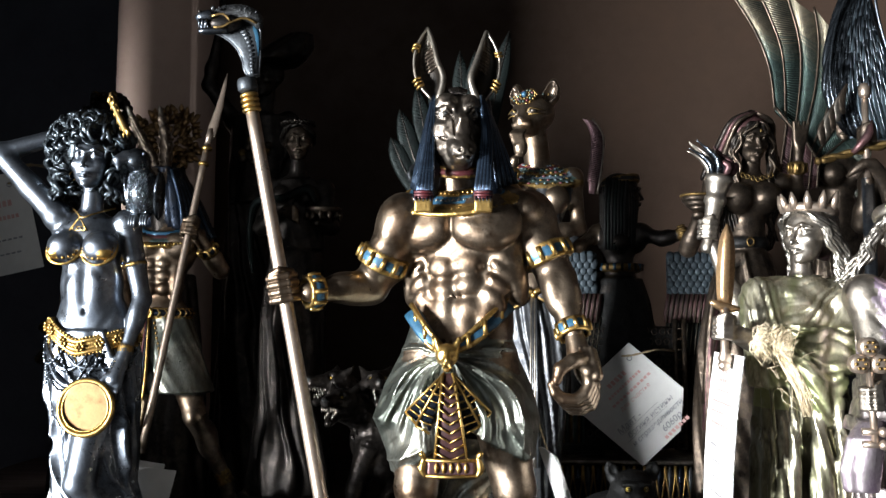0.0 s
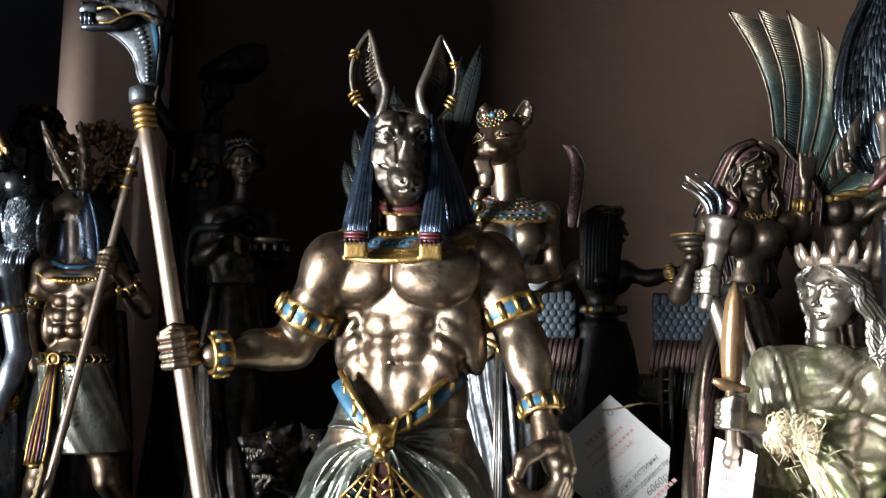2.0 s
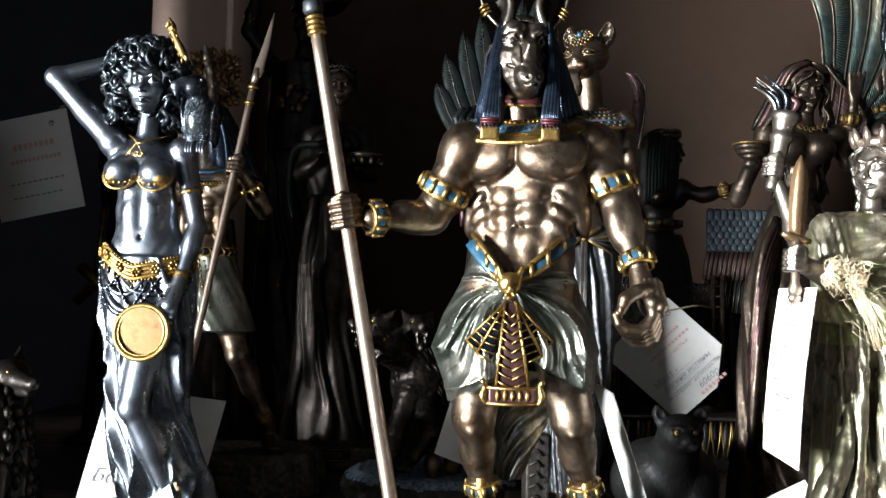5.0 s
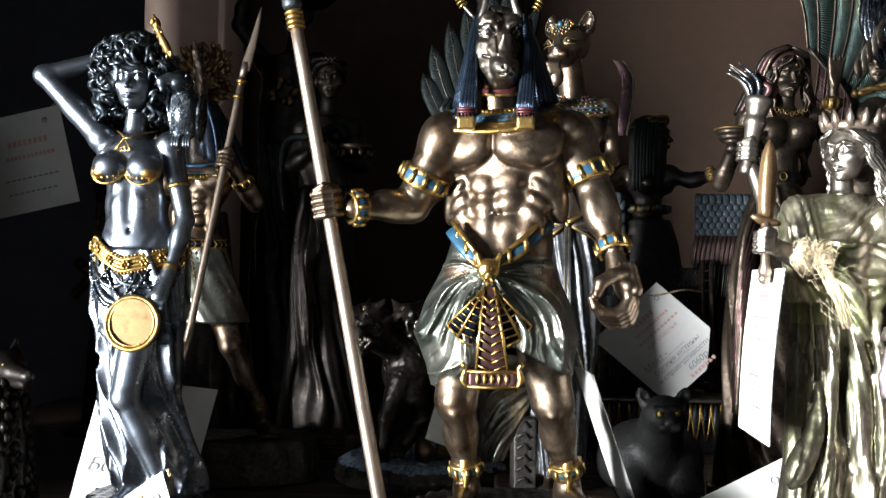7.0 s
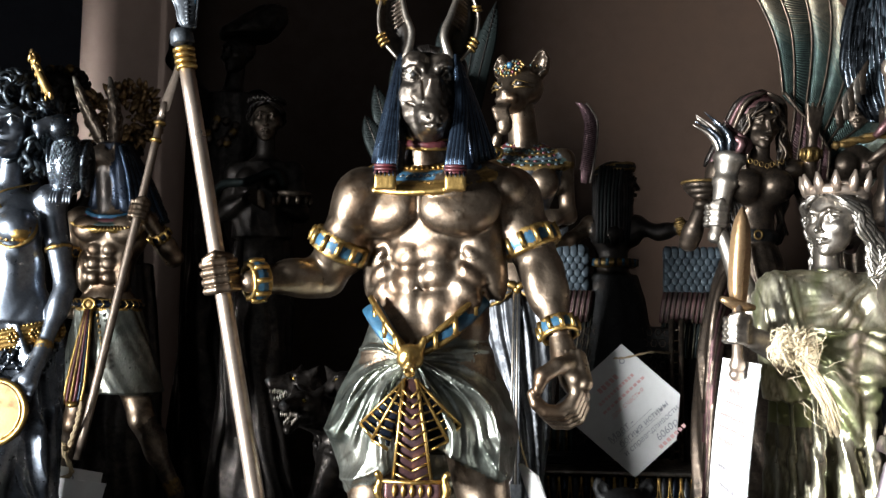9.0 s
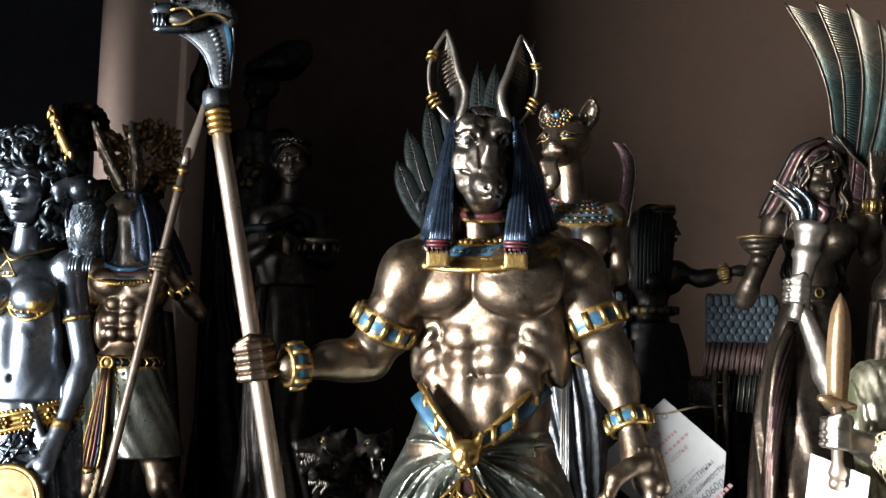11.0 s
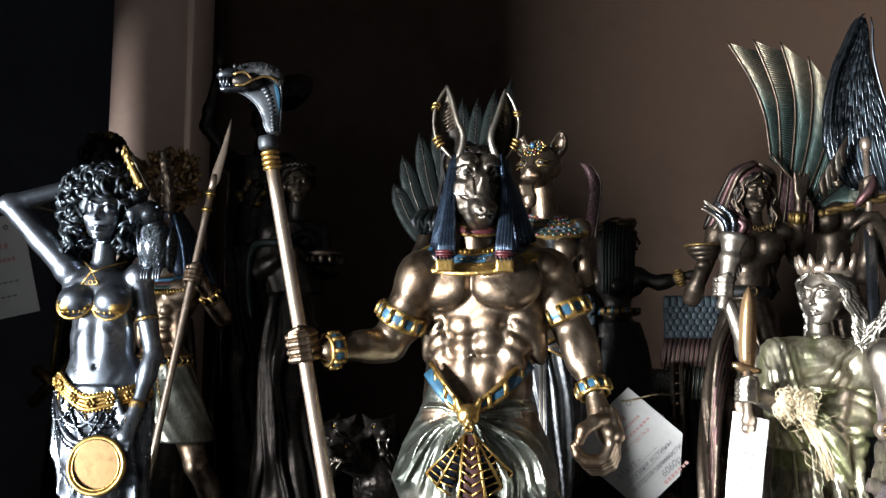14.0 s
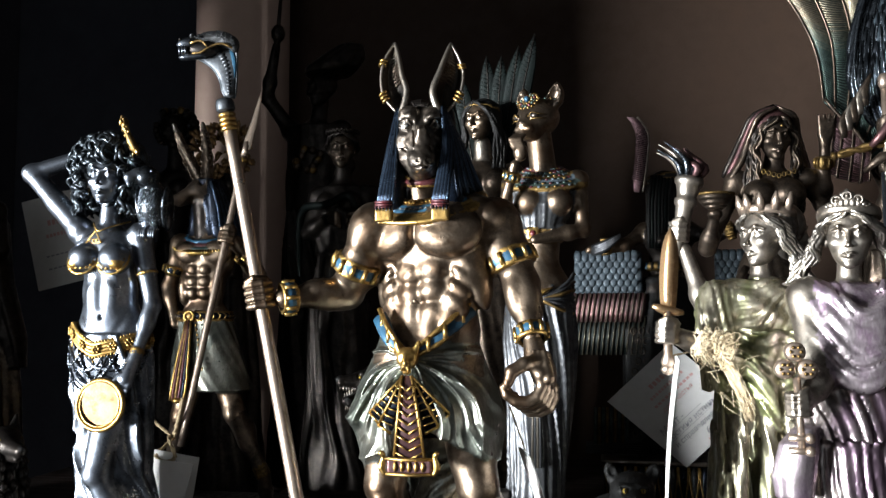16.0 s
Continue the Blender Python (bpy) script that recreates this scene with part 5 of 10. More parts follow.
    for i in range(12):
        p = o + V(0.0010 * i, -0.0040, -0.0010 - 0.0021 * i)
        g = -1 if i % 2 else 1
        S.tube([p, p + V(g * 0.0016 + 0.0004, -0.0012, -0.0012), p + V(g * 0.0026 + 0.0010, -0.0006, -0.0034)], [0.0007, 0.0011, 0.0003], GOLD if i % 3 else OLDGOLD, 5)
    # raised arm
    sh, el, wr = V(-0.2035, Y0, 0.2570), V(-0.2435, Y0 + 0.002, 0.2980), V(-0.2040, Y0 + 0.012, 0.3130)
    S.ball(sh, 0.0090, M, 0.004)
    S.cone(sh, el, 0.0082, 0.0062, M, 0.003)
    S.ball(sh * 0.5 + el * 0.5 + V(0.001, 0, -0.0015), (0.0066, 0.0066, 0.0105), M, 0.003, turn(0, 0, -42))
    S.ball(el, 0.0060, M, 0.002)
    S.cone(el, wr, 0.0062, 0.0044, M, 0.003)
    # lowered arm
    sh, el, wr, ha = V(-0.1605, Y0 + 0.001, 0.2535), V(-0.1490, Y0 - 0.002, 0.206), V(-0.1555, Y0 - 0.012, 0.172), V(-0.1590, Y0 - 0.017, 0.158)
    S.ball(sh, 0.0085, M, 0.004)
    S.cone(sh, el, 0.0074, 0.0052, M, 0.003)
    S.cone(el, wr, 0.0054, 0.0034, M, 0.003)
    S.ball(el * 0.7 + wr * 0.3, (0.0054, 0.0054, 0.0105), M, 0.003, turn(0, 0, 10))
    S.cone(wr, ha, 0.0042, 0.0052, M, 0.003)
    for i in range(4):
        p = ha + V(-0.003 + 0.0022 * i, -0.001, -0.002)
        S.chain([p, p + V(-0.0006, -0.003, -0.005), p + V(-0.0015, -0.001, -0.0095)], [0.0019, 0.0017, 0.0012], M, 0.0008)
    S.chain([ha + V(-0.003, -0.002, 0.003), ha + V(-0.007, -0.004, -0.002), ha + V(-0.0075, -0.005, -0.006)], [0.0021, 0.0018, 0.0013], M, 0.0008)
    band(S, sh, el, 0.55, 0.0014, 0.0070, GOLD, GOLD)
    for t in (0.86, 0.92):
        band(S, el, wr, t, 0.0016, 0.0042, GOLD, GOLD)
    # tambourine
    dc, q = V(-0.1728, Y0 - 0.0235, 0.1420), turn(0, 84, 0)
    S.tube([dc + q @ (V(math.cos(a), math.sin(a), 0) * 0.0158) for a in np.linspace(0, 6.283, 41)[:-1]], 0.0017, GOLD, 8, closed=True)
    S.tube([dc + V(0, 0.0012, 0), dc - V(0, 0.0002, 0), dc - V(0, 0.0004, 0), dc - V(0, 0.00042, 0)], [0.0152, 0.0152, 0.0146, 0.0140], DRUM, 40, up=(0, 0, 1))
    S.tube([dc + q @ (V(math.cos(a), math.sin(a), 0) * 0.0136) - V(0, 0.0008, 0) for a in np.linspace(0, 6.283, 41)[:-1]], 0.0006, GOLD, 5, closed=True)
    # bare leg and skirt
    S.drape([(0.036, -0.1610, Y0 + 0.005, 0.0270, 0.022), (0.052, -0.1660, Y0 + 0.004, 0.0285, 0.021), (0.073, -0.1722, Y0 + 0.004, 0.0262, 0.0195), (0.095, -0.1770, Y0 + 0.003, 0.0250, 0.0180), (0.120, -0.1750, Y0 + 0.002, 0.0236, 0.0165), (0.147, -0.1784, Y0 + 0.001, 0.0266, 0.0168), (0.172, -0.1792, Y0 + 0.001, 0.0270, 0.0170), (0.188, -0.1797, Y0 + 0.001, 0.0245, 0.0155)], SKIRT, 9, 0.0022, twist=9, k=0.002, seed=4)
    S.paint((-0.215, 0.54, 0.176), (-0.14, 0.61, 0.205), lambda X, Y, Z: Z > 0.1775 + 0.012 * np.clip((-0.1828 - X) / 0.0193, 0, 1) + 0.006 * np.clip((X + 0.1828) / 0.0254, 0, 1), M)

    def clings(X, Y, Z):
        w = 1 - 2 * np.abs(np.sin((X + 0.18) * 260 + (Z - 0.1) * 60 + 1.6 * np.sin(Z * 70))) ** 0.8
        return -0.0009 * w * np.clip((0.160 - Z) / 0.02, 0, 1) * np.clip((0.586 - Y) / 0.008, 0, 1)

    S.ripple((-0.215, 0.548, 0.038), (-0.128, 0.600, 0.165), clings)
    for a, b, r0, r1 in (((-0.1705, Y0 - 0.0200, 0.128), (-0.1690, Y0 - 0.0235, 0.095), 0.0050, 0.0090), ((-0.1690, Y0 - 0.0235, 0.095), (-0.1640, Y0 - 0.0255, 0.036), 0.0090, 0.0150)):
        S.cone(a, b, r0, r1, None, 0.003, cut=True)
    hip, kn, an = V(-0.1715, Y0 - 0.0060, 0.150), V(-0.1782, Y0 - 0.0165, 0.0972), V(-0.1580, Y0 - 0.0100, 0.0480)
    S.cone(hip, kn, 0.0122, 0.0090, M, 0.002)
    S.ball(kn + V(-0.0005, -0.0018, 0), (0.0064, 0.0062, 0.0080), M, 0.003)
    S.cone(kn, an, 0.0086, 0.0052, M, 0.002)
    S.ball(kn * 0.62 + an * 0.38 + V(0.002, 0.002, 0), (0.0080, 0.0076, 0.0150), M, 0.004, turn(0, 0, -22))
    foot(an + V(0, 0.004, -0.008), (-0.1640, Y0 - 0.032, 0.0350), S, 0.0058, M)
    kn2, an2 = V(-0.1810, Y0 - 0.0050, 0.0930), V(-0.1735, Y0 - 0.0080, 0.0440)
    S.cone(kn2, an2, 0.0074, 0.0048, M, 0.002)
    foot(an2 + V(0, 0.004, -0.006), (-0.1790, Y0 - 0.030, 0.0350), S, 0.0055, M)
    # hip belt of gilded flowers, dipping to the front, with drops and dark bead strings
    def waist(a, dz=0.0, out=0.0):
        x = -0.1797 + (0.0262 + out) * math.cos(a)
        z = 0.1768 + 0.0125 * min(1, max(0, (-0.1828 - x) / 0.0193)) ** 1.4 + 0.0058 * min(1, max(0, (x + 0.1828) / 0.0254)) ** 1.2
        return V(x, Y0 + 0.001 + (0.0166 + out) * math.sin(a), z + dz)

    arc = np.linspace(math.pi * 0.90, math.pi * 2.10, 44)
    for dz in (-0.0034, -0.0011, 0.0011, 0.0034):
        S.tube([waist(a, dz, 0.0006) for a in arc], 0.0018, GOLD, 7)
    for i, a in enumerate(np.linspace(math.pi * 0.94, math.pi * 2.06, 46)):
        S.bead(waist(a, 0.0050, 0.0012), 0.0009, GOLD, 6)
        S.bead(waist(a, -0.0050, 0.0012), 0.0009, GOLD, 6)
        if i % 3 == 0:
            S.bead(waist(a, -0.0085, 0.0008), (0.0011, 0.0010, 0.0026), GOLD if i % 2 else DARKSTEEL, 6)
    for a in np.linspace(math.pi * 1.0, math.pi * 2.0, 9):
        c = waist(a, 0.0, 0.0028)
        t_ = waist(a + 0.05) - waist(a - 0.05)
        t_ = t_ / np.linalg.norm(t_)
        for j in range(6):
            S.bead(c + t_ * 0.0021 * math.cos(j * 1.047) + V(0, 0, 0.0021 * math.sin(j * 1.047)), 0.0012, GOLD, 6)
        S.bead(c, 0.0010, OLDGOLD, 6)
    for a0, a1, dz in ((3.2, 4.3, 0.016), (4.2, 5.2, 0.014), (5.0, 6.1, 0.018), (3.3, 5.0, 0.024)):
        pts = [waist(a, -0.006 - dz * math.sin((a - a0) / (a1 - a0) * math.pi), 0.0024) for a in np.linspace(a0, a1, 16)]
        S.tube(pts, 0.0008, DARKSTEEL, 6)
        for p in pts:
            S.bead(p + V(0, -0.0008, 0), 0.0010, STEEL, 5)
    for i in range(15):
        S.bead(V(-0.2062, Y0 - 0.004, 0.186 - 0.0022 * i), 0.0010, STEEL, 5)
    # swags of cloth under the belt
    for i, (a0, a1, dz) in enumerate(((3.25, 4.9, 0.013), (3.3, 5.2, 0.021), (4.3, 6.1, 0.011), (4.5, 6.15, 0.020))):
        S.tube([waist(a, -0.004 - dz * math.sin((a - a0) / (a1 - a0) * math.pi) ** 0.8, 0.0008) for a in np.linspace(a0, a1, 14)], [0.0006 + 0.0016 * math.sin(math.pi * (j + 0.5) / 14) for j in range(14)], SKIRT, 7)
    # parrot on the shoulder
    pc = V(-0.1500, Y0 - 0.002, 0.2725)
    S.ball(pc, (0.0100, 0.0100, 0.0165), DARKSTEEL, 0.002, turn(0, 12, 4))
    S.ball(pc + V(-0.0030, -0.004, 0.0190), (0.0082, 0.0086, 0.0080), DARKSTEEL, 0.0015)
    for r in range(20):
        for c_ in range(18):
            a = math.pi * (1.02 + 0.96 * (c_ + 0.5 * (r % 2)) / 18)
            z = 0.0105 - 0.00122 * r
            w = math.sqrt(max(0.05, 1 - (z / 0.0172) ** 2))
            S.bead(pc + V(0.0094 * math.cos(a) * w, 0.0100 * math.sin(a) * w - 0.0002 + 0.21 * z * -1, z), (0.0005, 0.0003, 0.0008), SKIRT if (r + c_) % 3 == 0 else DARKSTEEL, 5)
    S.chain([pc + V(-0.0080, -0.009, 0.0205), pc + V(-0.0118, -0.0120, 0.0180), pc + V(-0.0116, -0.0125, 0.0120)], [0.0042, 0.0034, 0.0009], STEEL, 0.001)
    for g in (-1, 1):
        S.bead(pc + V(-0.0030 + g * 0.0060, -0.0100, 0.0225), 0.0011, STEEL, 6)
        S.ball(pc + V(g * 0.0092, 0.002, -0.002), (0.0024, 0.0080, 0.0155), DARKSTEEL, 0.0008, turn(0, 14, g * 6))
        for k_ in range(3):
            f0 = pc + V(g * 0.0035 + (k_ - 1) * 0.0016, -0.0060, -0.0145)
            S.tube(bend(f0, f0 + V(0, -0.0030, -0.0035), f0 + V(0, -0.0040, -0.0075), n=5), [0.0012, 0.0012, 0.0010, 0.0008, 0.0004], STEEL, 6)
    rock_base(S, (-0.171, Y0 + 0.002), (0.037, 0.034), 0.0370, DARKSTEEL, 6)
    return statue(S, "dancer_figurine", (-0.175, Y0, 0), "gunmetal dancer figurine with curly hair, gold belt, tambourine and parrot")


jackal_guardian()
dancer()


def torso(S, chest, waist, hip, s, m, bust=0.42, rot=None):
    """A woman's trunk; s is half the width of the shoulders."""
    rot = turn() if rot is None else rot
    chest, waist, hip = V(*chest), V(*waist), V(*hip)
    S.ball(chest, V(0.80, 0.52, 0.75) * s, m, 0.3 * s, rot)
    S.cone(chest, waist, 0.55 * s, 0.46 * s, m, 0.3 * s)
    S.cone(waist, hip, 0.46 * s, 0.62 * s, m, 0.3 * s)
    S.ball(hip, V(0.86, 0.60, 0.7) * s, m, 0.3 * s, rot)
    if bust:
        for g in (-1, 1):
            S.ball(chest + rot @ V(g * 0.40 * s, -0.46 * s, -0.10 * s), V(bust, bust, bust) * s, m, 0.1 * s)


def arm(S, sh, el, wr, s, m):
    sh, el, wr = V(*sh), V(*el), V(*wr)
    S.ball(sh, 1.15 * s, m, 0.8 * s)
    S.cone(sh, el, 1.0 * s, 0.78 * s, m, 0.6 * s)
    S.cone(el, wr, 0.82 * s, 0.52 * s, m, 0.6 * s)
    S.ball(el * 0.7 + wr * 0.3, 0.86 * s, m, 0.6 * s)


def spear_jackal():
    S = Clay((-0.262, 0.715, 0.0), (-0.095, 0.825, 0.382), 0.0013)
    B = BRONZE
    Y0 = 0.788
    S.ball((-0.2050, Y0, 0.252), (0.026, 0.0155, 0.024), B, 0.006)
    S.ball((-0.2080, Y0, 0.226), (0.0195, 0.0135, 0.022), B, 0.007)
    S.ball((-0.2070, Y0, 0.200), (0.0215, 0.0150, 0.016), B, 0.006)
    for g in (-1, 1):
        S.ball((-0.2050 + g * 0.013, Y0 - 0.0125, 0.256), (0.0135, 0.0065, 0.0105), B, 0.002)
        for i in range(3):
            S.ball((-0.2085 + g * 0.0055, Y0 - 0.0125, 0.2405 - i * 0.0105), (0.0060, 0.0040, 0.0055), B, 0.001)
        S.ball((-0.2080 + g * 0.015, Y0 - 0.008, 0.224), (0.006, 0.007, 0.016), B, 0.003)
    arm(S, (-0.2315, Y0, 0.264), (-0.2440, Y0 + 0.004, 0.226), (-0.2330, Y0 - 0.006, 0.192), 0.0085, B)
    arm(S, (-0.1790, Y0, 0.264), (-0.1600, Y0 + 0.006, 0.236), (-0.1735, Y0 - 0.016, 0.2650), 0.0085, B)
    fist((-0.1788, Y0 - 0.0205, 0.2695), S, 0.0078, (0.0294, 0.0393, 0.22), (-0.6, -1, 0), B)
    band(S, (-0.1600, Y0 + 0.006, 0.236), (-0.1735, Y0 - 0.016, 0.2650), 0.55, 0.006, 0.0072, GOLD, GOLD, 8, NAVY)
    band(S, (-0.2315, Y0, 0.264), (-0.2440, Y0 + 0.004, 0.226), 0.6, 0.006, 0.0085, GOLD, GOLD, 8, NAVY)
    # head turned aside
    rot = turn(-52, 0, 0)
    L = local((-0.2120, Y0 - 0.002, 0.312), rot, 0.0125)
    S.cone((-0.2070, Y0, 0.272), L(0, 0.1, -0.4), 0.0095, 0.0085, DARKBRONZE, 0.004)
    S.ball(L(0, 0, 0), V(0.95, 1.05, 0.95) * 0.0125, DARKBRONZE, 0.003, rot)
    S.cone(L(0, -0.5, -0.1), L(0, -1.9, -0.75), 0.0085, 0.0042, DARKBRONZE, 0.003)
    S.cone(L(0, -0.6, -0.5), L(0, -1.6, -0.95), 0.0055, 0.0032, DARKBRONZE, 0.002)
    for g, tip in ((-1, V(-0.2425, Y0 + 0.002, 0.3760)), (1, V(-0.2175, Y0 + 0.010, 0.3780))):
        b = L(g * 0.62, 0.2, 0.6)
        S.chain(bend(b, (b + tip) / 2 + V(g * 0.002, 0, 0), tip, n=6), [0.0042, 0.0056, 0.0056, 0.0046, 0.0034, 0.0018], SILVER, 0.003)
        for a, c, r in zip(bend(b, (b + tip) / 2 + V(g * 0.002, 0, 0), tip, n=6)[:4], bend(b, (b + tip) / 2 + V(g * 0.002, 0, 0), tip, n=6)[1:5], (0.0034, 0.0044, 0.0040, 0.0026)):
            S.cone(a + V(-0.002, -0.0032, 0), c + V(-0.002, -0.0032, 0), r, r * 0.8, DARKBRONZE, 0.0005, cut=True)
    # headcloth and collar
    # the dancer's shadow on this cloth is put into its navy
    S.drape([(0.262, -0.1960, Y0 + 0.007, 0.0310, 0.0150), (0.280, -0.1985, Y0 + 0.006, 0.0265, 0.0150), (0.300, -0.2020, Y0 + 0.005, 0.0205, 0.0140), (0.324, -0.2080, Y0 + 0.003, 0.0125, 0.0125)], NAVY, 24, 0.0008, k=0.002, seed=1)
    S.ball((-0.214, Y0 - 0.014, 0.285), (0.011, 0.012, 0.022), None, 0.002, cut=True)
    S.cone((-0.2070, Y0, 0.262), L(0, 0.1, -0.4), 0.0100, 0.0085, DIMBRONZE, 0.002)
    for i in range(9):
        u = i / 8
        S.tube(bend((-0.199 + 0.004 * u, Y0 - 0.010 + 0.012 * u, 0.320), (-0.190 + 0.010 * u, Y0 - 0.013 + 0.012 * u, 0.292), (-0.186 + 0.020 * u, Y0 - 0.015 + 0.013 * u, 0.262), n=8), 0.0017, NAVY if i % 2 else HOODBLUE, 6)
    q = turn(0, 26, 0)
    for R, z, m in ((0.0190, 0.2715, BLUE), (0.0218, 0.2690, RED), (0.0245, 0.2665, TEAL), (0.0275, 0.2640, GOLD)):
        S.ring((-0.2050, Y0, z), q, (R * 1.05, R * 0.78), 0.0019, m, 0.0005)
    for i in range(40):
        a = math.pi * (1.0 + i / 39)
        e = V(math.cos(a) * 1.05, math.sin(a) * 0.78, 0)
        c = V(-0.2050, Y0, 0.2655) + q @ (e * 0.0262)
        S.tube([c + V(0, -0.001, 0.0005), c + q @ (e * 0.0052) + V(0, -0.001, -0.0002)], 0.0009, GOLD, 5)
    # kilt, belt, sash
    S.drape([(0.132, -0.200, Y0, 0.0375, 0.026), (0.165, -0.2035, Y0, 0.0305, 0.0215), (0.196, -0.2065, Y0, 0.0235, 0.0165)], LINEN, 10, 0.0013, twist=14, k=0.0015, seed=3)
    for dz, m, r in ((0.0035, GOLD, 0.0011), (0, NAVY, 0.0026), (-0.0035, GOLD, 0.0011)):
        S.ring((-0.2065, Y0, 0.1990 + dz), turn(), (0.0236, 0.0166), r, m, 0.0004)
    for i in range(14):
        a = math.pi * (1.02 + 0.96 * i / 13)
        c = V(-0.2065 + 0.0258 * math.cos(a), Y0 + 0.0188 * math.sin(a), 0.199)
        S.tube([c + V(-0.0012, 0, 0.003), c + V(0.0012, -0.0006, 0), c + V(-0.0012, 0, -0.003)], 0.0007, GOLD, 5)
    S.tube([V(-0.2135, Y0 - 0.0195, 0.199) + V(0.0042 * math.cos(a), 0, 0.0042 * math.sin(a)) for a in np.linspace(0, 6.28, 13)[:-1]], 0.0013, GOLD, 6, closed=True)
    S.bead((-0.2135, Y0 - 0.0190, 0.199), (0.0036, 0.0012, 0.0036), OLDGOLD)
    for i, (dx, m) in enumerate(((-0.0052, GOLD), (-0.0035, RED), (-0.0015, OLDGOLD), (0.0008, RED), (0.0030, NAVY), (0.0048, GOLD))):
        S.tube(bend((-0.2135 + dx * 0.4, Y0 - 0.020, 0.195), (-0.2145 + dx * 0.9, Y0 - 0.0255, 0.168), (-0.2165 + dx * 1.3, Y0 - 0.0290, 0.140), (-0.2185 + dx * 1.2, Y0 - 0.0290, 0.126), n=9), 0.0014, m, 6)
    for i in range(10):
        S.bead((-0.2060 + 0.0010 * i, Y0 - 0.0215 - 0.0006 * i, 0.191 - 0.0042 * i), (0.0011, 0.0011, 0.0016), GOLD)
    S.tube([(-0.2220, Y0 - 0.029, 0.1265), (-0.2185, Y0 - 0.0305, 0.1255), (-0.2150, Y0 - 0.029, 0.1265)], 0.0024, GOLD, 7)
    # striding legs
    for hip, kn, an, toe in (((-0.192, Y0, 0.165), (-0.1745, Y0 - 0.008, 0.114), (-0.1475, Y0 - 0.004, 0.058), (-0.1340, Y0 - 0.026, 0.038)), ((-0.216, Y0, 0.165), (-0.2260, Y0 - 0.004, 0.110), (-0.2440, Y0 + 0.010, 0.060), (-0.2520, Y0 - 0.014, 0.038))):
        hip, kn, an, toe = V(*hip), V(*kn), V(*an), V(*toe)
        S.cone(hip, kn, 0.0140, 0.0092, B, 0.004)
        S.ball(kn + V(0, -0.005, 0), (0.006, 0.005, 0.0075), B, 0.002)
        S.cone(kn, an, 0.0092, 0.0052, DARKBRONZE, 0.004)
        S.ball(kn * 0.65 + an * 0.35 + V(0, 0.004, 0), (0.0088, 0.0085, 0.015), DARKBRONZE, 0.004)
        foot(an + V(0, 0.004, -0.018), toe, S, 0.0072, DARKBRONZE)
        S.cone(an, an + V(0, 0.003, -0.012), 0.0052, 0.006, DARKBRONZE, 0.003)
        for t in (0.84, 0.90, 0.96):
            band(S, kn, an, t, 0.0022, 0.0066, OLDGOLD, OLDGOLD)
    rock_base(S, (-0.180, Y0 + 0.006), (0.078, 0.046), 0.0375, ROCK, 9)
    # spear
    a, b = V(-0.2028, 0.7352, 0.090), V(-0.1692, 0.7800, 0.3420)
    S.tube([a + (b - a) * i / 9 for i in range(10)], 0.0030, TAN, 10)
    d = (b - a) / np.linalg.norm(b - a)
    for t in (0.93, 0.985):
        c = a + (b - a) * t
        S.tube([c - d * 0.0018, c - d * 0.0008, c + d * 0.0008, c + d * 0.0018], [0.0034, 0.0046, 0.0046, 0.0034], GOLD, 10)
    S.tube([b, b + d * 0.008, b + d * 0.014], [0.0030, 0.0031, 0.0022], TAN, 10)
    S.tube(bend(b + d * 0.004 + V(0.001, 0, 0), b + d * 0.016 + V(0.0014, 0, 0), b + d * 0.036 + V(0.003, 0, 0), b + d * 0.066 + V(0.0036, 0, 0), n=10), [0.0020, 0.0040, 0.0043, 0.0042, 0.0039, 0.0035, 0.0030, 0.0023, 0.0015, 0.0003], TAN, 10, flat=0.26, up=(0, -1, 0))
    return statue(S, "spear_bearer_figurine", (-0.19, Y0, 0), "bronze jackal-headed spear bearer figurine in a pearly kilt")


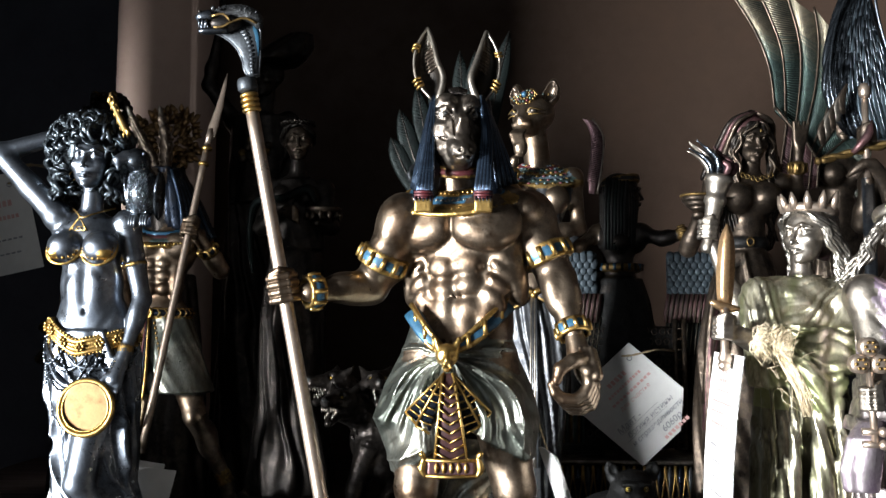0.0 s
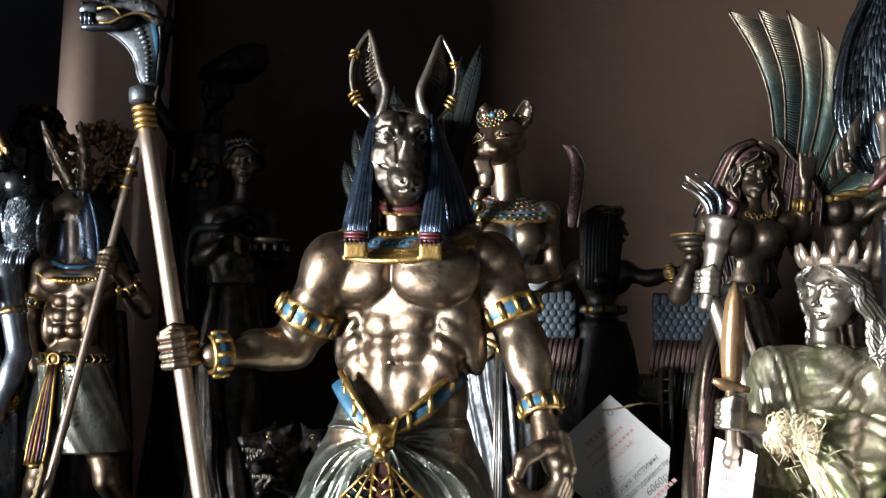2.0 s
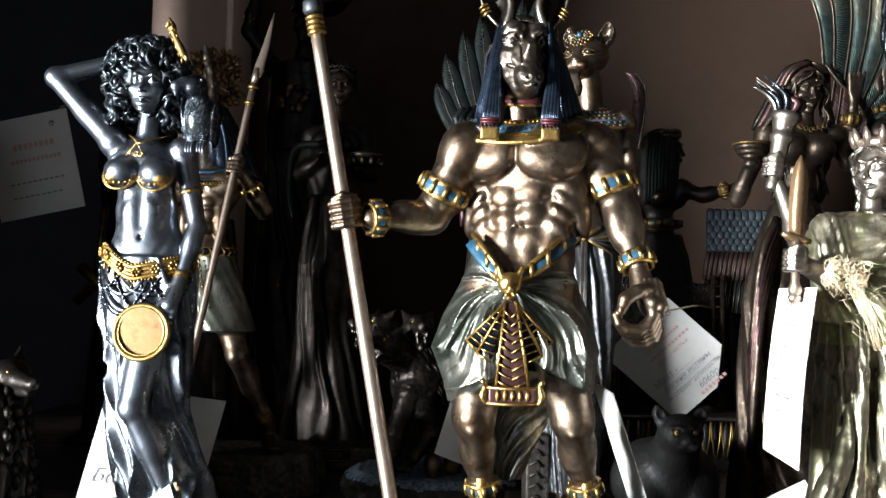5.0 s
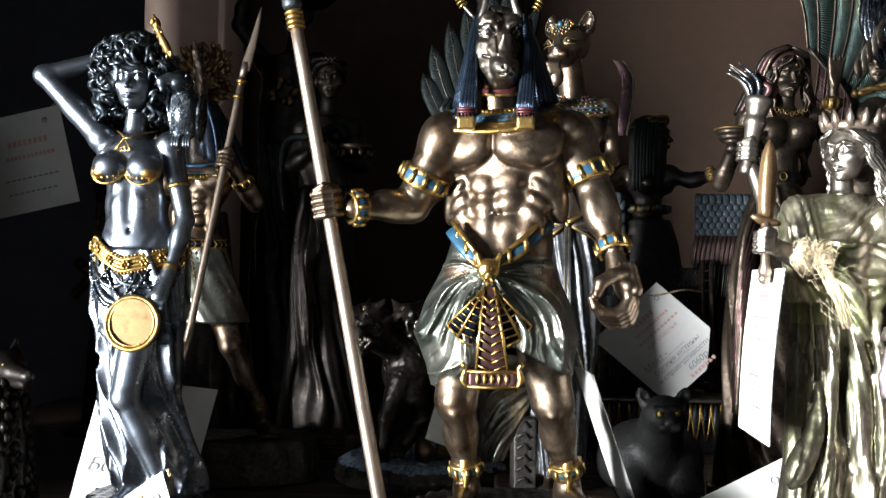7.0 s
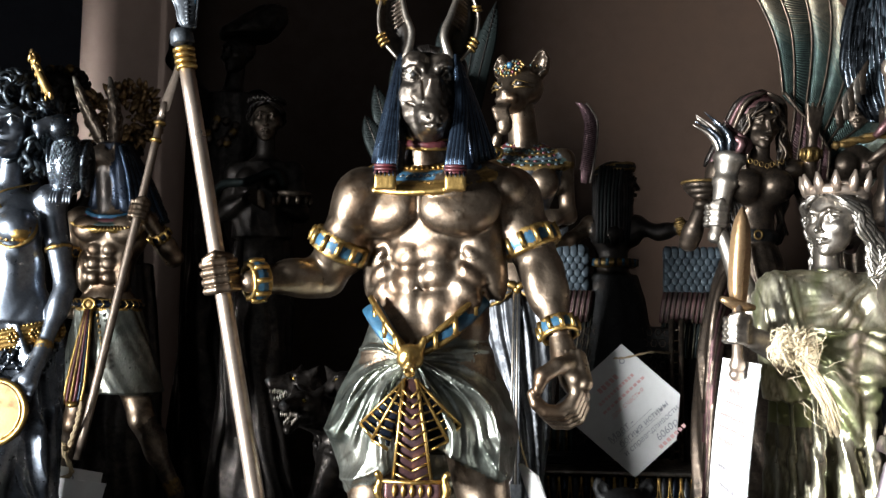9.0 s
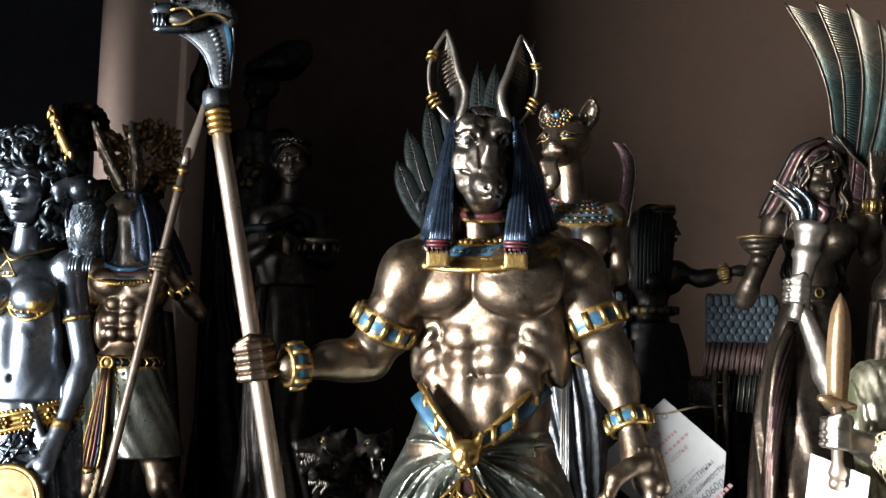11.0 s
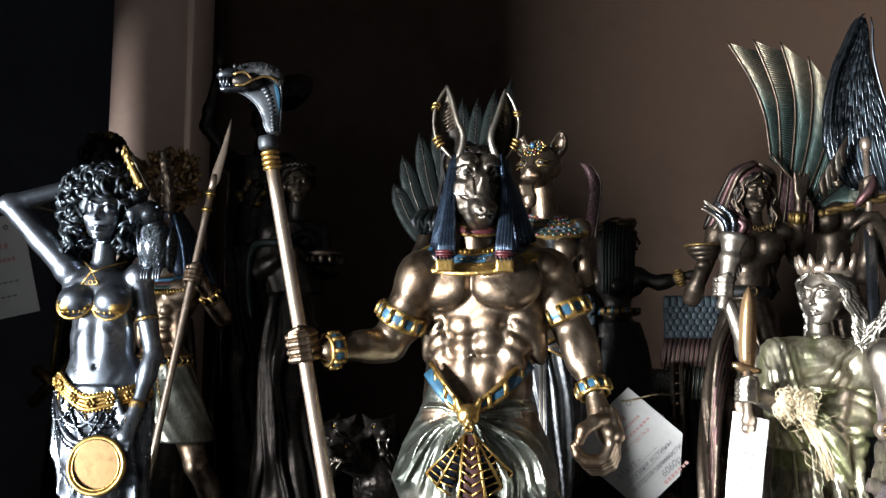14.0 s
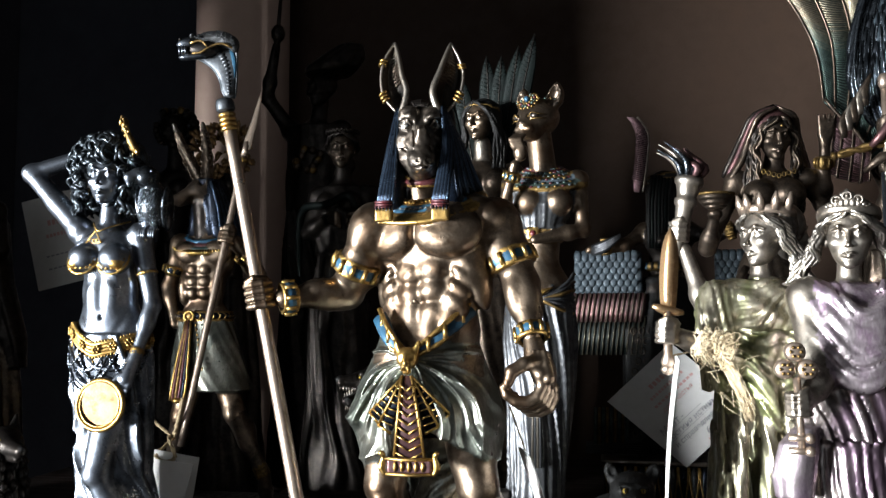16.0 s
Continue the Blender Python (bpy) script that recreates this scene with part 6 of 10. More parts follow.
def cat_goddess():
    S = Clay((0.045, 0.650, 0.0), (0.150, 0.745, 0.382), 0.0010)
    B = BRONZE
    Y0 = 0.698
    torso(S, (0.1045, Y0, 0.285), (0.1010, Y0, 0.252), (0.1005, Y0, 0.218), 0.0265, B, 0.40)
    S.cone((0.1045, Y0, 0.300), (0.1005, Y0 - 0.002, 0.336), 0.0102, 0.0092, B, 0.004)
    rot = turn(-31, 4, 0)
    L = local((0.0995, Y0 - 0.003, 0.3465), rot, 0.0184)
    F = Clay((0.070, 0.665, 0.320), (0.128, 0.725, 0.382), 0.0006)
    F.ball(L(0, 0.10, 0.10), V(0.88, 0.95, 0.80) * 0.0178, B, 0.003, rot)
    F.ball(L(0, -0.35, -0.20), V(0.64, 0.70, 0.58) * 0.0178, B, 0.004, rot)
    F.ball(L(0, -0.80, -0.42), V(0.42, 0.42, 0.32) * 0.0178, B, 0.003, rot)
    F.ball(L(0, -0.50, -0.62), V(0.46, 0.50, 0.34) * 0.0178, B, 0.004, rot)
    F.cone(L(0, -0.62, 0.30), L(0, -1.02, -0.22), 0.0034, 0.0026, B, 0.003)
    F.ball(L(0, -1.12, -0.24), V(0.16, 0.12, 0.10) * 0.0178, DARKBRONZE, 0.0006, rot)
    for g in (-1, 1):
        F.ball(L(g * 0.22, -0.94, -0.48), V(0.24, 0.22, 0.18) * 0.0178, B, 0.001, rot)
        F.ball(L(g * 0.40, -0.92, 0.06), V(0.22, 0.2, 0.13) * 0.0178, None, 0.0015, rot, cut=True)
        F.ball(L(g * 0.39, -0.78, 0.05), V(0.21, 0.16, 0.13) * 0.0178, SHADEBRONZE, 0.0005, rot)
        F.bead(L(g * 0.38, -0.935, 0.05), (0.0009, 0.0005, 0.0013), BLACK, 6)
        F.tube([L(g * 0.24, -0.98, 0.00), L(g * 0.40, -0.98, 0.16), L(g * 0.60, -0.80, 0.10), L(g * 0.84, -0.50, 0.05)], [0.0004, 0.0005, 0.0005, 0.0003], OLDGOLD, 5)
        F.tube([L(g * 0.30, -0.98, -0.10), L(g * 0.56, -0.84, -0.08), L(g * 0.84, -0.50, -0.10)], [0.0004, 0.0005, 0.0003], OLDGOLD, 5)
        tip, base = L(g * 0.82, 0.35, 1.42), L(g * 0.64, 0.25, 0.55)
        F.chain(bend(base, (tip + base) / 2 + rot @ V(g * 0.0015, 0, 0), tip, n=5), [0.0052, 0.0064, 0.0056, 0.0038, 0.0010], B, 0.001)
        pts = bend(base + V(0, 0, 0.002), (tip + base) / 2 + rot @ V(g * 0.0015, 0, 0), tip, n=5)
        for i in range(3):
            F.cone(pts[i] + rot @ V(g * 0.001, -0.0046, 0), pts[i + 1] + rot @ V(g * 0.001, -0.0040, 0), (0.0034, 0.0046, 0.0040)[i], (0.0046, 0.0040, 0.0022)[i], DARKBRONZE, 0.0006, cut=True)
    S.absorb(F)
    jc = L(0, -0.60, 0.74)
    e1, e2, e3 = rot @ V(1, 0, 0), rot @ V(0, 0.62, 0.78), rot @ V(0, -0.78, 0.62)
    S.bead(jc + e3 * 0.0012, 0.0024, BLUE, 8)
    for k_, (n_, R_, r_, tones) in enumerate(((9, 0.0036, 0.0011, (OLDGOLD,)), (12, 0.0056, 0.0012, (TEAL, RED, TEAL)), (15, 0.0076, 0.0011, (OLDGOLD, GOLD)))):
        for i in range(n_):
            a = 2 * math.pi * i / n_
            S.bead(jc + e1 * R_ * math.cos(a) + e2 * R_ * math.sin(a) - e3 * 0.10 * R_ * k_, r_, tones[i % len(tones)], 6)
    for i in range(11):
        a = math.pi * (0.0 + i / 10)
        S.bead(L(0.86 * math.cos(a), 0.1 - 0.80 * math.sin(a), 0.74), 0.0010, OLDGOLD if i % 2 else TEAL)
    # collar, dress, girdle
    q = turn(0, 20, 0)
    for j, (R, z, m) in enumerate(((0.0115, 0.3085, RED), (0.0145, 0.3065, TEAL), (0.0175, 0.3045, OLDGOLD), (0.0205, 0.3025, TEALBLUE), (0.0235, 0.3000, TEAL), (0.0258, 0.2978, OLDGOLD))):
        S.ring((0.1045, Y0, z), q, (R * 1.08, R * 0.72), 0.0019, m, 0.0005)
        for i in range(14):
            a = math.pi * (1.02 + 0.96 * (i + 0.5 * (j % 2)) / 14)
            S.bead(V(0.1045, Y0, z) + q @ V(math.cos(a) * R * 1.08, math.sin(a) * R * 0.72, 0) + V(0, -0.0012, 0.0014), (0.0016, 0.0008, 0.0011), (RED, OLDGOLD, TEAL, TEALBLUE)[(i * 3 + j) % 4])
    S.drape([(0.262, 0.1015, Y0 - 0.002, 0.0160, 0.0135), (0.280, 0.1035, Y0 - 0.004, 0.0215, 0.0165), (0.292, 0.1045, Y0 - 0.002, 0.0235, 0.0145)], GREYROBE, 15, 0.0007, k=0.0015)
    for dz, m in ((0.0032, OLDGOLD), (0, GREYROBE), (-0.0032, OLDGOLD)):
        S.ring((0.1008, Y0, 0.2580 + dz), turn(), (0.0152, 0.0130), 0.0018, m, 0.0004)
    S.block((0.0965, Y0 - 0.0150, 0.2590), (0.0046, 0.0016, 0.0046), GOLD, 0.0005)
    S.bead((0.0965, Y0 - 0.0168, 0.2590), (0.0024, 0.0014, 0.0026), RED)
    S.drape([(0.030, 0.0920, Y0, 0.0200, 0.0180), (0.080, 0.0960, Y0, 0.0195, 0.0170), (0.130, 0.0990, Y0, 0.0225, 0.0180), (0.180, 0.1000, Y0, 0.0262, 0.0190), (0.206, 0.1005, Y0, 0.0248, 0.0172), (0.222, 0.1005, Y0, 0.0215, 0.0150)], GREYROBE, 17, 0.0020, twist=7, k=0.0015, seed=2)
    for g in (-1, 1):
        for i in range(6):
            S.tube(bend((0.0985 + g * 0.003, Y0 - 0.019, 0.2110), (0.1005 + g * (0.014 + 0.001 * i), Y0 - 0.0175 + 0.001 * i, 0.2040 + 0.0035 * i), (0.1005 + g * 0.0252, Y0 - 0.003, 0.2000 + 0.0060 * i), n=8), 0.0014, GREYROBE if i % 3 else OLDGOLD, 6)
        S.tube(bend((0.0985, Y0 - 0.0205, 0.2135), (0.0985 + g * 0.006, Y0 - 0.0205, 0.2165), (0.0985 + g * 0.0125, Y0 - 0.0185, 0.2195), n=7), [0.0020, 0.0022, 0.0020, 0.0017, 0.0013, 0.0009, 0.0005], GOLD, 7)
    for i in range(4):
        S.tube([(0.0970 + 0.0011 * i, Y0 - 0.0200, 0.2110), (0.0962 + 0.0015 * i, Y0 - 0.0215, 0.150), (0.0950 + 0.0020 * i, Y0 - 0.0205, 0.090)], [0.0009, 0.0010, 0.0012], GREYROBE if i % 2 else SILVER, 6)
    S.bead((0.0985, Y0 - 0.0210, 0.2125), (0.0024, 0.0016, 0.0030), GOLD)
    # arms: one crossed under, hand raised to the chin
    arm(S, (0.0790, Y0 + 0.002, 0.298), (0.0720, Y0 - 0.018, 0.266), (0.0845, Y0 - 0.029, 0.3085), 0.0060, B)
    hw = V(0.0875, Y0 - 0.030, 0.3165)
    S.ball(hw + V(0.0015, 0.001, 0.001), (0.0052, 0.0045, 0.0070), B, 0.002)
    for i in range(4):
        p = hw + V(-0.003 + 0.0022 * i, -0.002, 0.004)
        S.chain([p, p + V(-0.002, -0.0015, 0.0055), p + V(0.0008, 0.001, 0.0090)], [0.0021, 0.0019, 0.0015], B, 0.0008)
    band(S, (0.0720, Y0 - 0.018, 0.266), (0.0845, Y0 - 0.029, 0.3085), 0.80, 0.0055, 0.0048, TEAL, GOLD, 9, BLUE)
    arm(S, (0.1300, Y0, 0.300), (0.1330, Y0 - 0.004, 0.262), (0.0980, Y0 - 0.021, 0.254), 0.0064, B)
    foot((0.0890, Y0 - 0.006, 0.021), (0.0830, Y0 - 0.030, 0.021), S, 0.0060, B)
    foot((0.1010, Y0, 0.021), (0.1030, Y0 - 0.026, 0.021), S, 0.0060, B)
    S.block((0.092, Y0 + 0.002, 0.0105), (0.044, 0.036, 0.0105), DARKBRONZE, 0.001, edge=0.003)
    # carved pillar beside the feet
    S.block((0.0685, Y0 - 0.006, 0.045), (0.0085, 0.0085, 0.026), ROCK, 0.001, turn(8), 0.0015)
    for i in range(6):
        S.tube([(0.0635, Y0 - 0.0155, 0.026 + 0.008 * i), (0.0685, Y0 - 0.0155, 0.029 + 0.008 * i), (0.0725, Y0 - 0.0150, 0.025 + 0.008 * i)], 0.0010, ROCK, 5)
    return statue(S, "cat_goddess_figurine", (0.095, Y0, 0), "bronze cat-headed goddess figurine in a pleated grey robe and jewelled collar")


def triple_goddess():
    S = Clay((0.155, 0.405, 0.0), (0.305, 0.590, 0.302), 0.0010)
    # the woman in green, turned to one side
    B = SILVER
    S.drape([(0.006, 0.2240, 0.505, 0.036, 0.034), (0.060, 0.2240, 0.505, 0.030, 0.028), (0.110, 0.2250, 0.507, 0.0255, 0.023), (0.160, 0.2260, 0.510, 0.0215, 0.0185), (0.176, 0.2262, 0.511, 0.0195, 0.0168)], GREENROBE, 7, 0.0042, twist=5, k=0.002, seed=5)
    S.drape([(0.168, 0.2262, 0.511, 0.0200, 0.0170), (0.190, 0.2240, 0.5105, 0.0232, 0.0180), (0.205, 0.2222, 0.511, 0.0236, 0.0175), (0.213, 0.2225, 0.511, 0.0190, 0.0145), (0.218, 0.2250, 0.511, 0.0120, 0.0110)], GREENROBE, 5, 0.0012, twist=60, k=0.003, seed=2)
    # the robe turns to the darker green below z 0.150
    S.paint((0.155, 0.405, 0.0), (0.262, 0.560, 0.150), lambda X, Y, Z: Z < 0.150 + 0 * X + 0 * Y, GREENSKIRT)
    for x, w, y0, sway in ((0.2035, 0.7, 0.4915, -0.011), (0.2120, 1.15, 0.4880, -0.006), (0.2340, 1.25, 0.4885, 0.004)):
        S.fold(bend((x, y0, 0.168), (x + sway * 0.15 + 0.001, y0 - 0.004, 0.130), (x + sway * 0.6 - 0.001, y0 - 0.009, 0.075), (x + sway, y0 - 0.014, 0.020), n=12), [w * r_ for r_ in (0.0006, 0.0012, 0.0017, 0.0021, 0.0024, 0.0026, 0.0028, 0.0031, 0.0034, 0.0036, 0.0034, 0.0018)], GREENSKIRT)
    S.fold(bend((0.2080, 0.486, 0.128), (0.2020, 0.480, 0.098), (0.1930, 0.478, 0.080), (0.1900, 0.480, 0.070), n=9), [0.0008, 0.0024, 0.0036, 0.0046, 0.0054, 0.0060, 0.0056, 0.0040, 0.0012], GREENSKIRT)
    S.crease((0.185, 0.465, 0.012), (0.262, 0.515, 0.150), lambda X, Y, Z: X * 150 + 1.2 * np.sin(Z * 45) + (X - 0.224) * Z * 500, GREENSKIRT, 0.0015)
    rot = turn(-55, 0, 0)
    S.cone((0.2280, 0.511, 0.210), (0.2270, 0.509, 0.232), 0.0062, 0.0052, B, 0.004)
    hc = V(0.2286, 0.5025, 0.2393)
    L = human_head(hc, S, 0.0156, rot, B, detail=40)
    S.ball(L(0, 0.28, 0.30), V(0.84, 0.84, 0.78) * 0.0156, HAIRSILVER, 0.002, rot)
    for g in (-1, 1):
        for i in range(7):
            a = i / 6
            lock(S, [L(g * (0.06 + 0.12 * a), -0.60 + 0.35 * a, 0.80 + 0.15 * a), L(g * (0.66 + 0.08 * a), -0.38 + 0.30 * a, 0.42), L(g * (0.80 + 0.1 * a), 0.05 + 0.30 * a, -0.20), L(g * (0.80 + 0.25 * a), 0.40 + 0.25 * a, -1.05), L(g * (0.95 + 0.45 * a), 0.55 + 0.3 * a, -2.0)], 0.0016, HAIRSILVER, 4, 17, 0.8, i * 1.3, 0.0016)
    S.ring(L(0, 0.15, 0.76), rot @ turn(0, -8, 0), 0.0126, 0.0015, TAN, 0.0005, squash=1.6)
    for i in range(7):
        a = math.pi * (1.0 + i / 6)
        S.tube([L(math.cos(a) * 0.80, 0.15 + math.sin(a) * 0.80, 0.80), L(math.cos(a) * 0.92, 0.15 + math.sin(a) * 0.92, 1.10), L(math.cos(a) * 1.00, 0.15 + math.sin(a) * 1.00, 1.36)], [0.0024, 0.0021, 0.0005], TAN, 5)
    arm(S, (0.2040, 0.506, 0.2080), (0.2080, 0.490, 0.1760), (0.1870, 0.480, 0.1860), 0.0075, GREENROBE)
    arm(S, (0.2460, 0.508, 0.2080), (0.2500, 0.494, 0.1780), (0.2340, 0.482, 0.1700), 0.0078, GREENROBE)
    S.drape([(0.142, 0.2310, 0.489, 0.003, 0.003), (0.156, 0.2300, 0.489, 0.0075, 0.006), (0.176, 0.2270, 0.490, 0.0135, 0.0085), (0.192, 0.2320, 0.496, 0.0150, 0.0100)], GREENROBE, 5, 0.0018, k=0.003, seed=2)
    S.drape([(0.160, 0.2080, 0.498, 0.0120, 0.0100), (0.200, 0.2040, 0.503, 0.0110, 0.0100), (0.215, 0.2080, 0.506, 0.0080, 0.0080)], GREENROBE, 4, 0.0010, k=0.003, seed=6)
    S.cone((0.2440, 0.5000, 0.2050), (0.2462, 0.4920, 0.1800), 0.0062, 0.0072, GREENROBE, 0.004)
    # gathers at the far shoulder, folds that run from the near shoulder over the breast, sleeve folds towards the wrist
    S.crease((0.190, 0.465, 0.184), (0.2135, 0.515, 0.219), lambda X, Y, Z: X * 270 + Z * 40, GREENROBE, 0.0018)
    S.crease((0.2085, 0.465, 0.190), (0.2430, 0.515, 0.221), lambda X, Y, Z: np.arctan2(Z - 0.2185, 0.2480 - X) * 5.2 + 0.25 * np.sin(X * 260), GREENROBE, 0.0021)
    S.crease((0.1950, 0.462, 0.140), (0.2540, 0.505, 0.194), lambda X, Y, Z: np.arctan2(Z - 0.1905, X - 0.1880) * 6.5 + 0.3 * np.sin(X * 300 + Z * 90), GREENROBE, 0.0021)
    S.cone((0.1960, 0.483, 0.1830), (0.1830, 0.4785, 0.1880), 0.0056, 0.0045, B, 0.002)
    fist((0.1770, 0.4770, 0.1905), S, 0.0060, (0.0025, 0, 0.05), (-1, -0.3, 0), B)
    S.tube([(0.1768, 0.477, 0.1735), (0.1770, 0.477, 0.1760), (0.1771, 0.477, 0.1800), (0.1773, 0.477, 0.2010)], [0.0026, 0.0036, 0.0022, 0.0022], TAN, 8)
    S.bead((0.1767, 0.477, 0.1725), (0.0034, 0.0030, 0.0030), TAN, 8)
    S.tube(bend((0.1700, 0.475, 0.2035), (0.1775, 0.4775, 0.2010), (0.1850, 0.479, 0.2000), n=5), [0.0012, 0.0022, 0.0026, 0.0022, 0.0012], DAGGER, 7)
    S.tube(bend((0.1775, 0.477, 0.2020), (0.1780, 0.477, 0.2150), (0.1790, 0.477, 0.2310), (0.1795, 0.477, 0.2420), n=9), [0.0036, 0.0040, 0.0043, 0.0045, 0.0045, 0.0042, 0.0036, 0.0024, 0.0004], DAGGER, 4, flat=0.30, up=(0, -1, 0))
    # the woman in violet, who faces out
    S.drape([(0.006, 0.2600, 0.462, 0.036, 0.032), (0.060, 0.2595, 0.463, 0.029, 0.026), (0.120, 0.2590, 0.464, 0.0240, 0.0195), (0.148, 0.2590, 0.465, 0.0220, 0.0175)], VIOLETSKIRT, 8, 0.0022, twist=4, k=0.002, seed=8)
    S.crease((0.222, 0.425, 0.012), (0.300, 0.470, 0.142), lambda X, Y, Z: X * 165 + 0.8 * np.sin(Z * 50 + 1) + (X - 0.259) * Z * 450, VIOLETSKIRT, 0.0019)
    S.drape([(0.1435, 0.2590, 0.4640, 0.0285, 0.0225), (0.156, 0.2590, 0.4650, 0.0245, 0.0195), (0.176, 0.2590, 0.4660, 0.0200, 0.0165)], VIOLETSKIRT, 6, 0.0014, k=0.0008, seed=3, cap=0.0008)
    S.crease((0.226, 0.425, 0.1400), (0.300, 0.475, 0.178), lambda X, Y, Z: (X - 0.259) * 190 * (1 - 6 * (Z - 0.143)) + 0.5 * np.sin(Z * 120), VIOLETSKIRT, 0.0024, 0.002)
    S.drape([(0.168, 0.2590, 0.466, 0.0198, 0.0168), (0.185, 0.2590, 0.466, 0.0212, 0.0190), (0.205, 0.2590, 0.467, 0.0225, 0.0165), (0.214, 0.2590, 0.468, 0.0130, 0.0110)], PURPLE, 5, 0.0006, twist=40, k=0.001, seed=1)
    # the mantle sags in rounds from the shoulder
    for i, (w_, z_, r_) in enumerate(((0.0110, 0.2010, 0.0026), (0.0150, 0.1935, 0.0030), (0.0175, 0.1860, 0.0032), (0.0190, 0.1790, 0.0032), (0.0200, 0.1720, 0.0030))):
        S.fold(bend((0.2415 + 0.0008 * i, 0.4600, 0.2125 - 0.0055 * i), (0.2590 - w_ * 0.75, 0.4500, z_ + 0.0035), (0.2580, 0.4475, z_ - 0.0035), (0.2680, 0.4480, z_ + 0.0005), (0.2590 + w_ * 1.1, 0.4560, z_ + 0.0130), n=14), [r_ * q_ for q_ in (0.35, 0.6, 0.8, 0.95, 1, 1, 1, 1, 0.95, 0.9, 0.8, 0.65, 0.5, 0.3)], PURPLE, k=0.003)
    S.crease((0.2330, 0.430, 0.163), (0.2900, 0.470, 0.219), lambda X, Y, Z: np.sqrt((X - 0.2640) ** 2 + ((Z - 0.2190) / 1.35) ** 2) * 190 + 0.3 * np.sin(X * 240), PURPLE, 0.0017)
    S.drape([(0.117, 0.2290, 0.447, 0.0065, 0.0045), (0.128, 0.2285, 0.446, 0.0080, 0.0055), (0.142, 0.2310, 0.446, 0.0070, 0.0055), (0.150, 0.2350, 0.449, 0.0040, 0.0040)], PURPLE, 4, 0.0012, k=0.001, seed=4)
    S.cone((0.2590, 0.467, 0.206), (0.2585, 0.463, 0.226), 0.0060, 0.0050, B, 0.004)
    hc = V(0.2580, 0.4595, 0.2348)
    rot = turn(-16, 0, 0)
    L = human_head(hc, S, 0.0150, rot, B, detail=40)
    S.ball(L(0, 0.28, 0.30), V(0.84, 0.84, 0.80) * 0.0150, HAIRSILVER, 0.002, rot)
    for g in (-1, 1):
        for i in range(7):
            a = i / 6
            lock(S, [L(g * (0.06 + 0.12 * a), -0.66 + 0.35 * a, 0.74 + 0.15 * a), L(g * 0.72, -0.40 + 0.30 * a, 0.30), L(g * (0.92 + 0.1 * a), 0.05 + 0.30 * a, -0.20), L(g * (1.15 + 0.28 * a), 0.30 + 0.25 * a, -0.80), L(g * (1.62 + 0.30 * a), 0.50 + 0.3 * a, -1.42)], 0.0016, HAIRSILVER, 4, 17, 0.8, i * 1.3, 0.0016)
    S.ring(L(0, 0.12, 0.66), rot @ turn(0, -14, 0), 0.0125, 0.0015, SILVER, 0.0005, squash=2.0)
    # openwork tiara that rises to a point over the brow
    for i in range(9):
        g = (i - 4) / 4
        a = math.pi * (1.5 + 0.22 * g)
        e = V(math.cos(a) * 0.90, 0.12 + math.sin(a) * 0.90, 0)
        top = 0.92 + 0.34 * (1 - abs(g)) ** 0.8
        S.tube([L(e[0], e[1], 0.84), L(e[0] * 0.97, e[1] * 0.98, (0.84 + top) / 2), L(e[0] * 0.92, e[1] * 0.96, top)], [0.0019, 0.0017, 0.0011], SILVER, 6)
        S.bead(L(e[0] * 0.92, e[1] * 0.97, top + 0.02), 0.0012 if i != 4 else 0.0016, SILVER, 7)
        if i % 2 == 0 and abs(g) < 0.9:
            c = L(e[0], e[1] - 0.05, 0.94 + 0.22 * (1 - abs(g)))
            S.tube([c + rot @ V(0.0019 * math.cos(q_), 0, 0.0019 * math.sin(q_)) for q_ in np.linspace(0, 6.28, 11)[:-1]], 0.0006, SILVER, 5, closed=True)
            S.bead(c, 0.0009, SILVER, 6)
    arm(S, (0.2395, 0.464, 0.2070), (0.2385, 0.448, 0.1700), (0.2320, 0.4360, 0.1610), 0.0078, B)
    arm(S, (0.2810, 0.466, 0.2070), (0.2890, 0.458, 0.1720), (0.2840, 0.442, 0.1640), 0.0076, B)
    fist((0.2285, 0.4340, 0.1605), S, 0.0058, (-0.002, 0, 0.05), (-0.4, -1, 0), B)
    # keys
    S.tube([(0.2295, 0.434, 0.1395), (0.2280, 0.434, 0.1720)], 0.0017, TAN, 8)
    for dx, dz in ((-0.0048, 0.1755), (0.0044, 0.1755), (-0.0004, 0.1830)):
        c = V(0.2278 + dx, 0.4335, dz)
        S.tube([c + V(0, 0.0028, 0), c + V(0, 0.0020, 0), c + V(0, -0.0020, 0), c + V(0, -0.0028, 0)], [0.0032, 0.0043, 0.0043, 0.0032], TAN, 14, up=(0, 0, 1))
        for i in range(6):
            S.bead(c + V(0.0022 * math.cos(i * 1.047), -0.0030, 0.0022 * math.sin(i * 1.047)), 0.0008, OLDGOLD, 5)
    for z in (0.1405, 0.1460):
        S.tube([(0.2240, 0.434, z), (0.2330, 0.4335, z)], 0.0017, TAN, 7)
        S.bead((0.2325, 0.4325, z), 0.0024, TAN, 7)
    # the third woman, whose raised arm holds the torch
    S.drape([(0.006, 0.2480, 0.540, 0.034, 0.032), (0.100, 0.2450, 0.535, 0.024, 0.021), (0.170, 0.2440, 0.533, 0.020, 0.017), (0.210, 0.2440, 0.533, 0.019, 0.015)], GREYROBE, 10, 0.0014, k=0.002, seed=7)
    L = human_head((0.2450, 0.535, 0.2430), S, 0.0150, turn(125, 0, 0), B)
    S.ball(L(0, 0.25, 0.3), 0.0130, SILVER, 0.002)
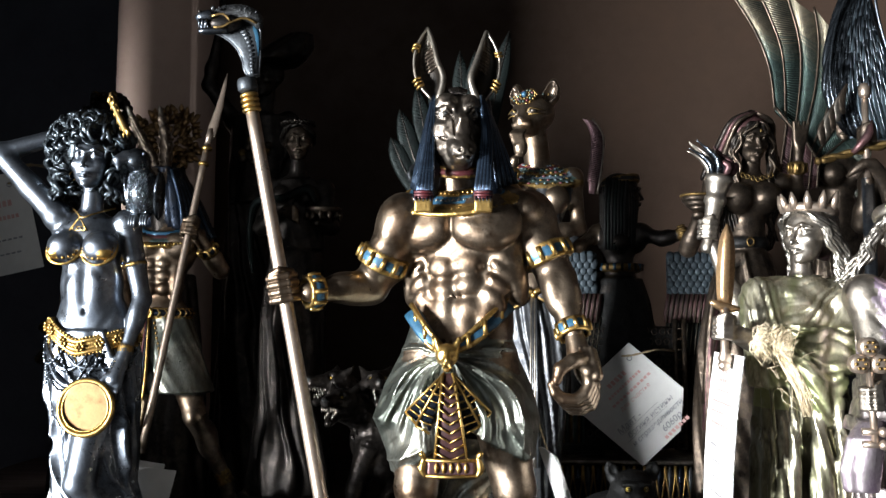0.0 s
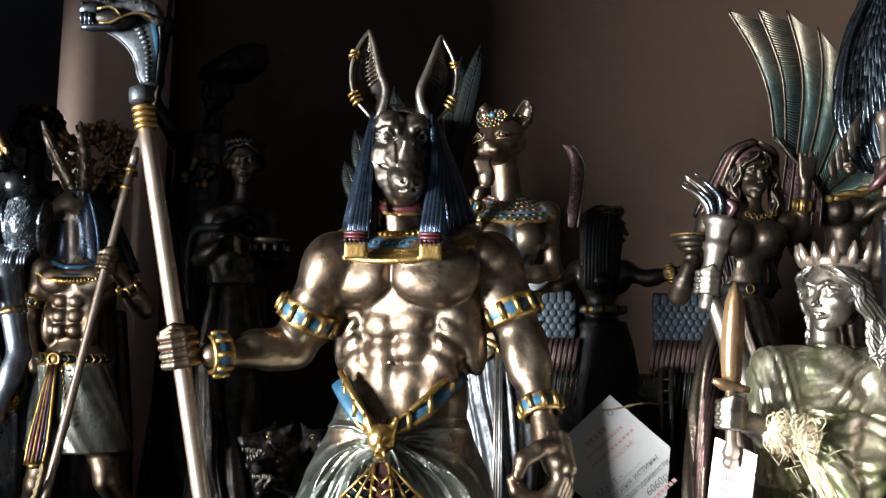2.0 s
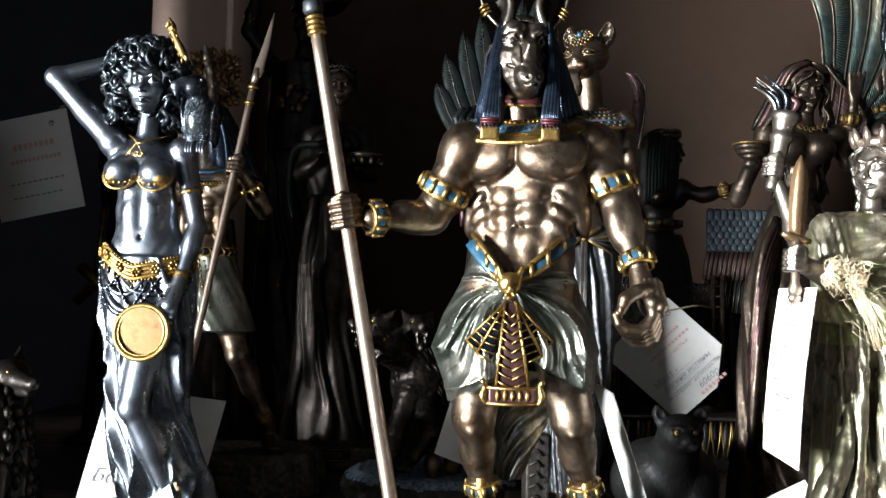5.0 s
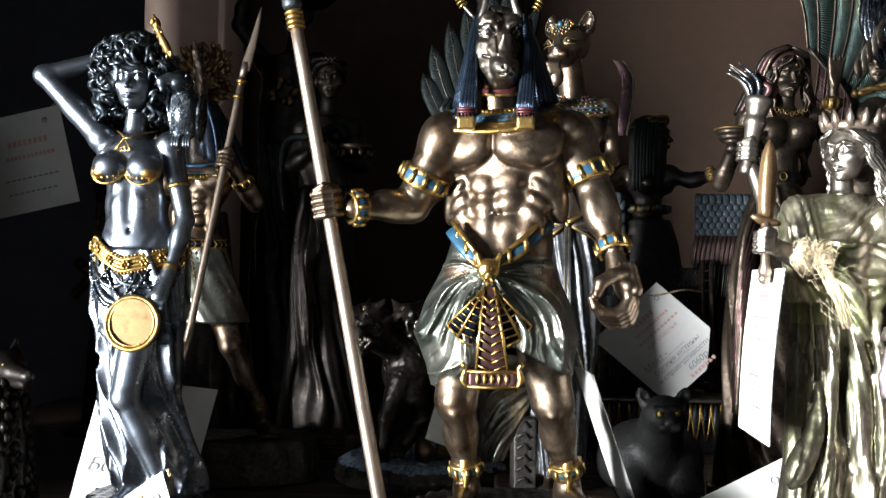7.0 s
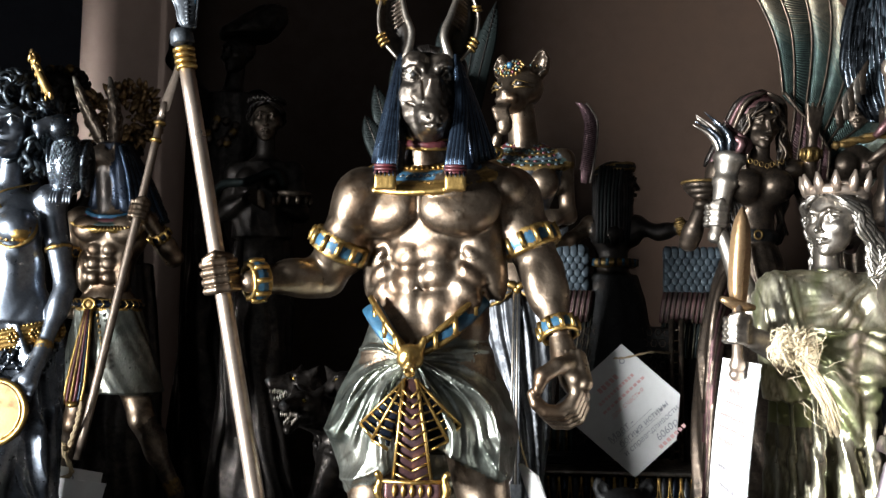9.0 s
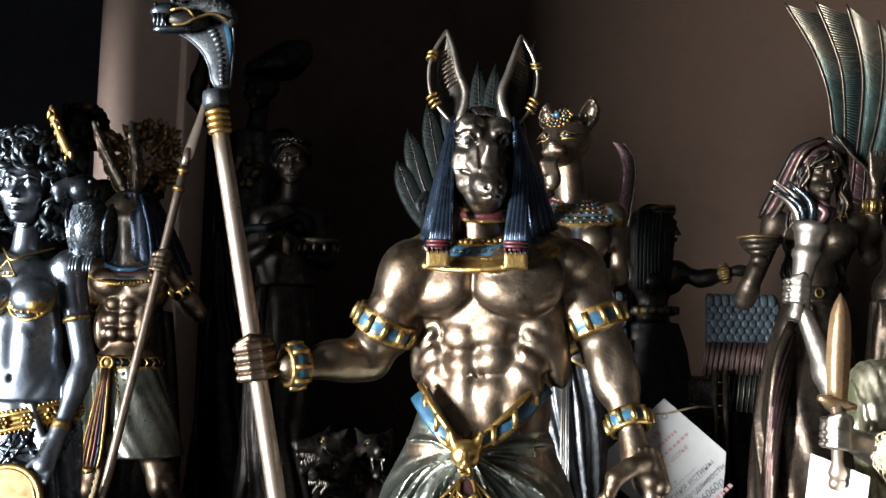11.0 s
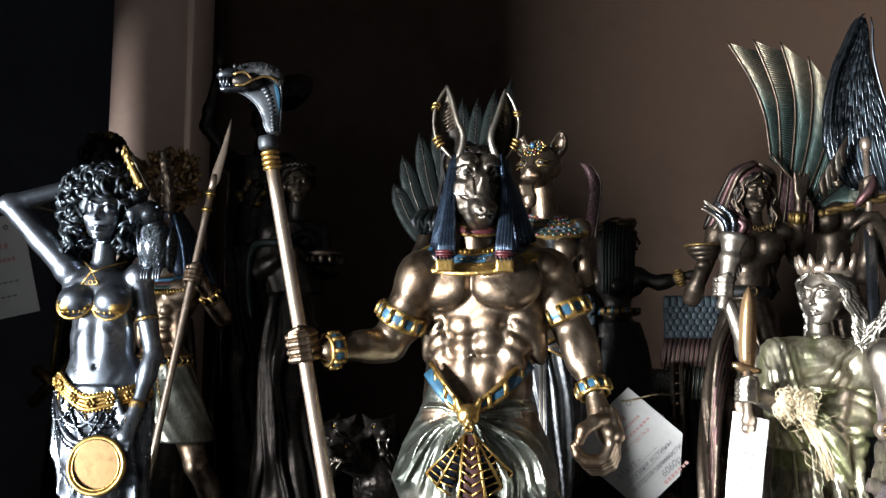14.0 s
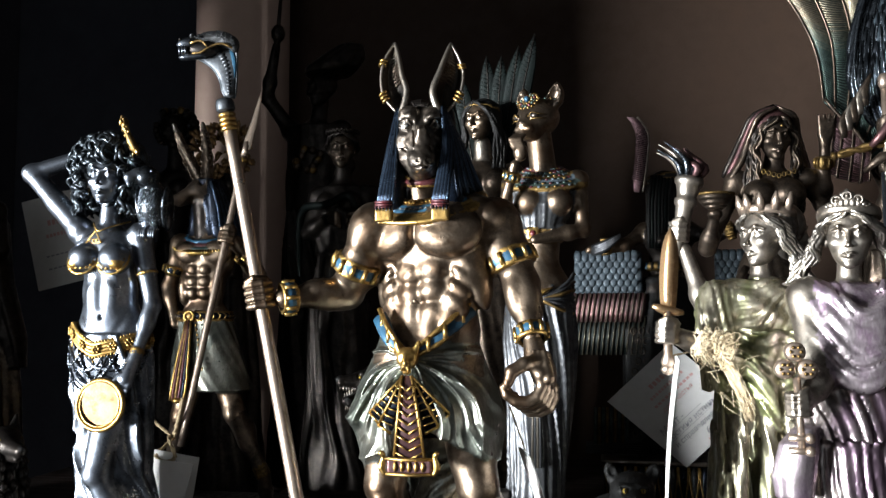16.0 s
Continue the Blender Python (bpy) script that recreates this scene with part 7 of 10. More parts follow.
    arm(S, (0.2230, 0.535, 0.2050), (0.2040, 0.543, 0.1990), (0.1925, 0.549, 0.2360), 0.0072, B)
    fist((0.1895, 0.5495, 0.2465), S, 0.0062, (0.0035, 0, 0.045), (-1, -0.5, 0), B)
    a, b = V(0.1880, 0.549, 0.2330), V(0.1962, 0.549, 0.2770)
    S.tube([a + (b - a) * t for t in (0, 0.03, 0.10, 0.14, 0.62, 0.66, 0.72, 0.75, 0.80, 0.90, 0.93, 0.98, 1.02)], [0.0020, 0.0034, 0.0036, 0.0030, 0.0052, 0.0064, 0.0064, 0.0054, 0.0058, 0.0070, 0.0082, 0.0082, 0.0070], SILVER, 20)
    for i in range(15):
        t = i * 2.399
        q = 0.0060 * math.sqrt((i + 0.5) / 15)
        p = b + V(q * math.cos(t), q * math.sin(t), 0.000)
        hgt = 0.013 + 0.009 * ((i * 37) % 10) / 10
        lean = -0.010 + 0.004 * math.cos(t)
        S.tube(bend(p, p + V(0.0026 * math.cos(t) + 0.001, 0.0024 * math.sin(t), hgt * 0.40), p + V(lean * 0.45, 0.001, hgt * 0.75), p + V(lean, 0, hgt), n=9), [0.0018, 0.0026, 0.0028, 0.0026, 0.0022, 0.0017, 0.0012, 0.0007, 0.0002], (PLUM, ROSE, DARKSTEEL, PLUM, SILVER)[i % 5], 7, flat=0.7)
    S.block((0.241, 0.500, 0.004), (0.056, 0.078, 0.004), DARKBRONZE, 0.001, edge=0.003)
    return statue(S, "triple_goddess_figurine", (0.24, 0.50, 0), "silvered triple goddess figurine in green and violet robes")


def sorceress():
    S = Clay((0.205, 0.700, 0.0), (0.350, 0.830, 0.380), 0.0014)
    B = DARKBRONZE
    Y0 = 0.768
    torso(S, (0.2800, Y0, 0.296), (0.2780, Y0, 0.262), (0.2770, Y0, 0.232), 0.0280, B, 0.42)
    S.cone((0.2810, Y0, 0.308), (0.2835, Y0 - 0.003, 0.330), 0.0085, 0.0072, B, 0.004)
    hc = V(0.2818, Y0 - 0.005, 0.3405)
    rot = turn(12, 9, 0)
    L = human_head(hc, S, 0.0184, rot, B)
    S.ball(L(0, 0.34, 0.36), V(1.02, 0.94, 0.92) * 0.0184, PLUM, 0.002, rot)
    for g in (-1, 1):
        for k_ in range(3):
            S.tube(bend(L(g * 0.02, -0.38 + 0.2 * k_, 1.22 + 0.06 * k_), L(g * (0.74 + 0.08 * k_), -0.30 + 0.2 * k_, 0.86), L(g * (1.02 + 0.1 * k_), -0.05 + 0.2 * k_, 0.05), L(g * (1.30 + 0.15 * k_), 0.10 + 0.2 * k_, -1.00), L(g * (1.75 + 0.1 * k_), 0.20 + 0.2 * k_, -1.80), n=14), [0.0016, 0.0024, 0.0030, 0.0034, 0.0036, 0.0036, 0.0036, 0.0038, 0.0042, 0.0046, 0.0048, 0.0046, 0.0038, 0.0016], (DARKBRONZE, PLUM, DIMBRONZE)[k_], 8, flat=0.6)
    for g in (-1, 1):
        for i in range(8):
            a = i / 7
            lock(S, [L(g * (0.08 + 0.10 * a), -0.70 + 0.25 * a, 0.80), L(g * (0.66 + 0.1 * a), -0.48 + 0.3 * a, 0.20), L(g * (0.86 + 0.15 * a), -0.35 + 0.4 * a, -0.60), L(g * (0.78 + 0.35 * a), -0.55 + 0.4 * a, -1.50), L(g * (0.66 + 0.55 * a), -0.66 + 0.4 * a, -2.60 - 0.5 * (i % 3)), L(g * (0.80 + 0.45 * a), -0.60 + 0.3 * a, -4.0 - 0.4 * (i % 3))], 0.0019, DARKBRONZE if i % 4 == 0 else DIMBRONZE, 3, 22, 0.7, i * 1.7, 0.0020)
        S.tube(bend(L(g * 0.98, 0.1, 0.2), L(g * 1.25, 0.1, -0.9), L(g * 1.8, 0.15, -1.9), n=8), [0.004, 0.005, 0.0055, 0.006, 0.006, 0.006, 0.005, 0.004], DARKBRONZE, 8, flat=0.5)
    for i in range(7):
        S.tube([V(0.2720 + 0.0038 * i, Y0 - 0.0165 + 0.0006 * abs(i - 3), 0.3110 - 0.0012 * (3 - abs(i - 3))) + V(0.0015 * math.cos(a), 0, 0.0020 * math.sin(a)) for a in np.linspace(0, 6.28, 8)[:-1]], 0.00040, OLDGOLD, 5, closed=True)
    S.bead(L(0, -0.88, 0.42), 0.0012, OLDGOLD)
    for g in (-1, 1):
        S.ball((0.2800 + g * 0.0105, Y0 - 0.0120, 0.2920), (0.0098, 0.0088, 0.0092), DIMBRONZE, 0.008)
    S.ring((0.2775, Y0, 0.2570), turn(), (0.0155, 0.0140), 0.0028, BLACK, 0.0005, squash=1.6)
    S.tube([V(0.2765, Y0 - 0.017, 0.257) + V(0.0028 * math.cos(a), 0, 0.0032 * math.sin(a)) for a in np.linspace(0, 6.28, 11)[:-1]], 0.0008, OLDGOLD, 5, closed=True)
    S.drape([(0.008, 0.2760, Y0, 0.050, 0.040), (0.090, 0.2750, Y0, 0.040, 0.032), (0.170, 0.2740, Y0, 0.034, 0.027), (0.225, 0.2765, Y0, 0.025, 0.019), (0.250, 0.2775, Y0, 0.018, 0.015)], DARKBRONZE, 10, 0.0026, twist=8, k=0.002, seed=4)
    for i in range(5):
        S.tube(bend((0.2560, Y0 - 0.022, 0.2360 - 0.005 * i), (0.2420, Y0 - 0.030, 0.2050 - 0.012 * i), (0.2360, Y0 - 0.026, 0.130 - 0.020 * i), n=9), 0.0032, PLUM if i % 2 else DARKBRONZE, 7)
    arm(S, (0.2535, Y0, 0.3060), (0.2290, Y0 - 0.008, 0.252), (0.2330, Y0 - 0.026, 0.275), 0.0078, B)
    arm(S, (0.3070, Y0, 0.3060), (0.3200, Y0 + 0.004, 0.285), (0.3200, Y0 - 0.006, 0.330), 0.0076, B)
    band(S, (0.3200, Y0 + 0.004, 0.285), (0.3200, Y0 - 0.006, 0.330), 0.75, 0.007, 0.0056, OLDGOLD, OLDGOLD, 10, OLDGOLD)
    for i in range(4):
        p = V(0.3170 + 0.0022 * i, Y0 - 0.008, 0.340)
        S.chain([V(0.3200, Y0 - 0.007, 0.333), p, p + V(-0.001 + 0.001 * i, -0.002, 0.009), p + V(-0.002 + 0.002 * i, -0.003, 0.0155)], [0.0040, 0.0026, 0.0019, 0.0012], B, 0.001)
    # bowl on the palm
    c = V(0.2330, Y0 - 0.030, 0.2800)
    for z0, z1, r0, r1 in ((0, 0.003, 0.005, 0.009), (0.003, 0.007, 0.009, 0.0125), (0.007, 0.0115, 0.0125, 0.0140)):
        S.tube([c + V(0, 0, z0), c + V(0, 0, z1)], [r0, r1], B, 20)
    S.tube([c + V(0.0140 * math.cos(a), 0.0140 * math.sin(a), 0.0120) for a in np.linspace(0, 6.283, 25)[:-1]], 0.0011, OLDGOLD, 6, closed=True)
    S.ball(c + V(0, 0.002, -0.003), (0.006, 0.006, 0.004), B, 0.001)
    S.drape([(0.0006, 0.2760, Y0, 0.056, 0.045), (0.010, 0.2760, Y0, 0.055, 0.044)], ROCK, 9, 0.001, k=0.002)
    return statue(S, "sorceress_figurine", (0.276, Y0, 0), "dark bronze hooded sorceress figurine with long hair holding a bowl")


def winged_keeper():
    """The figure behind the sorceress, of which the great wing shows."""
    S = Clay((0.330, 0.900, 0.0), (0.500, 1.02, 0.42), 0.0018)
    B = DARKBRONZE
    torso(S, (0.432, 0.955, 0.345), (0.430, 0.955, 0.305), (0.428, 0.955, 0.270), 0.031, B, 0.4)
    human_head((0.434, 0.950, 0.395), S, 0.019, turn(-15), B)
    S.drape([(0.006, 0.425, 0.955, 0.054, 0.045), (0.150, 0.427, 0.955, 0.036, 0.030), (0.262, 0.429, 0.955, 0.028, 0.020)], B, 10, 0.003, k=0.002)
    S.block((0.424, 0.955, 0.004), (0.060, 0.050, 0.004), B, 0.001, edge=0.002)
    shafts = [bend(*[V(x, 0.936 + 0.001 * i, z) for x, z in line], n=22) for i, line in enumerate((
        ((0.3611, 0.4060), (0.3565, 0.4494), (0.3432, 0.4874), (0.3200, 0.5280)),
        ((0.3715, 0.3960), (0.3718, 0.4436), (0.3671, 0.4785), (0.3480, 0.5305)),
        ((0.3816, 0.3860), (0.3888, 0.4464), (0.3870, 0.4842), (0.3760, 0.5290)),
        ((0.3898, 0.3770), (0.4023, 0.4261), (0.4080, 0.4754), (0.4045, 0.5140)),
        ((0.3964, 0.3640), (0.4144, 0.4059), (0.4269, 0.4491), (0.4310, 0.4900)),
        ((0.4000, 0.3570), (0.4200, 0.3860), (0.4400, 0.4200), (0.4520, 0.4560)),
        ((0.4017, 0.3530), (0.4261, 0.3720), (0.4476, 0.3900), (0.4620, 0.4060)),
        ((0.4016, 0.3480), (0.4211, 0.3490), (0.4400, 0.3480), (0.4600, 0.3450)),
        ((0.4000, 0.3420), (0.4150, 0.3370), (0.4300, 0.3290), (0.4440, 0.3160))))]
    plum = [bend(*[V(x, 0.930, z) for x, z in line], n=14) for line in (
        ((0.3700, 0.3930), (0.3670, 0.3700), (0.3610, 0.3350)), ((0.3770, 0.3870), (0.3740, 0.3620), (0.3690, 0.3300)),
        ((0.3860, 0.3770), (0.3840, 0.3550), (0.3800, 0.3260)), ((0.3950, 0.3630), (0.3930, 0.3470), (0.3900, 0.3240)), ((0.4010, 0.3530), (0.4000, 0.3420), (0.3985, 0.3260)))]

    def span(a, b, count, backing, tones, drop):
        # web between two shafts, its far edge cut back aslant, and raised barbs across it
        n_ = len(a)
        v, f = [], []
        for y in (0.0, 0.0016):
            for i in range(n_):
                t = i * drop
                j = min(int(t), n_ - 2)
                q = b[j] + (b[j + 1] - b[j]) * (t - j)
                v += [Vector(a[i] + V(0, y, 0)), Vector((a[i] + q) / 2 + V(0, y + 0.0016, 0)), Vector(q + V(0, y, 0))]
        for i in range(n_ - 1):
            for k_ in range(2):
                o = i * 3 + k_
                f += [(o, o + 1, o + 4, o + 3), (3 * n_ + o + 3, 3 * n_ + o + 4, 3 * n_ + o + 1, 3 * n_ + o)]
        S.bits.append((v, f, backing))
        for i in range(count):
            t = (i + 0.5) / count * (n_ - 1)
            j = min(int(t), n_ - 2)
            p = a[j] + (a[j + 1] - a[j]) * (t - j)
            t2 = t * drop
            j = min(int(t2), n_ - 2)
            q = b[j] + (b[j + 1] - b[j]) * (t2 - j)
            S.tube([p + V(0, -0.0006, 0), (p + q) / 2 + V(0, 0.0006, 0), q + V(0, -0.0006, 0)], 0.00072, tones[min(len(tones) - 1, int((i + (i * 7 % 5) - 2) / count * len(tones)))], 4)

    for i in range(8):
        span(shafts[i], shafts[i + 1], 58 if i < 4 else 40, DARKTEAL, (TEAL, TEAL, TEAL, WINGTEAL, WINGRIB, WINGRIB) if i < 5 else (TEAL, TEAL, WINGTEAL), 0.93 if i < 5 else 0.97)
    for i in range(4):
        span(plum[i], plum[i + 1], 26, DIMBRONZE, (PLUM, ROSE, PLUM), 0.97)
    for line in shafts + plum:
        S.tube([p + V(0, -0.0012, 0) for p in line], 0.0011, DARKBRONZE, 6)
    S.tube(bend((0.3611, 0.930, 0.4075), (0.3746, 0.929, 0.3887), (0.3883, 0.929, 0.3743), (0.4010, 0.930, 0.3530), n=10), 0.0016, DARKBRONZE, 7)
    return statue(S, "winged_goddess_figurine", (0.425, 0.955, 0), "dark figurine with a raised teal and plum feathered wing")


def sword_angel():
    S = Clay((0.315, 0.670, 0.0), (0.455, 0.800, 0.40), 0.0018)
    B = DARKBRONZE
    Y0 = 0.735
    torso(S, (0.392, Y0, 0.290), (0.392, Y0, 0.250), (0.392, Y0, 0.215), 0.030, B, 0.0)
    human_head((0.392, Y0 - 0.004, 0.340), S, 0.0180, turn(-20), B)
    S.drape([(0.008, 0.392, Y0, 0.048, 0.040), (0.140, 0.392, Y0, 0.036, 0.030), (0.220, 0.392, Y0, 0.028, 0.021)], PLUM, 9, 0.003, twist=9, k=0.002)
    arm(S, (0.366, Y0, 0.302), (0.350, Y0 - 0.018, 0.268), (0.348, Y0 - 0.034, 0.298), 0.0085, B)
    fist((0.3475, Y0 - 0.036, 0.332), S, 0.0070, (0, 0, 1), (-1, -0.3, 0), B)
    S.tube([(0.3470, Y0 - 0.036, 0.300), (0.3468, Y0 - 0.036, 0.362)], 0.0026, TAN, 8)
    S.tube([(0.3468, Y0 - 0.036, 0.360), (0.3468, Y0 - 0.036, 0.363), (0.3467, Y0 - 0.036, 0.368), (0.3467, Y0 - 0.036, 0.371)], [0.0026, 0.0042, 0.0042, 0.0026], TAN, 10)
    S.tube([(0.3472, Y0 - 0.036, 0.300), (0.3480, Y0 - 0.036, 0.15), (0.3488, Y0 - 0.036, 0.03)], [0.0048, 0.0046, 0.001], STEEL, 6, flat=0.3, up=(0, -1, 0))
    for k_ in range(2):
        S.tube([V(0.313 + 0.0036 * i, Y0 - 0.036 + 0.0016 * math.cos(i * 0.9 + k_ * 3.14), 0.3130 + 0.0009 * i + 0.0016 * math.sin(i * 0.9 + k_ * 3.14)) for i in range(20)], 0.0020, OLDGOLD, 6)
    S.tube([(0.3090, Y0 - 0.036, 0.3118), (0.3105, Y0 - 0.036, 0.3122), (0.3135, Y0 - 0.036, 0.3132)], [0.0015, 0.0034, 0.0022], OLDGOLD, 8)
    S.tube(bend((0.335, Y0 - 0.040, 0.318), (0.345, Y0 - 0.044, 0.330), (0.3495, Y0 - 0.040, 0.342), n=6), [0.002, 0.003, 0.0036, 0.0034, 0.0026, 0.001], PLUM, 7)
    S.tube(bend((0.3300, Y0 - 0.040, 0.300), (0.345, Y0 - 0.045, 0.310), (0.362, Y0 - 0.035, 0.290), (0.368, Y0 - 0.03, 0.255), n=9), [0.001, 0.0028, 0.004, 0.0048, 0.0054, 0.0056, 0.0054, 0.005, 0.003], DARKBRONZE, 8)
    rr = np.random.RandomState(8)
    # tall wing: rows of long overlapping feathers that draw together to a point
    near = bend(*[V(x, Y0, z) for x, z in ((0.3522, 0.3385), (0.3394, 0.3663), (0.3377, 0.3963), (0.3435, 0.4303), (0.3551, 0.459), (0.3648, 0.4792), (0.3715, 0.484))], n=60)
    far = bend(*[V(x, Y0, z) for x, z in ((0.3961, 0.3369), (0.3928, 0.3667), (0.3874, 0.3929), (0.3793, 0.4211), (0.3744, 0.4496), (0.3749, 0.4706), (0.3735, 0.4837))], n=60)
    for row in range(15):
        for k in range(8):
            u = (k + 0.5 * (row % 2) + rr.uniform(-0.15, 0.15)) / 8
            t0 = row * 3 + rr.uniform(-1.2, 1.2)
            idx = [int(min(max(t0 + w, 0), 59)) for w in (0, 5, 10, 15)]
            lean = 0.10 * (0.5 - u)
            pts = [near[j] + (far[j] - near[j]) * (u + lean * n_ / 3) + V(0, 0.004 + 0.0006 * row - 0.0016 * math.sin(math.pi * u) - 0.0008 * n_, 0) for n_, j in enumerate(idx)]
            wide = np.linalg.norm(far[idx[1]] - near[idx[1]]) * 0.095 + 0.0006
            m_ = (DARKSTEEL if u < 0.28 else WINGBLUE) if (row * 5 + k * 3) % 7 else SKIRT
            S.tube(bend(*pts, n=8), [wide * w for w in (0.5, 0.9, 1.0, 1.0, 0.92, 0.75, 0.45, 0.08)], m_, 6, flat=0.28, up=(0, -1, 0.15))
            S.tube([p + V(0, -wide * 0.26, 0) for p in bend(*pts, n=6)], wide * 0.10, SKIRT if u > 0.28 else DARKSTEEL, 4)
    for line, m_ in ((near, DARKSTEEL), (far, SKIRT)):
        S.tube([line[i] + V(0, 0.002, 0) for i in range(0, 60, 4)], [0.0012] * 13 + [0.0008, 0.0004], m_, 6)
    v, f = [], []
    for i in range(0, 60, 3):
        for w, dy in ((0.03, 0.006), (0.5, 0.0045), (0.97, 0.006), (0.97, 0.009), (0.5, 0.011), (0.03, 0.009)):
            v.append(Vector(near[i] + (far[i] - near[i]) * w + V(0, dy + 0.006 * i / 60, 0)))
    for i in range(19):
        for j in range(6):
            f.append((i * 6 + j, i * 6 + (j + 1) % 6, (i + 1) * 6 + (j + 1) % 6, (i + 1) * 6 + j))
    S.bits.append((v, f, WINGBLUE))
    for i in range(5):
        p = V(0.3255 + 0.004 * i, Y0 - 0.010, 0.330 + 0.006 * i)
        S.tube(bend(p, p + V(-0.001, 0, 0.012), p + V(0.004, 0, 0.024), n=6), [0.002, 0.003, 0.0036, 0.003, 0.002, 0.001], SILVER if i % 2 else DARKBRONZE, 7, flat=0.4, up=(0, -1, 0))
    S.block((0.392, Y0, 0.004), (0.054, 0.048, 0.004), B, 0.001, edge=0.002)
    return statue(S, "sword_bearer_figurine", (0.392, Y0, 0), "dark winged figurine with a blue feathered wing gripping a sword")


spear_jackal()
cat_goddess()
triple_goddess()
sorceress()
winged_keeper()
sword_angel()


def winged_woman():
    S = Clay((-0.010, 0.770, 0.0), (0.095, 0.870, 0.40), 0.0019)
    B = DARKBRONZE
    Y0 = 0.815
    torso(S, (0.0440, Y0, 0.318), (0.0440, Y0, 0.280), (0.0440, Y0, 0.250), 0.028, B, 0.4)
    S.cone((0.0440, Y0, 0.325), (0.0425, Y0 - 0.004, 0.352), 0.0090, 0.0075, SILVER, 0.004)
    rot = turn(-24, 0, 0)
    L = human_head((0.0420, Y0 - 0.008, 0.3720), S, 0.0185, rot, BRONZE)
    S.ball(L(0, 0.30, 0.28), V(0.90, 0.90, 0.86) * 0.0185, BLACK, 0.002, rot)
    for g in (-1, 1):
        for i in range(8):
            a = i / 7
            lock(S, [L(g * (0.04 + 0.10 * a), -0.66 + 0.25 * a, 0.84), L(g * (0.70 + 0.1 * a), -0.40 + 0.3 * a, 0.25), L(g * (0.88 + 0.15 * a), -0.1 + 0.4 * a, -0.60), L(g * (0.90 + 0.30 * a), -0.15 + 0.4 * a, -1.50), L(g * (0.80 + 0.40 * a), -0.30 + 0.4 * a, -2.40)], 0.0024, BLACK, 2, 12, 0.5, i * 1.7, 0.0008)
    S.ring(L(0, 0.15, 0.50), rot @ turn(0, -12, 0), 0.0160, 0.0012, OLDGOLD, 0.0004)
    S.drape([(0.008, 0.044, Y0, 0.046, 0.038), (0.140, 0.044, Y0, 0.034, 0.028), (0.262, 0.044, Y0, 0.024, 0.019)], DARKBRONZE, 10, 0.0024, twist=6, k=0.002, seed=2)
    arm(S, (0.0180, Y0, 0.325), (0.0060, Y0 - 0.010, 0.290), (0.0130, Y0 - 0.028, 0.262), 0.0080, B)
    arm(S, (0.0700, Y0, 0.325), (0.0800, Y0 - 0.010, 0.290), (0.0740, Y0 - 0.028, 0.262), 0.0080, B)
    for x in (0.0120, 0.0150, 0.0180, 0.0210):
        S.tube(bend((x, Y0 - 0.030, 0.262), (x - 0.001, Y0 - 0.033, 0.245), (x - 0.003, Y0 - 0.032, 0.226), n=6), [0.002, 0.003, 0.0034, 0.0034, 0.0030, 0.0014], PLUM, 7)
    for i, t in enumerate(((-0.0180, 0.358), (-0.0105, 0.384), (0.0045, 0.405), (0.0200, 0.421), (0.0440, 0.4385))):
        S.vane(bend((0.034 + 0.003 * i, Y0 + 0.014, 0.285), (t[0] * 0.75 + 0.014, Y0 + 0.015 + 0.001 * i, t[1] * 0.5 + 0.140), (t[0], Y0 + 0.016 + 0.001 * i, t[1]), n=13), 0.0088, DARKTEAL, DIMBRONZE, (0, -1, 0), 40, 0.45, 0.0013, ridge=DARKTEAL)
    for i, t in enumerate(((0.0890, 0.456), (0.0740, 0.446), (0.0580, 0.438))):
        S.vane(bend((0.056, Y0 + 0.014, 0.290), (t[0] * 0.55 + 0.022, Y0 + 0.016 + 0.001 * i, t[1] * 0.5 + 0.145), (t[0], Y0 + 0.017 + 0.001 * i, t[1]), n=13), 0.0080, DARKTEAL, DIMBRONZE, (0, -1, 0), 40, 0.45, 0.0013, ridge=DARKTEAL)
    for i in range(9):
        a = i * 0.7
        S.tube(bend((0.012 + 0.008 * math.cos(a), Y0 - 0.012, 0.326 + 0.004 * math.sin(a)), (0.012 + 0.011 * math.cos(a + 0.8), Y0 - 0.018, 0.318), (0.014 + 0.006 * math.cos(a + 1.6), Y0 - 0.014, 0.308), n=7), [0.002, 0.003, 0.0034, 0.0034, 0.003, 0.0024, 0.001], DARKTEAL if i % 3 else GREYROBE, 6)
    S.block((0.044, Y0, 0.004), (0.050, 0.042, 0.004), B, 0.001, edge=0.002)
    return statue(S, "winged_woman_figurine", (0.044, Y0, 0), "dark bronze winged woman figurine with black hair and teal feathers")


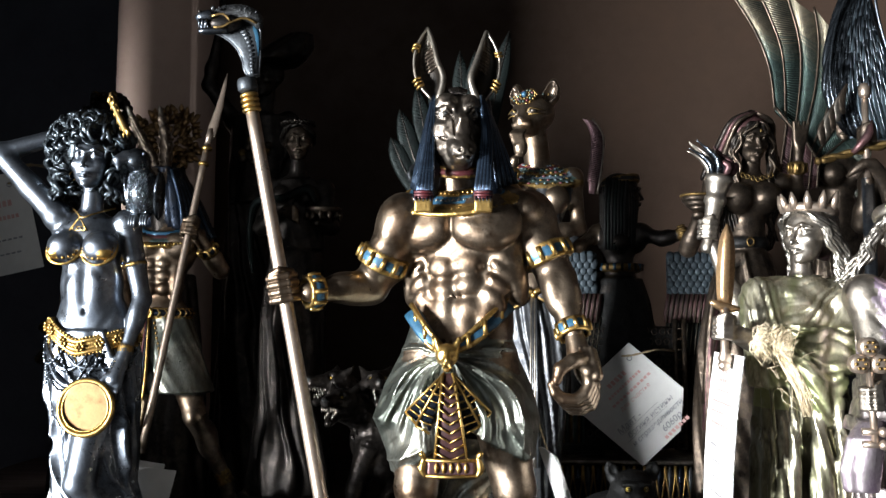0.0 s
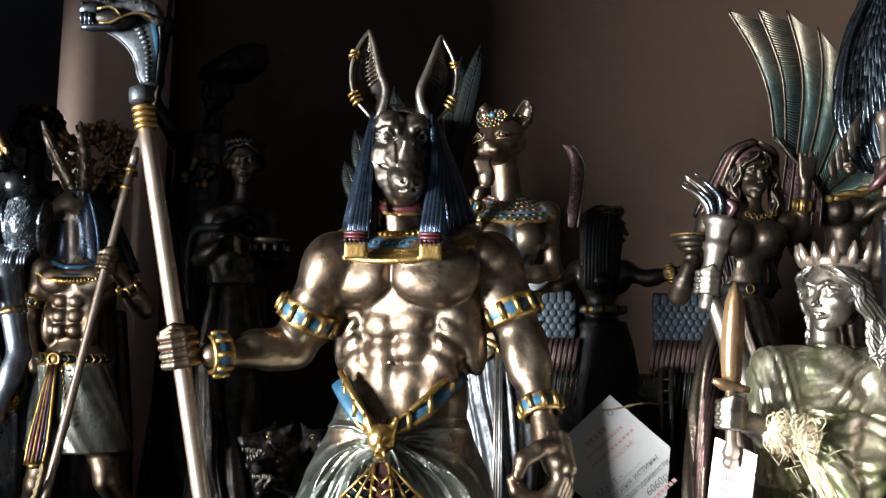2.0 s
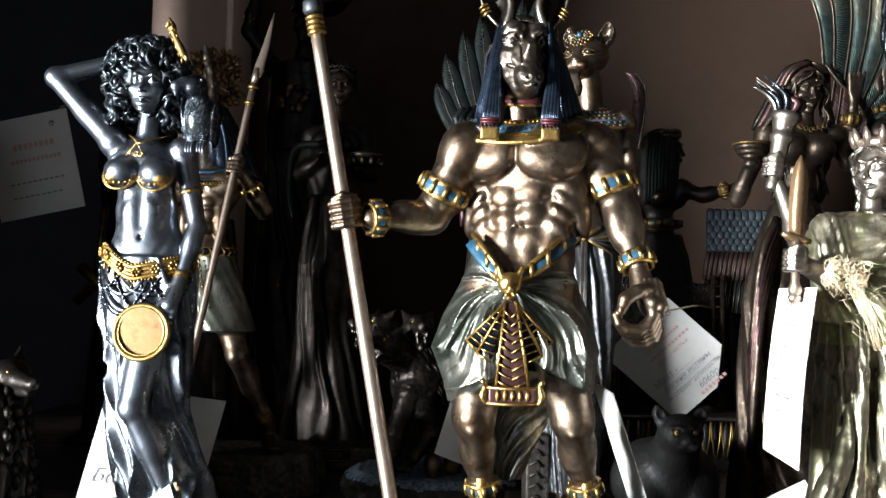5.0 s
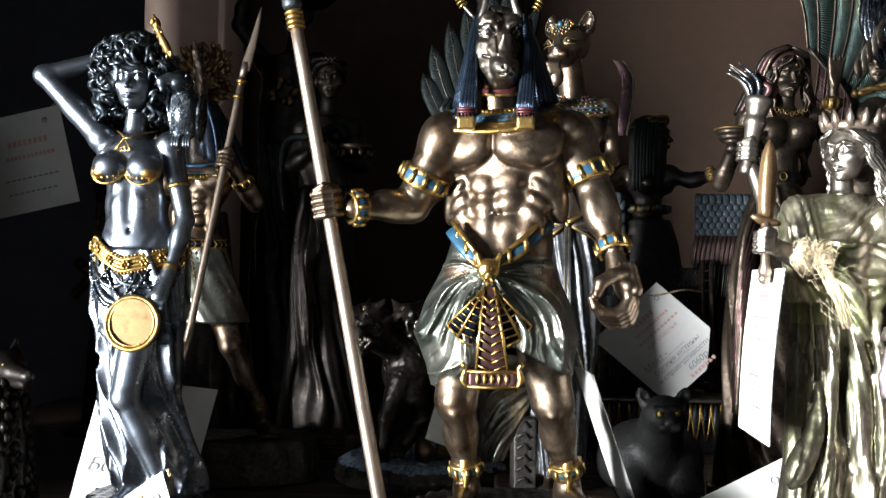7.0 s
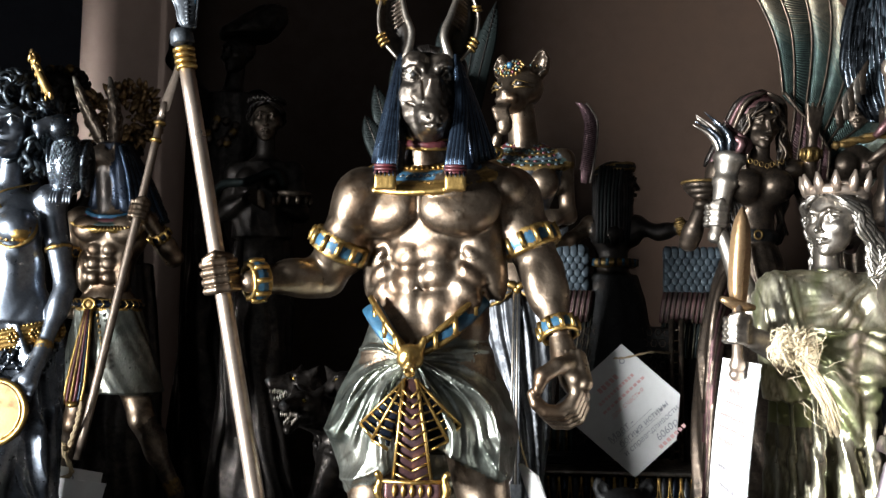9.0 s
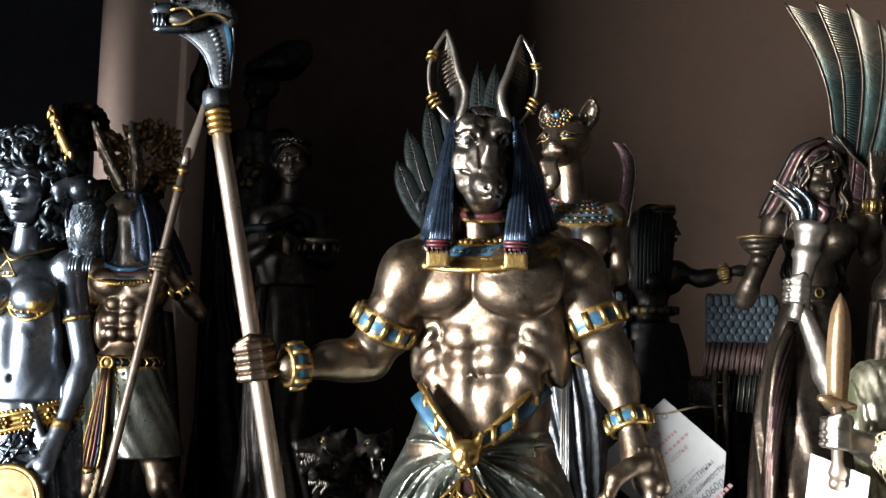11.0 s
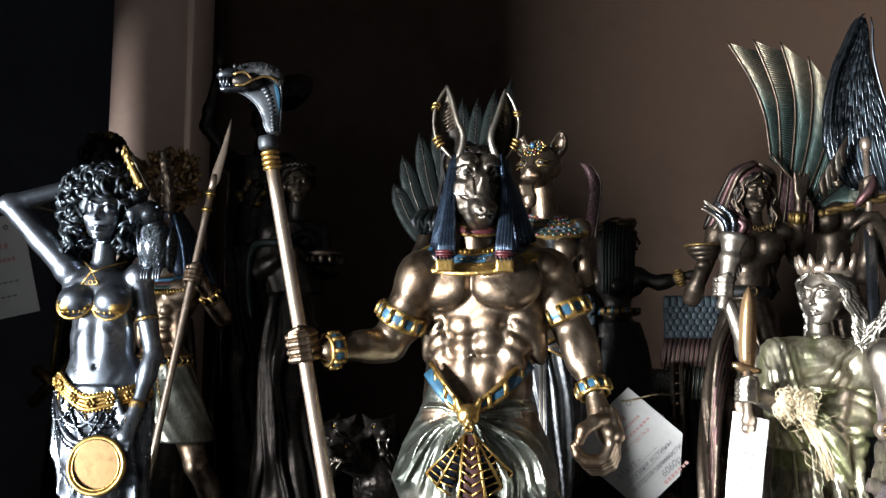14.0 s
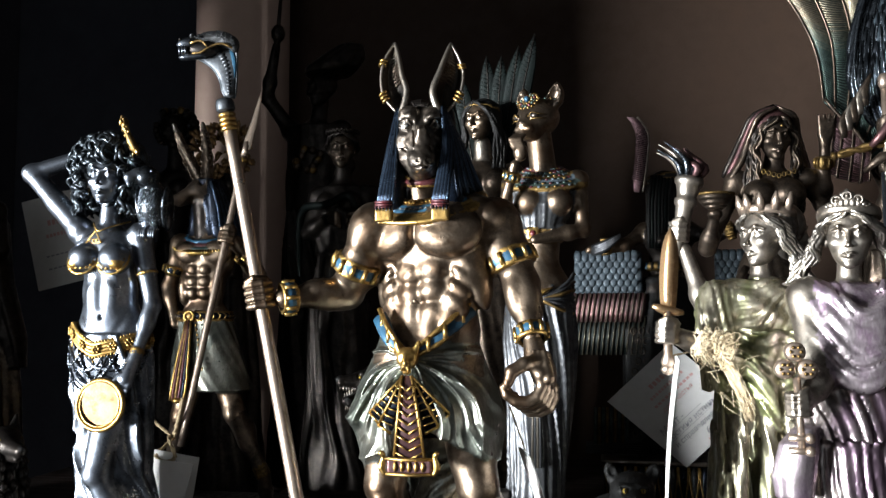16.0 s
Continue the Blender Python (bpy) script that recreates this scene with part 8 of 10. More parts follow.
def feather_goddess():
    """A kneeling goddess with spread winged arms, a tall feather on her head, on a throne over a lotus frieze."""
    S = Clay((0.110, 0.925, 0.0), (0.335, 1.075, 0.372), 0.002)
    B = DIMBRONZE
    Y0 = 1.000
    rot = turn(70, 0, 0)
    torso(S, (0.2130, Y0, 0.280), (0.2130, Y0, 0.248), (0.2130, Y0, 0.225), 0.030, B, 0.38, turn(35))
    S.cone((0.2130, Y0, 0.292), (0.2180, Y0, 0.318), 0.0095, 0.0085, B, 0.004)
    L = human_head((0.2210, Y0 - 0.002, 0.3300), S, 0.0205, rot, B)
    S.ball(L(0, 0.36, 0.32), V(0.92, 0.86, 0.80) * 0.0205, BLACK, 0.002, rot)
    for i in range(16):
        a = math.pi * (0.05 + 0.95 * i / 15)
        p = L(-math.sin(a) * 0.95 if i < 99 else 0, 0.36 - math.cos(a) * 0.88, 0.35)
        S.tube(bend(p, p + V(0, -0.002, -0.030), p + V(-0.002, -0.004, -0.066), n=6), 0.0026, BLACK if i % 3 else DIMBRONZE, 6)
    for i in range(7):
        x = 0.1960 + 0.0034 * i
        S.tube(bend((x + 0.004, Y0 - 0.017, 0.345), (x, Y0 - 0.0235, 0.318), (x - 0.001, Y0 - 0.0250, 0.268), n=7), 0.0022, DARKTEAL if i % 2 else BLACK, 6)
    for dz in (0.0, 0.006):
        S.ring(L(0, 0.26, 0.52) + V(0, 0, dz), rot @ turn(0, -8, 0), (0.0182, 0.0190), 0.0016, OLDGOLD, 0.0004)
    S.ring(L(0, 0.26, 0.52) + V(0, 0, 0.003), rot @ turn(0, -8, 0), (0.0182, 0.0190), 0.0022, BLACK, 0.0004)
    S.drape([(0.004, 0.3020, 1.030, 0.0200, 0.024), (0.090, 0.3010, 1.030, 0.0165, 0.020), (0.160, 0.3000, 1.030, 0.0140, 0.016)], DIMBRONZE, 8, 0.0022, twist=3, k=0.002, seed=4)
    # feather on the head
    line = bend((0.1895, Y0 - 0.004, 0.3300), (0.1945, Y0 - 0.004, 0.362), (0.1960, Y0 - 0.004, 0.392), (0.1850, Y0 - 0.004, 0.4110), n=14)
    S.tube([p + V(-0.0052, 0, 0) for p in line], [0.0030, 0.0045, 0.0056, 0.0062, 0.0066, 0.0068, 0.0070, 0.0070, 0.0068, 0.0064, 0.0058, 0.0048, 0.0034, 0.0010], ROSE, 8, flat=0.25, up=(0, -1, 0))
    S.tube([p + V(0.0012, -0.001, 0) for p in line], 0.0013, SILVER, 6)
    for i in range(40):
        t = 1.5 + i / 40 * 11
        j = int(t)
        p = line[j] + (line[min(j + 1, 13)] - line[j]) * (t - j)
        S.tube([p + V(0, -0.0022, 0), p + V(-0.0118, -0.0022, 0.003)], 0.0006, ROSE, 4)
    # arm reaching aside, cuffs
    arm(S, (0.2360, Y0 - 0.006, 0.288), (0.2560, Y0 - 0.016, 0.280), (0.2800, Y0 - 0.024, 0.286), 0.0088, B)
    band(S, (0.2560, Y0 - 0.016, 0.280), (0.2800, Y0 - 0.024, 0.286), 0.86, 0.0075, 0.0066, OLDGOLD, OLDGOLD, 10, OLDGOLD)
    S.ball((0.2900, Y0 - 0.026, 0.2880), (0.0100, 0.0048, 0.0058), B, 0.002)
    arm(S, (0.1920, Y0 + 0.002, 0.288), (0.1700, Y0 - 0.012, 0.272), (0.1340, Y0 - 0.016, 0.268), 0.0085, BRONZE)
    band(S, (0.1700, Y0 - 0.012, 0.272), (0.1340, Y0 - 0.016, 0.268), 0.55, 0.0075, 0.0078, OLDGOLD, OLDGOLD, 10, OLDGOLD)
    for i in range(4):
        S.tube(bend((0.137, Y0 - 0.018, 0.264 + 0.002 * i), (0.150, Y0 - 0.026, 0.268 + 0.002 * i), (0.166, Y0 - 0.030, 0.280 + 0.001 * i), n=6), [0.003, 0.0035, 0.0035, 0.003, 0.002, 0.001], GREYROBE, 6)
    S.ring((0.2130, Y0, 0.2500), turn(), (0.0215, 0.0195), 0.0040, OLDGOLD, 0.0004, squash=1.1)
    for i in range(9):
        a = math.pi * (1.1 + 0.8 * i / 8)
        S.tube([(0.2130 + 0.0250 * math.cos(a), Y0 + 0.0228 * math.sin(a), 0.247), (0.2130 + 0.0250 * math.cos(a), Y0 + 0.0228 * math.sin(a), 0.254)], 0.0018, BLUE if i % 2 else BLACK, 5)
    # wings: scales, then two tiers of long feathers
    for x0, x1, y in ((0.118, 0.188, Y0 - 0.020), (0.262, 0.330, Y0 - 0.014)):
        S.block(((x0 + x1) / 2, y + 0.006, 0.232), ((x1 - x0) / 2, 0.003, 0.034), TEALBLUE, 0.001)
        for r in range(7):
            for c in range(9):
                S.tube(bend((x0 + 0.004 + (c + 0.5 * (r % 2)) * (x1 - x0 - 0.004) / 9, y + 0.004, 0.267 - 0.0064 * r), (x0 + 0.004 + (c + 0.5 * (r % 2)) * (x1 - x0 - 0.004) / 9, y + 0.0015, 0.260 - 0.0064 * r), (x0 + 0.004 + (c + 0.5 * (r % 2)) * (x1 - x0 - 0.004) / 9, y + 0.0005, 0.2545 - 0.0064 * r), n=5), [0.0030, 0.0042, 0.0043, 0.0034, 0.0012], TEALBLUE, 7, flat=0.3, up=(0, -1, 0))
        for tier, (m, z0, z1) in enumerate(((PLUM, 0.222, 0.192), (DARKTEAL, 0.198, 0.158))):
            for c in range(15):
                u = c / 14
                S.tube(bend((x0 + 0.002 + (x1 - x0) * u, y + 0.002 * tier, z0), (x0 - 0.003 + (x1 - x0) * u, y + 0.002 * tier - 0.001, z1), n=4), [0.0030, 0.0034, 0.0034, 0.0022], m, 7, flat=0.30, up=(0, -1, 0))
                S.tube([(x0 + 0.002 + (x1 - x0) * u, y - 0.002 + 0.002 * tier, z0), (x0 - 0.003 + (x1 - x0) * u, y - 0.003 + 0.002 * tier, z1)], 0.0005, WINGRIB, 4)
    # legs folded on the throne, netted dress
    S.drape([(0.060, 0.2200, Y0 - 0.004, 0.040, 0.026), (0.150, 0.2180, Y0 - 0.004, 0.036, 0.026), (0.215, 0.2150, Y0, 0.030, 0.024), (0.240, 0.2130, Y0, 0.024, 0.021)], BLACK, 8, 0.0008, k=0.002)
    S.block((0.2230, Y0 + 0.020, 0.125), (0.055, 0.040, 0.063), BLACK, 0.003, edge=0.004)
    for r in range(11):
        for c in range(11):
            p = V(0.178 + 0.0085 * c + 0.00425 * (r % 2), Y0 - 0.021, 0.078 + 0.0105 * r)
            S.tube([p + V(0.0030 * math.cos(a), 0, 0.0036 * math.sin(a)) for a in np.linspace(0, 6.28, 7)[:-1]], 0.0007, DARKBRONZE, 4, closed=True)
    for x in (0.2665, 0.2760):
        S.tube([(x, Y0 - 0.024, 0.062), (x, Y0 - 0.024, 0.196)], 0.0026, DARKBRONZE, 6)
    for r in range(12):
        S.tube([(0.2685, Y0 - 0.0245, 0.070 + 0.0105 * r), (0.2740, Y0 - 0.0245, 0.070 + 0.0105 * r), (0.2740, Y0 - 0.0245, 0.076 + 0.0105 * r)], 0.0010, BRONZE, 4)
    for c in range(9):
        S.tube([(0.138 + 0.0040 * c, Y0 - 0.030, 0.105), (0.137 + 0.0040 * c, Y0 - 0.034, 0.066)], 0.0015, OLDGOLD if c % 2 else TEAL, 5)
    for r in range(5):
        S.tube([(0.128, Y0 - 0.040 + 0.002 * r, 0.061 + 0.002 * r), (0.190, Y0 - 0.046 + 0.002 * r, 0.060 + 0.002 * r)], 0.0016, BLACK, 5)
    # plinth with a pale ledge and a frieze of lotus petals
    S.block((0.2220, Y0 + 0.005, 0.024), (0.0760, 0.056, 0.024), BLACK, 0.001, edge=0.002)
    S.block((0.2220, Y0 + 0.005, 0.0530), (0.0790, 0.0590, 0.0022), SILVER, 0.001, edge=0.001)
    for c in range(15):
        x = 0.151 + 0.0102 * c
        yy = Y0 - 0.0525
        S.tube(bend((x, yy, 0.0495), (x, yy - 0.0015, 0.036), (x, yy, 0.016), n=6), [0.0008, 0.0026, 0.0034, 0.0036, 0.0030, 0.0008], NAVY if c % 2 else GREYROBE, 6, flat=0.5, up=(0, -1, 0))
        for g in (-1, 1):
            S.tube(bend((x + g * 0.0050, yy - 0.001, 0.0500), (x + g * 0.0040, yy - 0.002, 0.036), (x + g * 0.0006, yy - 0.001, 0.013), n=6), [0.0016, 0.0013, 0.0011, 0.0010, 0.0009, 0.0006], GOLD, 5)
    return statue(S, "feather_goddess_figurine", (0.222, Y0, 0), "dark kneeling goddess figurine with head feather, scaled wings and lotus plinth")


def panther():
    S = Clay((0.110, 0.620, 0.0), (0.225, 0.740, 0.105), 0.0012)
    B = BLACK
    S.ball((0.1620, 0.705, 0.040), (0.040, 0.034, 0.030), B, 0.006)
    S.cone((0.1640, 0.690, 0.050), (0.1645, 0.668, 0.074), 0.020, 0.015, B, 0.006)
    L = local((0.1645, 0.660, 0.0790), turn(3, -6, 0), 0.0150)
    rot = turn(3, -6, 0)
    S.ball(L(0, 0.05, 0.05), V(1.02, 1.0, 0.86) * 0.015, B, 0.004, rot)
    S.ball(L(0, -0.68, -0.38), V(0.58, 0.56, 0.46) * 0.015, B, 0.004, rot)
    S.cone(L(0, -0.55, 0.20), L(0, -1.10, -0.20), 0.0034, 0.0030, B, 0.003)
    S.ball(L(0, -1.20, -0.28), V(0.22, 0.14, 0.14) * 0.015, B, 0.0006, rot)
    S.cone(L(0, -1.20, -0.42), L(0, -1.12, -0.68), 0.0007, 0.0007, None, 0.001, cut=True)
    for g in (-1, 1):
        S.ball(L(g * 0.26, -1.02, -0.52), V(0.28, 0.24, 0.22) * 0.015, B, 0.001, rot)
        S.ball(L(g * 0.40, -0.88, 0.08), V(0.20, 0.16, 0.13) * 0.015, None, 0.001, rot, cut=True)
        S.bead(L(g * 0.40, -0.80, 0.07), 0.0019, EYE, 8)
        S.bead(L(g * 0.40, -0.92, 0.07), (0.0006, 0.0006, 0.0012), BLACK, 6)
        S.cone(L(g * 0.20, -0.90, 0.28), L(g * 0.62, -0.72, 0.26), 0.0018, 0.0014, B, 0.001)
        S.chain([L(g * 0.80, 0.15, 0.55), L(g * 0.98, 0.10, 0.92), L(g * 1.06, 0.08, 1.18)], [0.0052, 0.0042, 0.0016], B, 0.002)
        S.ball(L(g * 0.92, -0.18, 0.88), V(0.20, 0.16, 0.26) * 0.015, None, 0.001, rot, cut=True)
        S.chain([(0.1645 + g * 0.018, 0.690, 0.040), (0.1645 + g * 0.020, 0.664, 0.014), (0.1645 + g * 0.020, 0.640, 0.009)], [0.015, 0.0095, 0.0080], B, 0.004)
        for i in range(3):
            S.ball((0.1645 + g * 0.020 + (i - 1) * 0.0048, 0.632, 0.0062), (0.0032, 0.0055, 0.0048), B, 0.001)
    S.lump((0.11, 0.62, 0.0), (0.22, 0.74, 0.105), 0.00035, 260, 2)
    S.drape([(0.0006, 0.1640, 0.690, 0.050, 0.042), (0.006, 0.1640, 0.690, 0.048, 0.040)], BLACK, 9, 0.001, k=0.003)
    return statue(S, "panther_figurine", (0.164, 0.69, 0), "black crouching panther figurine with amber eyes", "animal figurine")


def hound():
    """Three-headed hound on a frosted rock."""
    S = Clay((-0.098, 0.715, 0.0), (0.085, 0.885, 0.165), 0.0014)
    B = DIMBRONZE
    cx, cy = -0.009, 0.800
    S.drape([(0.0005, cx, cy, 0.075, 0.062), (0.010, cx, cy, 0.077, 0.064), (0.018, cx, cy, 0.073, 0.060), (0.024, cx, cy, 0.064, 0.052)], ROCK, 9, 0.0016, k=0.003, seed=2)
    S.lump((cx - 0.09, cy - 0.08, 0.002), (cx + 0.09, cy + 0.08, 0.03), 0.0012, 75, 1)
    S.paint((cx - 0.09, cy - 0.08, 0.0150), (cx + 0.09, cy + 0.08, 0.05), lambda X, Y, Z: Z > 0.0175 + 0.002 * np.sin(X * 300) * np.sin(Y * 280), BLUEROCK)
    S.ball((0.008, 0.812, 0.098), (0.046, 0.024, 0.027), B, 0.008, turn(12, 0, -8))
    S.ball((-0.024, 0.800, 0.094), (0.024, 0.024, 0.030), B, 0.008)
    for i, (hx, hy, hz, yaw) in enumerate(((-0.0520, 0.770, 0.1265, -22), (-0.0600, 0.800, 0.1400, -52), (-0.0250, 0.792, 0.1400, 12))):
        rot = turn(yaw, -8, 0)
        L = local((hx, hy, hz), rot, 0.0135)
        S.cone((-0.022, 0.805, 0.108), L(0, 0.4, -0.2), 0.0165, 0.0130, B, 0.006)
        S.ball(L(0, 0, 0), V(0.98, 1.0, 0.85) * 0.0135, B, 0.004, rot)
        S.cone(L(0, -0.6, 0.02), L(0, -1.75, -0.10), 0.0078, 0.0048, B, 0.003)
        S.cone(L(0, -0.4, -0.65), L(0, -1.30, -1.30), 0.0058, 0.0034, B, 0.002)
        S.cone(L(0, -0.9, -0.50), L(0, -1.45, -0.66), 0.0034, 0.0030, None, 0.002, cut=True)
        S.ball(L(0, -1.95, 0.02), 0.0028, BLACK, 0.001)
        for g in (-1, 1):
            for k_ in range(4):
                S.tube([L(g * 0.24, -0.85 - 0.15 * k_, -0.72 - 0.11 * k_), L(g * 0.24, -0.90 - 0.15 * k_, -0.46 - 0.11 * k_)], [0.0008, 0.0002], SILVER, 5)
            S.cone(L(g * 0.62, 0.2, 0.6), L(g * 1.0, 0.5, 1.15), 0.0046, 0.0010, B, 0.002)
            S.ball(L(g * 0.46, -0.72, 0.32), 0.0022, None, 0.001, cut=True)
            S.bead(L(g * 0.44, -0.70, 0.30), 0.0013, EYE, 6)
            for k_ in range(4):
                S.tube([L(g * 0.30, -1.05 - 0.2 * k_, -0.36), L(g * 0.30, -1.05 - 0.2 * k_, -0.66)], [0.0009, 0.0002], SILVER, 5)
    for a, b, c in (((-0.030, 0.784, 0.085), (-0.040, 0.776, 0.055), (-0.0430, 0.772, 0.024)), ((-0.020, 0.790, 0.080), (-0.010, 0.770, 0.058), (-0.0290, 0.757, 0.033)), ((0.030, 0.806, 0.085), (0.036, 0.812, 0.055), (0.0300, 0.806, 0.024)), ((0.034, 0.826, 0.085), (0.044, 0.834, 0.055), (0.0400, 0.830, 0.024))):
        S.chain([V(*a), V(*b), V(*c)], [0.0125, 0.0075, 0.0055], B, 0.005)
        S.ball(V(*c) + V(-0.001, -0.006, 0.001), (0.0075, 0.0095, 0.0055), B, 0.002)
        for i in range(3):
            S.ball(V(*c) + V(-0.005 + 0.0045 * i, -0.0145, -0.0005), (0.0026, 0.0042, 0.0034), B, 0.001)
    S.chain([(0.052, 0.822, 0.100), (0.066, 0.832, 0.085), (0.072, 0.836, 0.055)], [0.006, 0.005, 0.003], B, 0.004)
    S.lump((-0.098, 0.715, 0.03), (0.085, 0.885, 0.165), 0.0008, 95, 5)
    rr = np.random.RandomState(2)
    for i in range(330):
        a, u = rr.uniform(0, 6.28), rr.uniform(-0.050, 0.046)
        p = V(0.002 + u, 0.806 + 0.024 * math.cos(a), 0.102 + 0.028 * math.sin(a) + (0.010 if u < -0.01 else 0))
        if p[1] > 0.815:
            continue
        S.tube([p, p + V(0.003, -0.001, -0.004), p + V(0.005, 0.0, -0.010)], [0.0014, 0.0013, 0.0003], B, 5)
    S.ball((-0.0085, 0.7560, 0.0330), (0.0080, 0.0080, 0.0105), BRONZE, 0.001)
    S.ball((0.006, 0.7700, 0.0300), (0.0070, 0.0060, 0.0060), OLDGOLD, 0.001)
    return statue(S, "three_headed_hound_figurine", (cx, cy, 0), "dark bronze three-headed hound figurine on a frosted blue rock", "animal figurine")


def word(text, size, m, rot):
    """Letters as a mesh, laid out from the middle, turned by rot."""
    c = bpy.data.curves.new("word", "FONT")
    c.body, c.size, c.align_x, c.align_y, c.extrude = text, size, "CENTER", "CENTER", size * 0.03
    ob = bpy.data.objects.new("word", c)
    scene.collection.objects.link(ob)
    bpy.context.view_layer.update()
    me = bpy.data.meshes.new_from_object(ob.evaluated_get(bpy.context.evaluated_depsgraph_get()))
    bpy.data.objects.remove(ob)
    v = [Vector(rot @ np.array(p.co)) for p in me.vertices]
    f = [tuple(p.vertices) for p in me.polygons]
    bpy.data.meshes.remove(me)
    return v, f, m


def health_goddess():
    S = Clay((-0.175, 0.868, 0.0), (-0.060, 0.985, 0.42), 0.002)
    # back-row shade is put into the body colour
    B = DIMBRONZE
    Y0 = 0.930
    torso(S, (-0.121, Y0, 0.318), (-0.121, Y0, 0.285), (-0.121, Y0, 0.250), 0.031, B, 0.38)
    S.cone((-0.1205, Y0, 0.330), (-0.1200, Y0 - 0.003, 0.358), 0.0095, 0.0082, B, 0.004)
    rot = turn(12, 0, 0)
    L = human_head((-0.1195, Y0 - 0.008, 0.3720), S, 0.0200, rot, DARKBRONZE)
    S.ball(L(0, 0.30, 0.35), V(0.88, 0.86, 0.82) * 0.0200, DIMBRONZE, 0.002, rot)
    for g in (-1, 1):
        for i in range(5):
            lock(S, [L(g * 0.05, -0.70 + 0.14 * i, 0.80 + 0.04 * i), L(g * 0.50, -0.52 + 0.16 * i, 0.62), L(g * 0.76, -0.10 + 0.14 * i, 0.22), L(g * 0.66, 0.45, -0.10)], 0.0020, DIMBRONZE, 4, 12, 0.8, i, 0.0010)
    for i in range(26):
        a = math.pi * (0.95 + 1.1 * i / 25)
        S.bead(L(0.80 * math.cos(a), 0.16 + 0.80 * math.sin(a), 0.92 + 0.06 * (i % 2)), (0.0024, 0.0024, 0.0020), DIMBRONZE, 7)
    S.drape([(0.024, -0.1230, Y0, 0.044, 0.036), (0.120, -0.1235, Y0, 0.033, 0.028), (0.200, -0.1225, Y0, 0.031, 0.026), (0.262, -0.1215, Y0, 0.024, 0.019)], DIMBRONZE, 12, 0.0028, twist=3, k=0.002, seed=3)
    S.drape([(0.262, -0.1215, Y0, 0.026, 0.021), (0.300, -0.1210, Y0, 0.029, 0.022), (0.335, -0.1205, Y0, 0.022, 0.016)], DIMBRONZE, 9, 0.0016, twist=20, k=0.002, seed=5)
    arm(S, (-0.1480, Y0, 0.325), (-0.1560, Y0 - 0.008, 0.285), (-0.1280, Y0 - 0.028, 0.300), 0.0085, B)
    arm(S, (-0.0930, Y0, 0.325), (-0.0840, Y0 - 0.008, 0.285), (-0.0960, Y0 - 0.030, 0.288), 0.0085, B)
    for i in range(4):
        S.chain([(-0.1260, Y0 - 0.030, 0.304 - 0.003 * i), (-0.1180, Y0 - 0.034, 0.303 - 0.004 * i), (-0.1120, Y0 - 0.032, 0.299 - 0.004 * i)], [0.0026, 0.0022, 0.0014], BRONZE, 0.001)
    c = V(-0.0885, Y0 - 0.036, 0.2895)
    S.tube([c, c + V(0, 0, 0.004), c + V(0, 0, 0.009), c + V(0, 0, 0.012)], [0.005, 0.012, 0.0170, 0.0178], DARKBRONZE, 24)
    for i in range(12):
        a = i * 0.5236
        S.bead(c + V(0.0165 * math.cos(a), 0.0165 * math.sin(a), 0.004), (0.0026, 0.0026, 0.004), DARKBRONZE, 6)
    S.tube(bend((-0.0960, Y0 - 0.034, 0.306), (-0.1050, Y0 - 0.036, 0.3200), (-0.1300, Y0 - 0.030, 0.312), (-0.1600, Y0 - 0.012, 0.310), (-0.1680, Y0, 0.280), (-0.1600, Y0 - 0.02, 0.240), n=22), [0.0022] + [0.0040] * 18 + [0.0034, 0.0026, 0.0012], DARKTEAL, 8)
    foot((-0.1240, Y0 - 0.016, 0.024), (-0.1260, Y0 - 0.044, 0.024), S, 0.0068, B)
    S.block((-0.1180, Y0, 0.0125), (0.0560, 0.050, 0.0125), DARKBRONZE, 0.001, edge=0.003)
    S.block((-0.1120, Y0 - 0.0505, 0.0170), (0.0195, 0.0012, 0.0052), BLACK, 0.0005, edge=0.0008)
    for g in (-1, 1):
        S.tube([(-0.1315, Y0 - 0.0522, 0.0170 + g * 0.0050), (-0.0925, Y0 - 0.0522, 0.0170 + g * 0.0050)], 0.0006, OLDGOLD, 5)
    v, f, m = word("HYGIEIA", 0.0074, OLDGOLD, turn(0, 90, 0))
    S.bits.append(([p + Vector((-0.1120, Y0 - 0.0523, 0.0168)) for p in v], f, m))
    return statue(S, "health_goddess_figurine", (-0.118, Y0, 0), "shade-darkened bronze robed goddess figurine with a serpent, bowl and name plate")


